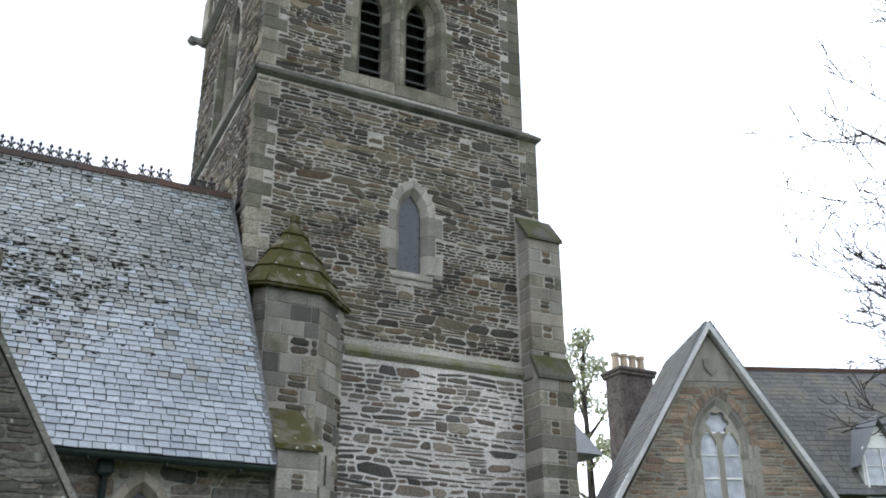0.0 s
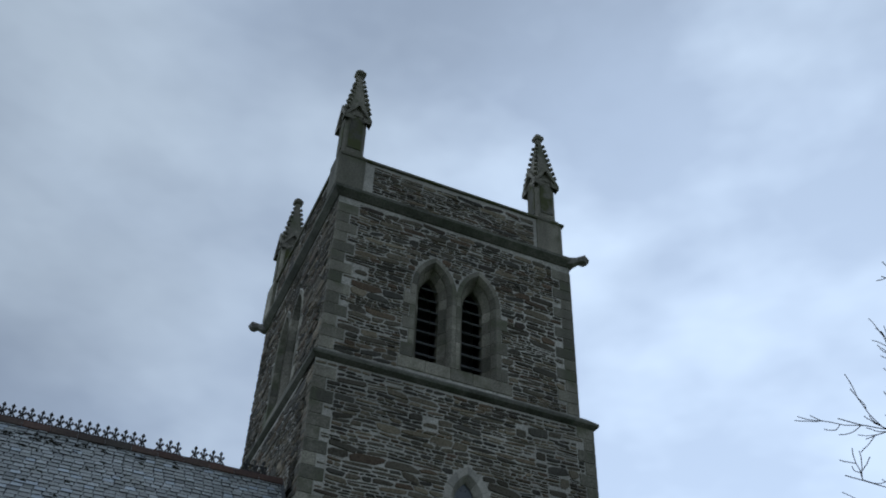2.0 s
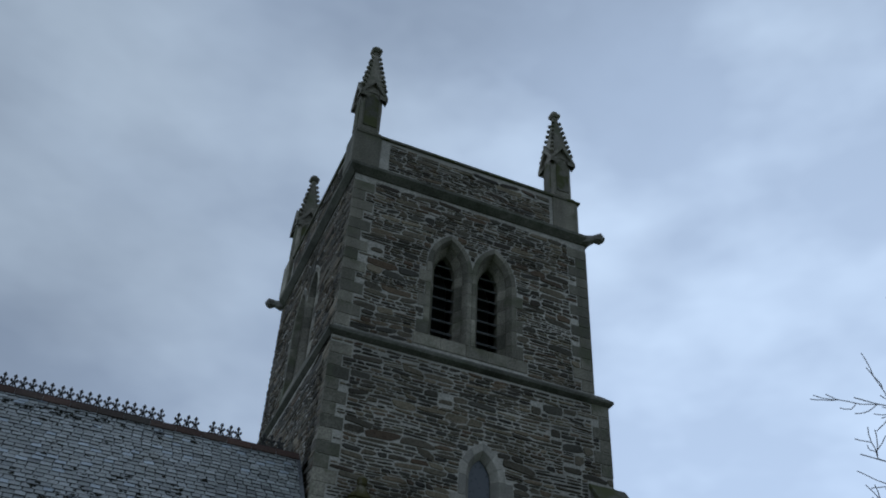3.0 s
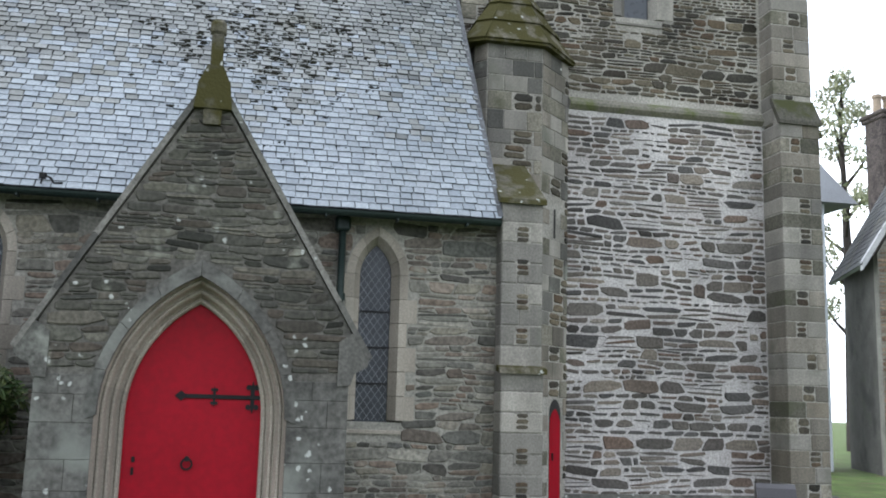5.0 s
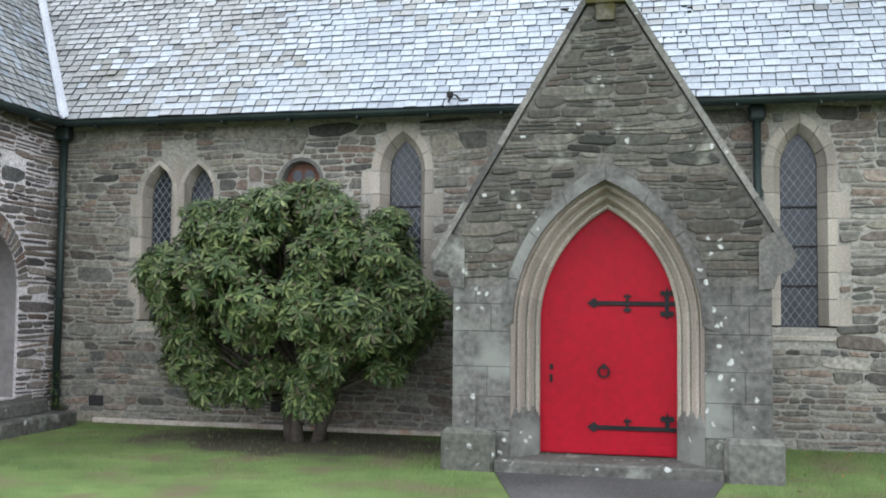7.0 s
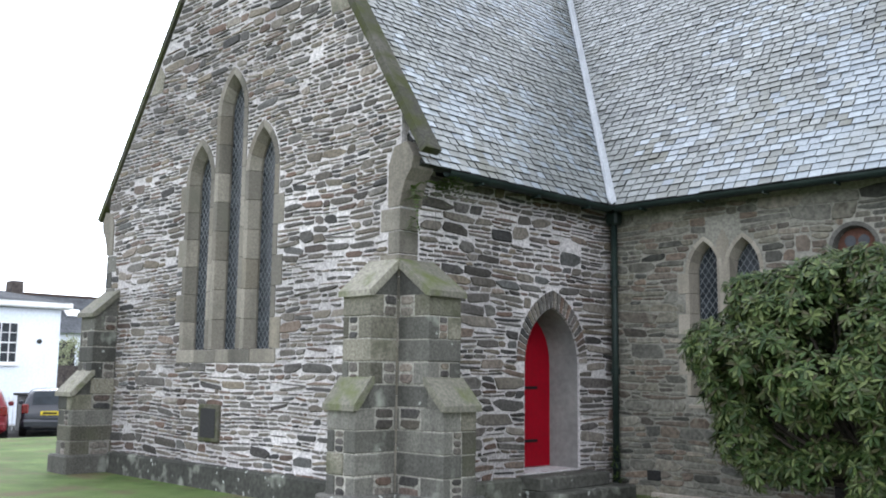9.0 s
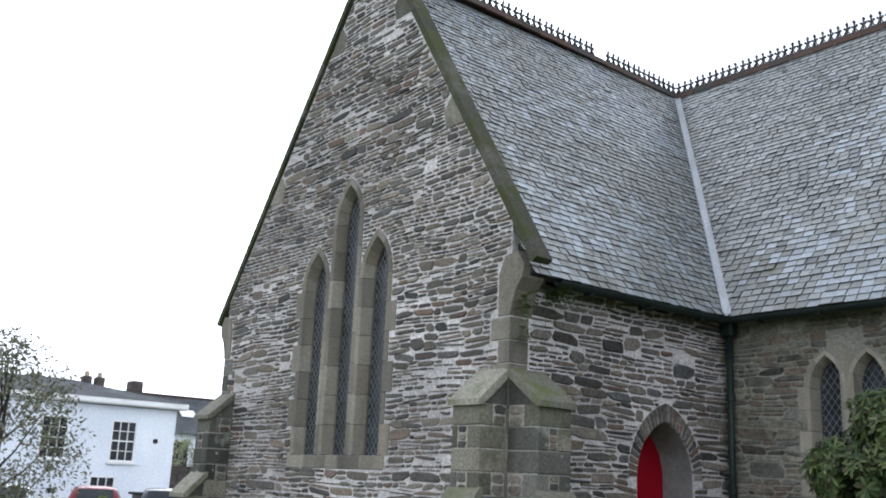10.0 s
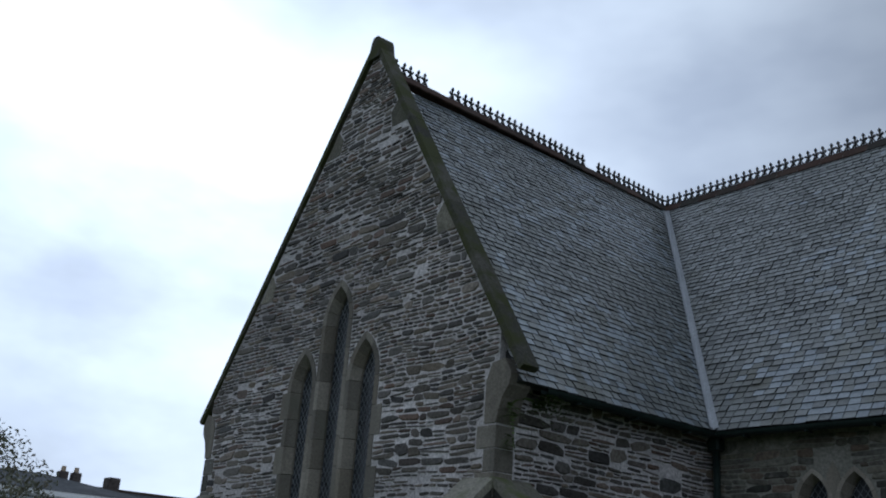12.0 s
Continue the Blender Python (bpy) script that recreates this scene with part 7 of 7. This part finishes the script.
part("shield_panel", Geo().prism([(HX - 1.0, 10.78), (HX + 1.0, 10.78), (HX + 0.1, 12.2), (HX - 0.1, 12.2)], -0.05, 0.03, HF), M_ASHLAR, house)
part("shield", Geo().prism([(HX - 0.25, 11.55), (HX - 0.25, 11.25), (HX, 10.95), (HX + 0.25, 11.25), (HX + 0.25, 11.55), (HX, 11.6)], 0.03, 0.1, HF), M_ASHLAR, house, "carved blank stone shield")
for sd in (-1, 1):
    d = Vector((-sd * hw, 5.85)).normalized()
    n = Vector((d.y, -d.x)) * sd
    a, b = Vector((HX + sd * (hw + 0.5), HZ - 6.36)), Vector((HX, HZ + 0.09))
    part("bargeboard", Geo().prism([tuple(a), tuple(b), tuple(b - Vector((0, 0.28))), tuple(a - Vector((0, 0.28)))], -0.02, 0.33, HF), M_BARGE, house)
    nx, nz = 5.85, hw
    ln = math.hypot(nx, nz)
    pm = plane((HX + sd * (hw + 0.5), 0, HZ - 6.45), (0, sd, 0), (sd * nx / ln, 0, nz / ln))
    y0, y1 = (HY - 0.3, HY + 4.6) if sd > 0 else (-HY - 4.6, -HY + 0.3)
    slab("roof_slope", pm, rect(y0, 0, y1, math.hypot(hw + 0.5, 6.5)), [], 0.12, M_SLATE_DARK, house)
    slates(pm, rect(y0, 0, y1, math.hypot(hw + 0.5, 6.5)), house, M_SLATE_DULL, 200 + sd, (HX, HY, 9), 0.26, 0.32, 60)
part("flank_wall", Geo().box((HX - hw, HY + 0.5, 0), (HX - hw + 0.4, HY + 4.5, HZ - 6.1), 0).box((HX + hw - 0.4, HY + 0.5, 0), (HX + hw, HY + 4.5, HZ - 6.1), 0), M_MORTAR_OLD, house)
wing = thing("house_wing", "long slate-roofed wing of the stone house with a white dormer", "house", (33, 25, 0))
part("wing_wall", Geo().box((HX + hw, 24.6, 0), (42, 32, 7.4), 0), M_MORTAR_OLD, wing)
wln = math.hypot(3.6, 5.3)
slab("roof_slope", plane((0, 24.3, 7.3), (1, 0, 0), (0, -5.3 / wln, 3.6 / wln)), rect(HX + 2.0, 0, 42.3, wln), [], 0.12, M_DECK, wing)
slates(plane((0, 24.3, 7.3), (1, 0, 0), (0, -5.3 / wln, 3.6 / wln)), rect(HX + 2.6, 0, 42.3, wln), wing, M_SLATE_DULL, 210, (28, 24, 9), 0.26, 0.32, 60)
part("ridge", Geo().box((HX + 2.0, 27.8, 12.55), (42.3, 28.0, 12.72), 0), M_RIDGE, wing)
slab("roof_slope", plane((0, 31.5, 7.3), (-1, 0, 0), (0, 5.3 / wln, 3.6 / wln)), rect(-42.3, 0, -HX - 2.0, wln), [], 0.12, M_SLATE_DARK, wing)
DM = plane((0, 24.5, 0), (1, 0, 0), (0, -1, 0))
part("dormer_front", Geo().prism([(27.1, 6.9), (28.5, 6.9), (28.5, 8.5), (27.8, 9.8), (27.1, 8.5)], -0.4, 0.0, DM), M_WHITE, wing)
sash(wing, plane((0, 24.45, 0), (1, 0, 0), (0, -1, 0)), 27.2, 7.0, 28.4, 8.9, 2, 3, M_PALEGLASS, "dormer_window")
for sd in (-1, 1):
    part("dormer_slope", Geo().add([(27.8, 24.2, 10.0), (27.8 + sd * 0.92, 24.2, 8.25), (27.8 + sd * 0.92, 27.5, 8.25), (27.8, 27.5, 10.0), (27.8, 24.2, 9.85), (27.8 + sd * 0.92, 24.2, 8.25), (27.8 + sd * 0.92, 27.5, 8.25), (27.8, 27.5, 9.85)],
                                     [(0, 1, 2, 3), (4, 5, 6, 7), (0, 4, 5, 1), (1, 5, 6, 2)]), M_SLATE_DARK, wing, fix=True)
part("alarm_box", Geo().box((28.7, 24.2, 7.8), (29.0, 24.6, 8.3), 0.03), M_DARK, wing)
chim = thing("chimney_stack", "sooty stone chimney stack with four clay pots", "chimney", (25.5, 33, 0))
part("chimney_shaft", Geo().box((24.6, 32.4, 0.0), (26.4, 33.6, 13.7), 0.08).box((24.52, 32.3, 13.6), (26.48, 33.7, 13.78), 0.05).box((24.46, 32.24, 13.76), (26.54, 33.76, 13.95), 0.06), M_BRICKD, chim)
for i in range(4):
    x = 24.83 + i * 0.46
    part("chimney_pot", Geo().tube([(x, 33, 13.9), (x, 33, 14.58), (x, 33, 14.6), (x, 33, 14.74)], [0.19, 0.16, 0.2, 0.2], 10), M_POT, chim)
outh = thing("low_annexe", "low slate-roofed annexe beside the stone house", "house", (18, 28, 0))
part("annexe_wall", Geo().box((15, 27.4, 0), (18.5, 31, 8.6), 0), M_RENDER, outh)
part("annexe_roof", Geo().prism([(27.0, 8.6), (31.4, 8.6), (29.2, 10.6)], 14.8, 19.5, Matrix(((0, 0, 1, 0), (1, 0, 0, 0), (0, 1, 0, 0), (0, 0, 0, 1)))), M_SLATE_DARK, outh)
rubble(HF, hpoly, [aring, [(HX - 1.1, 10.75), (HX + 1.1, 10.75), (HX, 12.5)]], M_RUBBLE_BROWN, hwall, 97, (HX, 23, 9), 0.1, 0.24, 0.05, 0.02, 120)

# both stand askew to the church, the wing a little lower
for ob, drop in ((house, 0.0), (wing, -0.2)):
    ob.matrix_basis = Matrix.Translation((HX, HY, drop)) @ Matrix.Rotation(radians(-22), 4, "Z") @ Matrix.Translation((-HX, -HY, 0)) @ ob.matrix_basis

# ---- white house, cars and railings beyond the lawn ----
patch("car_park", [(-36, -30), (-26.0, -30), (-26.0, 6), (-26.0, 40), (-36, 40)], LOW + 0.014, M_TARMAC, "grey tarmac of the car park", "road")
WX = -36.0
WF = plane((WX, 0, 0), (0, 1, 0), (1, 0, 0))
wh = thing("white_house", "white rendered two-storey house with sash windows and low slate roof", "house", (WX, 9, 0))
slab("wall", WF, rect(-2, -0.5, 15.75, 3.95), [rect(13.3, 1.95, 14.2, 3.4), rect(10.75, 1.95, 11.65, 3.4), rect(7.9, 1.95, 8.8, 3.4), rect(12.7, 0.1, 13.6, 1.35)], 0.35, M_RENDER, wh)
for y in (13.3, 10.75, 7.9):
    sash(wh, WF, y, 1.95, y + 0.9, 3.4, 3, 4)
sash(wh, WF, 12.7, 0.1, 13.6, 1.35, 3, 3)
part("side_wall", Geo().box((WX - 9, 15.4, -0.5), (WX - 0.35, 15.75, 3.95), 0), M_RENDER, wh)
part("eaves_cornice", Geo().box((WX - 0.3, -2.3, 3.98), (WX + 0.3, 16.1, 4.22), 0.05), M_WHITE, wh)
part("roof", Geo().add([(WX + 0.3, -2.2, 4.22), (WX + 0.3, 16.0, 4.22), (WX - 9, 16.0, 4.22), (WX - 9, -2.2, 4.22), (WX - 3.5, 1.5, 5.08), (WX - 3.5, 12.5, 5.08)],
                       [(0, 1, 5, 4), (1, 2, 5), (2, 3, 4, 5), (3, 0, 4), (0, 3, 2, 1)]), M_FARSLATE, wh, fix=True)
part("round_vent", Geo().tube([(WX - 0.01, 15.0, 2.75), (WX + 0.05, 15.0, 2.75)], 0.09, 10), M_DARK, wh)
part("meter_box", Geo().box((WX, 11.2, 0.72), (WX + 0.06, 11.5, 0.9), 0), M_DARK, wh)
for y in (13.2, 13.72):
    st = thing("chimney_stack", "small brick chimney on the white house roof", "chimney", (WX - 3.4, y, 5.2))
    part("chimney_shaft", Geo().box((WX - 3.6, y - 0.15, 4.8), (WX - 3.2, y + 0.2, 5.25), 0.03), M_BRICKD, st)
    part("chimney_pot", Geo().tube([(WX - 3.4, y + 0.02, 5.23), (WX - 3.4, y + 0.02, 5.45)], [0.11, 0.09], 8), M_POT, st)
M_SHED = surface("grey_weathered_boards", [(0.1, 0.1, 0.1), (0.16, 0.16, 0.155)], 0.85, 2, 20, 0.3, 0.006, 0.3, streak=(4.0, 4.0, 0.6))
bh = thing("rear_house", "white house behind with a long slate roof and red ridge", "house", (-46, 21, 0))
part("wall", Geo().box((-52, 17.9, -0.5), (-46, 30, 3.6), 0), M_RENDER, bh)
part("roof", Geo().prism([(-52.4, 3.6), (-45.6, 3.5), (-49, 5.5)], -30.3, -17.6, plane((0, 0, 0), (1, 0, 0), (0, -1, 0))), M_FARSLATE, bh)
part("ridge", Geo().box((-49.1, 17.6, 5.45), (-48.9, 30.3, 5.58), 0), M_RIDGE, bh)
part("skylight", Geo().box((-0.3, -0.4, 0), (0.3, 0.4, 0.05), 0, Matrix.Translation((-47.3, 21.2, 4.55)) @ pose(0, 0, 0, 0, 35, 0)), M_WHITE, bh)
part("door", Geo().box((-46.02, 20.0, 0.8), (-45.9, 20.8, 3.1), 0), M_DARK, bh)
part("chimney", Geo().box((-49.4, 18.6, 5.0), (-48.6, 19.2, 6.1), 0.04), M_BRICKD, bh)
part("garden_wall", Geo().box((-40, 16.5, -0.4), (-39.7, 26, 1.9), 0), M_BRICKD, bh)
shed = thing("bin_store", "low dark grey timber bin store behind the cars", "shed", (-32.2, 14.0, LOW))
part("store_body", Geo().box((-32.6, 13.0, LOW), (-31.6, 15.6, 0.85), 0.02), M_SHED, shed)
part("store_lid", Geo().box((-32.7, 12.9, 0.85), (-31.5, 15.7, 0.93), 0.02), M_DARK, shed)
leafy_tree("shrub", "low green shrub above the garden wall", (-40.5, 18.2, 1.0), 2.0, 0.9, 31, 0.07, 900, 0.3)
rail = thing("railings", "white painted iron railings behind the parked cars", "fence", (-33, 8, 0))
part("rail", Geo().box((-33.02, -4, 0.63), (-32.98, 18, 0.68), 0), M_WHITE, rail)
part("rail", Geo().box((-33.02, -4, -0.17), (-32.98, 18, -0.12), 0), M_WHITE, rail)
picket = mesh_of("picket", Geo().tube([(0, 0, 0), (0, 0, 1.1), (0, 0, 1.18)], [0.016, 0.016, 0.002], 5), M_WHITE)
for i in range(120):
    link(new("picket", picket), rail, Matrix.Translation((-33, 2.0 + i * 0.13, LOW)))

M_TYRE = surface("tyre_rubber", [(0.012, 0.012, 0.012), (0.02, 0.02, 0.02)], 0.8)
M_RIM = surface("alloy_rim", [(0.35, 0.35, 0.36), (0.45, 0.45, 0.46)], 0.35, metal=0.8)
M_CARGLASS = surface("car_glass", [(0.02, 0.025, 0.03), (0.035, 0.04, 0.045)], 0.15, 1, 5, 0, 0.01, 0.2, spec=0.15)
M_TAIL = surface("tail_lamp", [(0.14, 0.005, 0.006), (0.18, 0.0075, 0.0075)], 0.2, spec=0.6)
M_PLATE = surface("number_plate", [(0.6, 0.45, 0.03), (0.66, 0.5, 0.04)], 0.5)
M_BLACKPL = surface("black_plastic", [(0.015, 0.015, 0.015), (0.025, 0.025, 0.025)], 0.6)


def car(at, turn, paint, label, tall=1.44, length=3.8, wide=1.66):
    """A small hatchback lofted from rounded sections; its tail looks along +x before it is turned."""
    cr = thing("parked_car", label, "car", at, "parked cars")
    m = Matrix.Translation(at) @ pose(0, 0, 0, 0, 0, turn)
    L, W, H = length, wide / 2, tall
    # stations from tail to nose: x, half width, belt height, top height, half width of the top
    st = [(0.0, 0.86, 0.62, 0.66, 0.8), (-0.03, 0.93, 0.8, 0.84, 0.84), (-0.08, 0.96, 0.92, 0.98, 0.82), (-0.2, 0.98, 0.94, 0.93 + 0.56 * (H - 0.93), 0.77), (-0.36, 0.99, 0.95, H - 0.05, 0.72), (-0.55, 1.0, 0.95, H, 0.7),
          (-1.1, 1.0, 0.94, H + 0.03, 0.7), (-1.7, 1.0, 0.93, H, 0.69), (-2.05, 1.0, 0.92, H - 0.1, 0.68), (-L + 1.1, 0.99, 0.91, 0.98, 0.76), (-L + 0.5, 0.96, 0.82, 0.88, 0.74), (-L + 0.12, 0.86, 0.66, 0.72, 0.66), (-L, 0.72, 0.5, 0.54, 0.5)]

    def section(x, w, belt, top, tw):
        w, tw = w * W, tw * W
        half = [(w * 0.8, 0.22), (w * 0.97, 0.3), (w, 0.48), (w * 0.99, 0.7 if belt > 0.75 else belt * 0.9), (w * 0.95, belt), (tw + (w * 0.95 - tw) * 0.12, top - 0.07 if top - belt > 0.12 else (top + belt) / 2), (tw * 0.86, top - 0.015), (tw * 0.4, top)]
        return [m @ Vector((x, y, z)) for y, z in half] + [m @ Vector((x, -y, z)) for y, z in half[::-1]]

    rows = [section(*q) for q in st]
    body = Geo().strip(rows, True)
    k, n = len(rows[0]), len(body.v)
    body.f += [tuple(range(k))[::-1], tuple(range(n - k, n))]
    part("body", body, paint, cr, smooth=True, fix=True)
    out = m.to_3x3()
    lift = out @ Vector((0.012, 0, 0.008))
    shrink = lambda p, q, f: p + (q - p) * f
    low_, high_ = rows[2], rows[4]
    corner = [shrink(low_[6], low_[9], 0.06), shrink(low_[9], low_[6], 0.06), shrink(high_[9], high_[6], 0.02), shrink(high_[6], high_[9], 0.02)]
    centre = sum(corner, Vector()) / 4
    bulge = [shrink(p, centre, 0.03) + lift * 1.2 for p in corner]
    mid = [shrink(rows[3][6], rows[3][9], 0.04) + lift, shrink(rows[3][9], rows[3][6], 0.04) + lift]
    part("rear_window", Geo().add([bulge[0], bulge[1], mid[1], mid[0], bulge[2], bulge[3]], [(0, 1, 2, 3), (3, 2, 4, 5)]), M_CARGLASS, cr)
    for sd, (b, t) in ((1, (4, 5)), (-1, (11, 10))):
        side_out = out @ Vector((0, sd * 0.008, 0.002))
        for a, z in ((4, 6), (6, 8)):
            ring = []
            for q in range(a, z + 1):
                ring.append((shrink(rows[q][b], rows[q][t], 0.1) + side_out, shrink(rows[q][t], rows[q][b], 0.06) + side_out))
            part("side_window", Geo().strip([[p, q] for p, q in ring]), M_CARGLASS, cr)
        g = Geo().box((-0.16, -0.1, 0.7), (0.012, 0.1, 0.99), 0.035, m @ Matrix.Translation((0, sd * (W * 0.96 - 0.1), 0)))
        part("tail_lamp", g, M_TAIL, cr)
        part("door_mirror", Geo().box((-L + 1.45, sd * W - (0.0 if sd > 0 else 0.16), 0.92), (-L + 1.6, sd * W + (0.16 if sd > 0 else 0.0), 1.05), 0.035, m), paint, cr)
        for x in (-0.66, -L + 0.68):
            wheel = link(new("wheel"), cr)
            c = m @ Vector((x, sd * (W - 0.09), 0.29))
            ax = (out @ Vector((0, 1, 0))) * 0.105
            part("tyre", Geo().tube([c - ax, c - ax * 0.8, c + ax * 0.8, c + ax], [0.26, 0.29, 0.29, 0.26], 18), M_TYRE, wheel)
            part("rim", Geo().tube([c + ax * sd * 0.9, c + ax * sd * 1.06], 0.18, 12), M_RIM, wheel)
    part("bumper", Geo().box((-0.2, -W * 0.93, 0.26), (0.07, W * 0.93, 0.54), 0.07, m), paint, cr)
    part("bumper_strip", Geo().box((0.06, -W * 0.6, 0.27), (0.078, W * 0.6, 0.33), 0.005, m), M_BLACKPL, cr)
    part("number_plate", Geo().box((-0.02, -0.26, 0.66), (0.03, 0.26, 0.78), 0.004, m), M_PLATE, cr, "yellow rear number plate")
    part("plate_bar", Geo().box((0.03, -0.2, 0.695), (0.034, 0.2, 0.745), 0, m), M_BLACKPL, cr)
    return cr


P_RED = surface("red_car_paint", [(0.12, 0.006, 0.011), (0.145, 0.008, 0.014)], 0.3, 1, 20, 0, 0.01, 0.06, spec=0.35)
P_DARK = surface("dark_car_paint", [(0.02, 0.022, 0.03), (0.03, 0.032, 0.04)], 0.2, 1, 20, 0, 0.01, 0.06, spec=0.6)
P_SILVER = surface("silver_car_paint", [(0.4, 0.42, 0.44), (0.46, 0.48, 0.5)], 0.25, 1, 20, 0, 0.01, 0.06, spec=0.6)
car((-28.2, 10.2, LOW), -20, P_RED, "red parked hatchback seen from behind on the tarmac", 1.44, 3.8, 1.66)
car((-29.0, 12.6, LOW), -24, P_DARK, "dark grey parked hatchback beside the red one", 1.42, 3.8, 1.66)
car((-27.2, 7.5, LOW), -16, P_SILVER, "silver parked car on the tarmac")
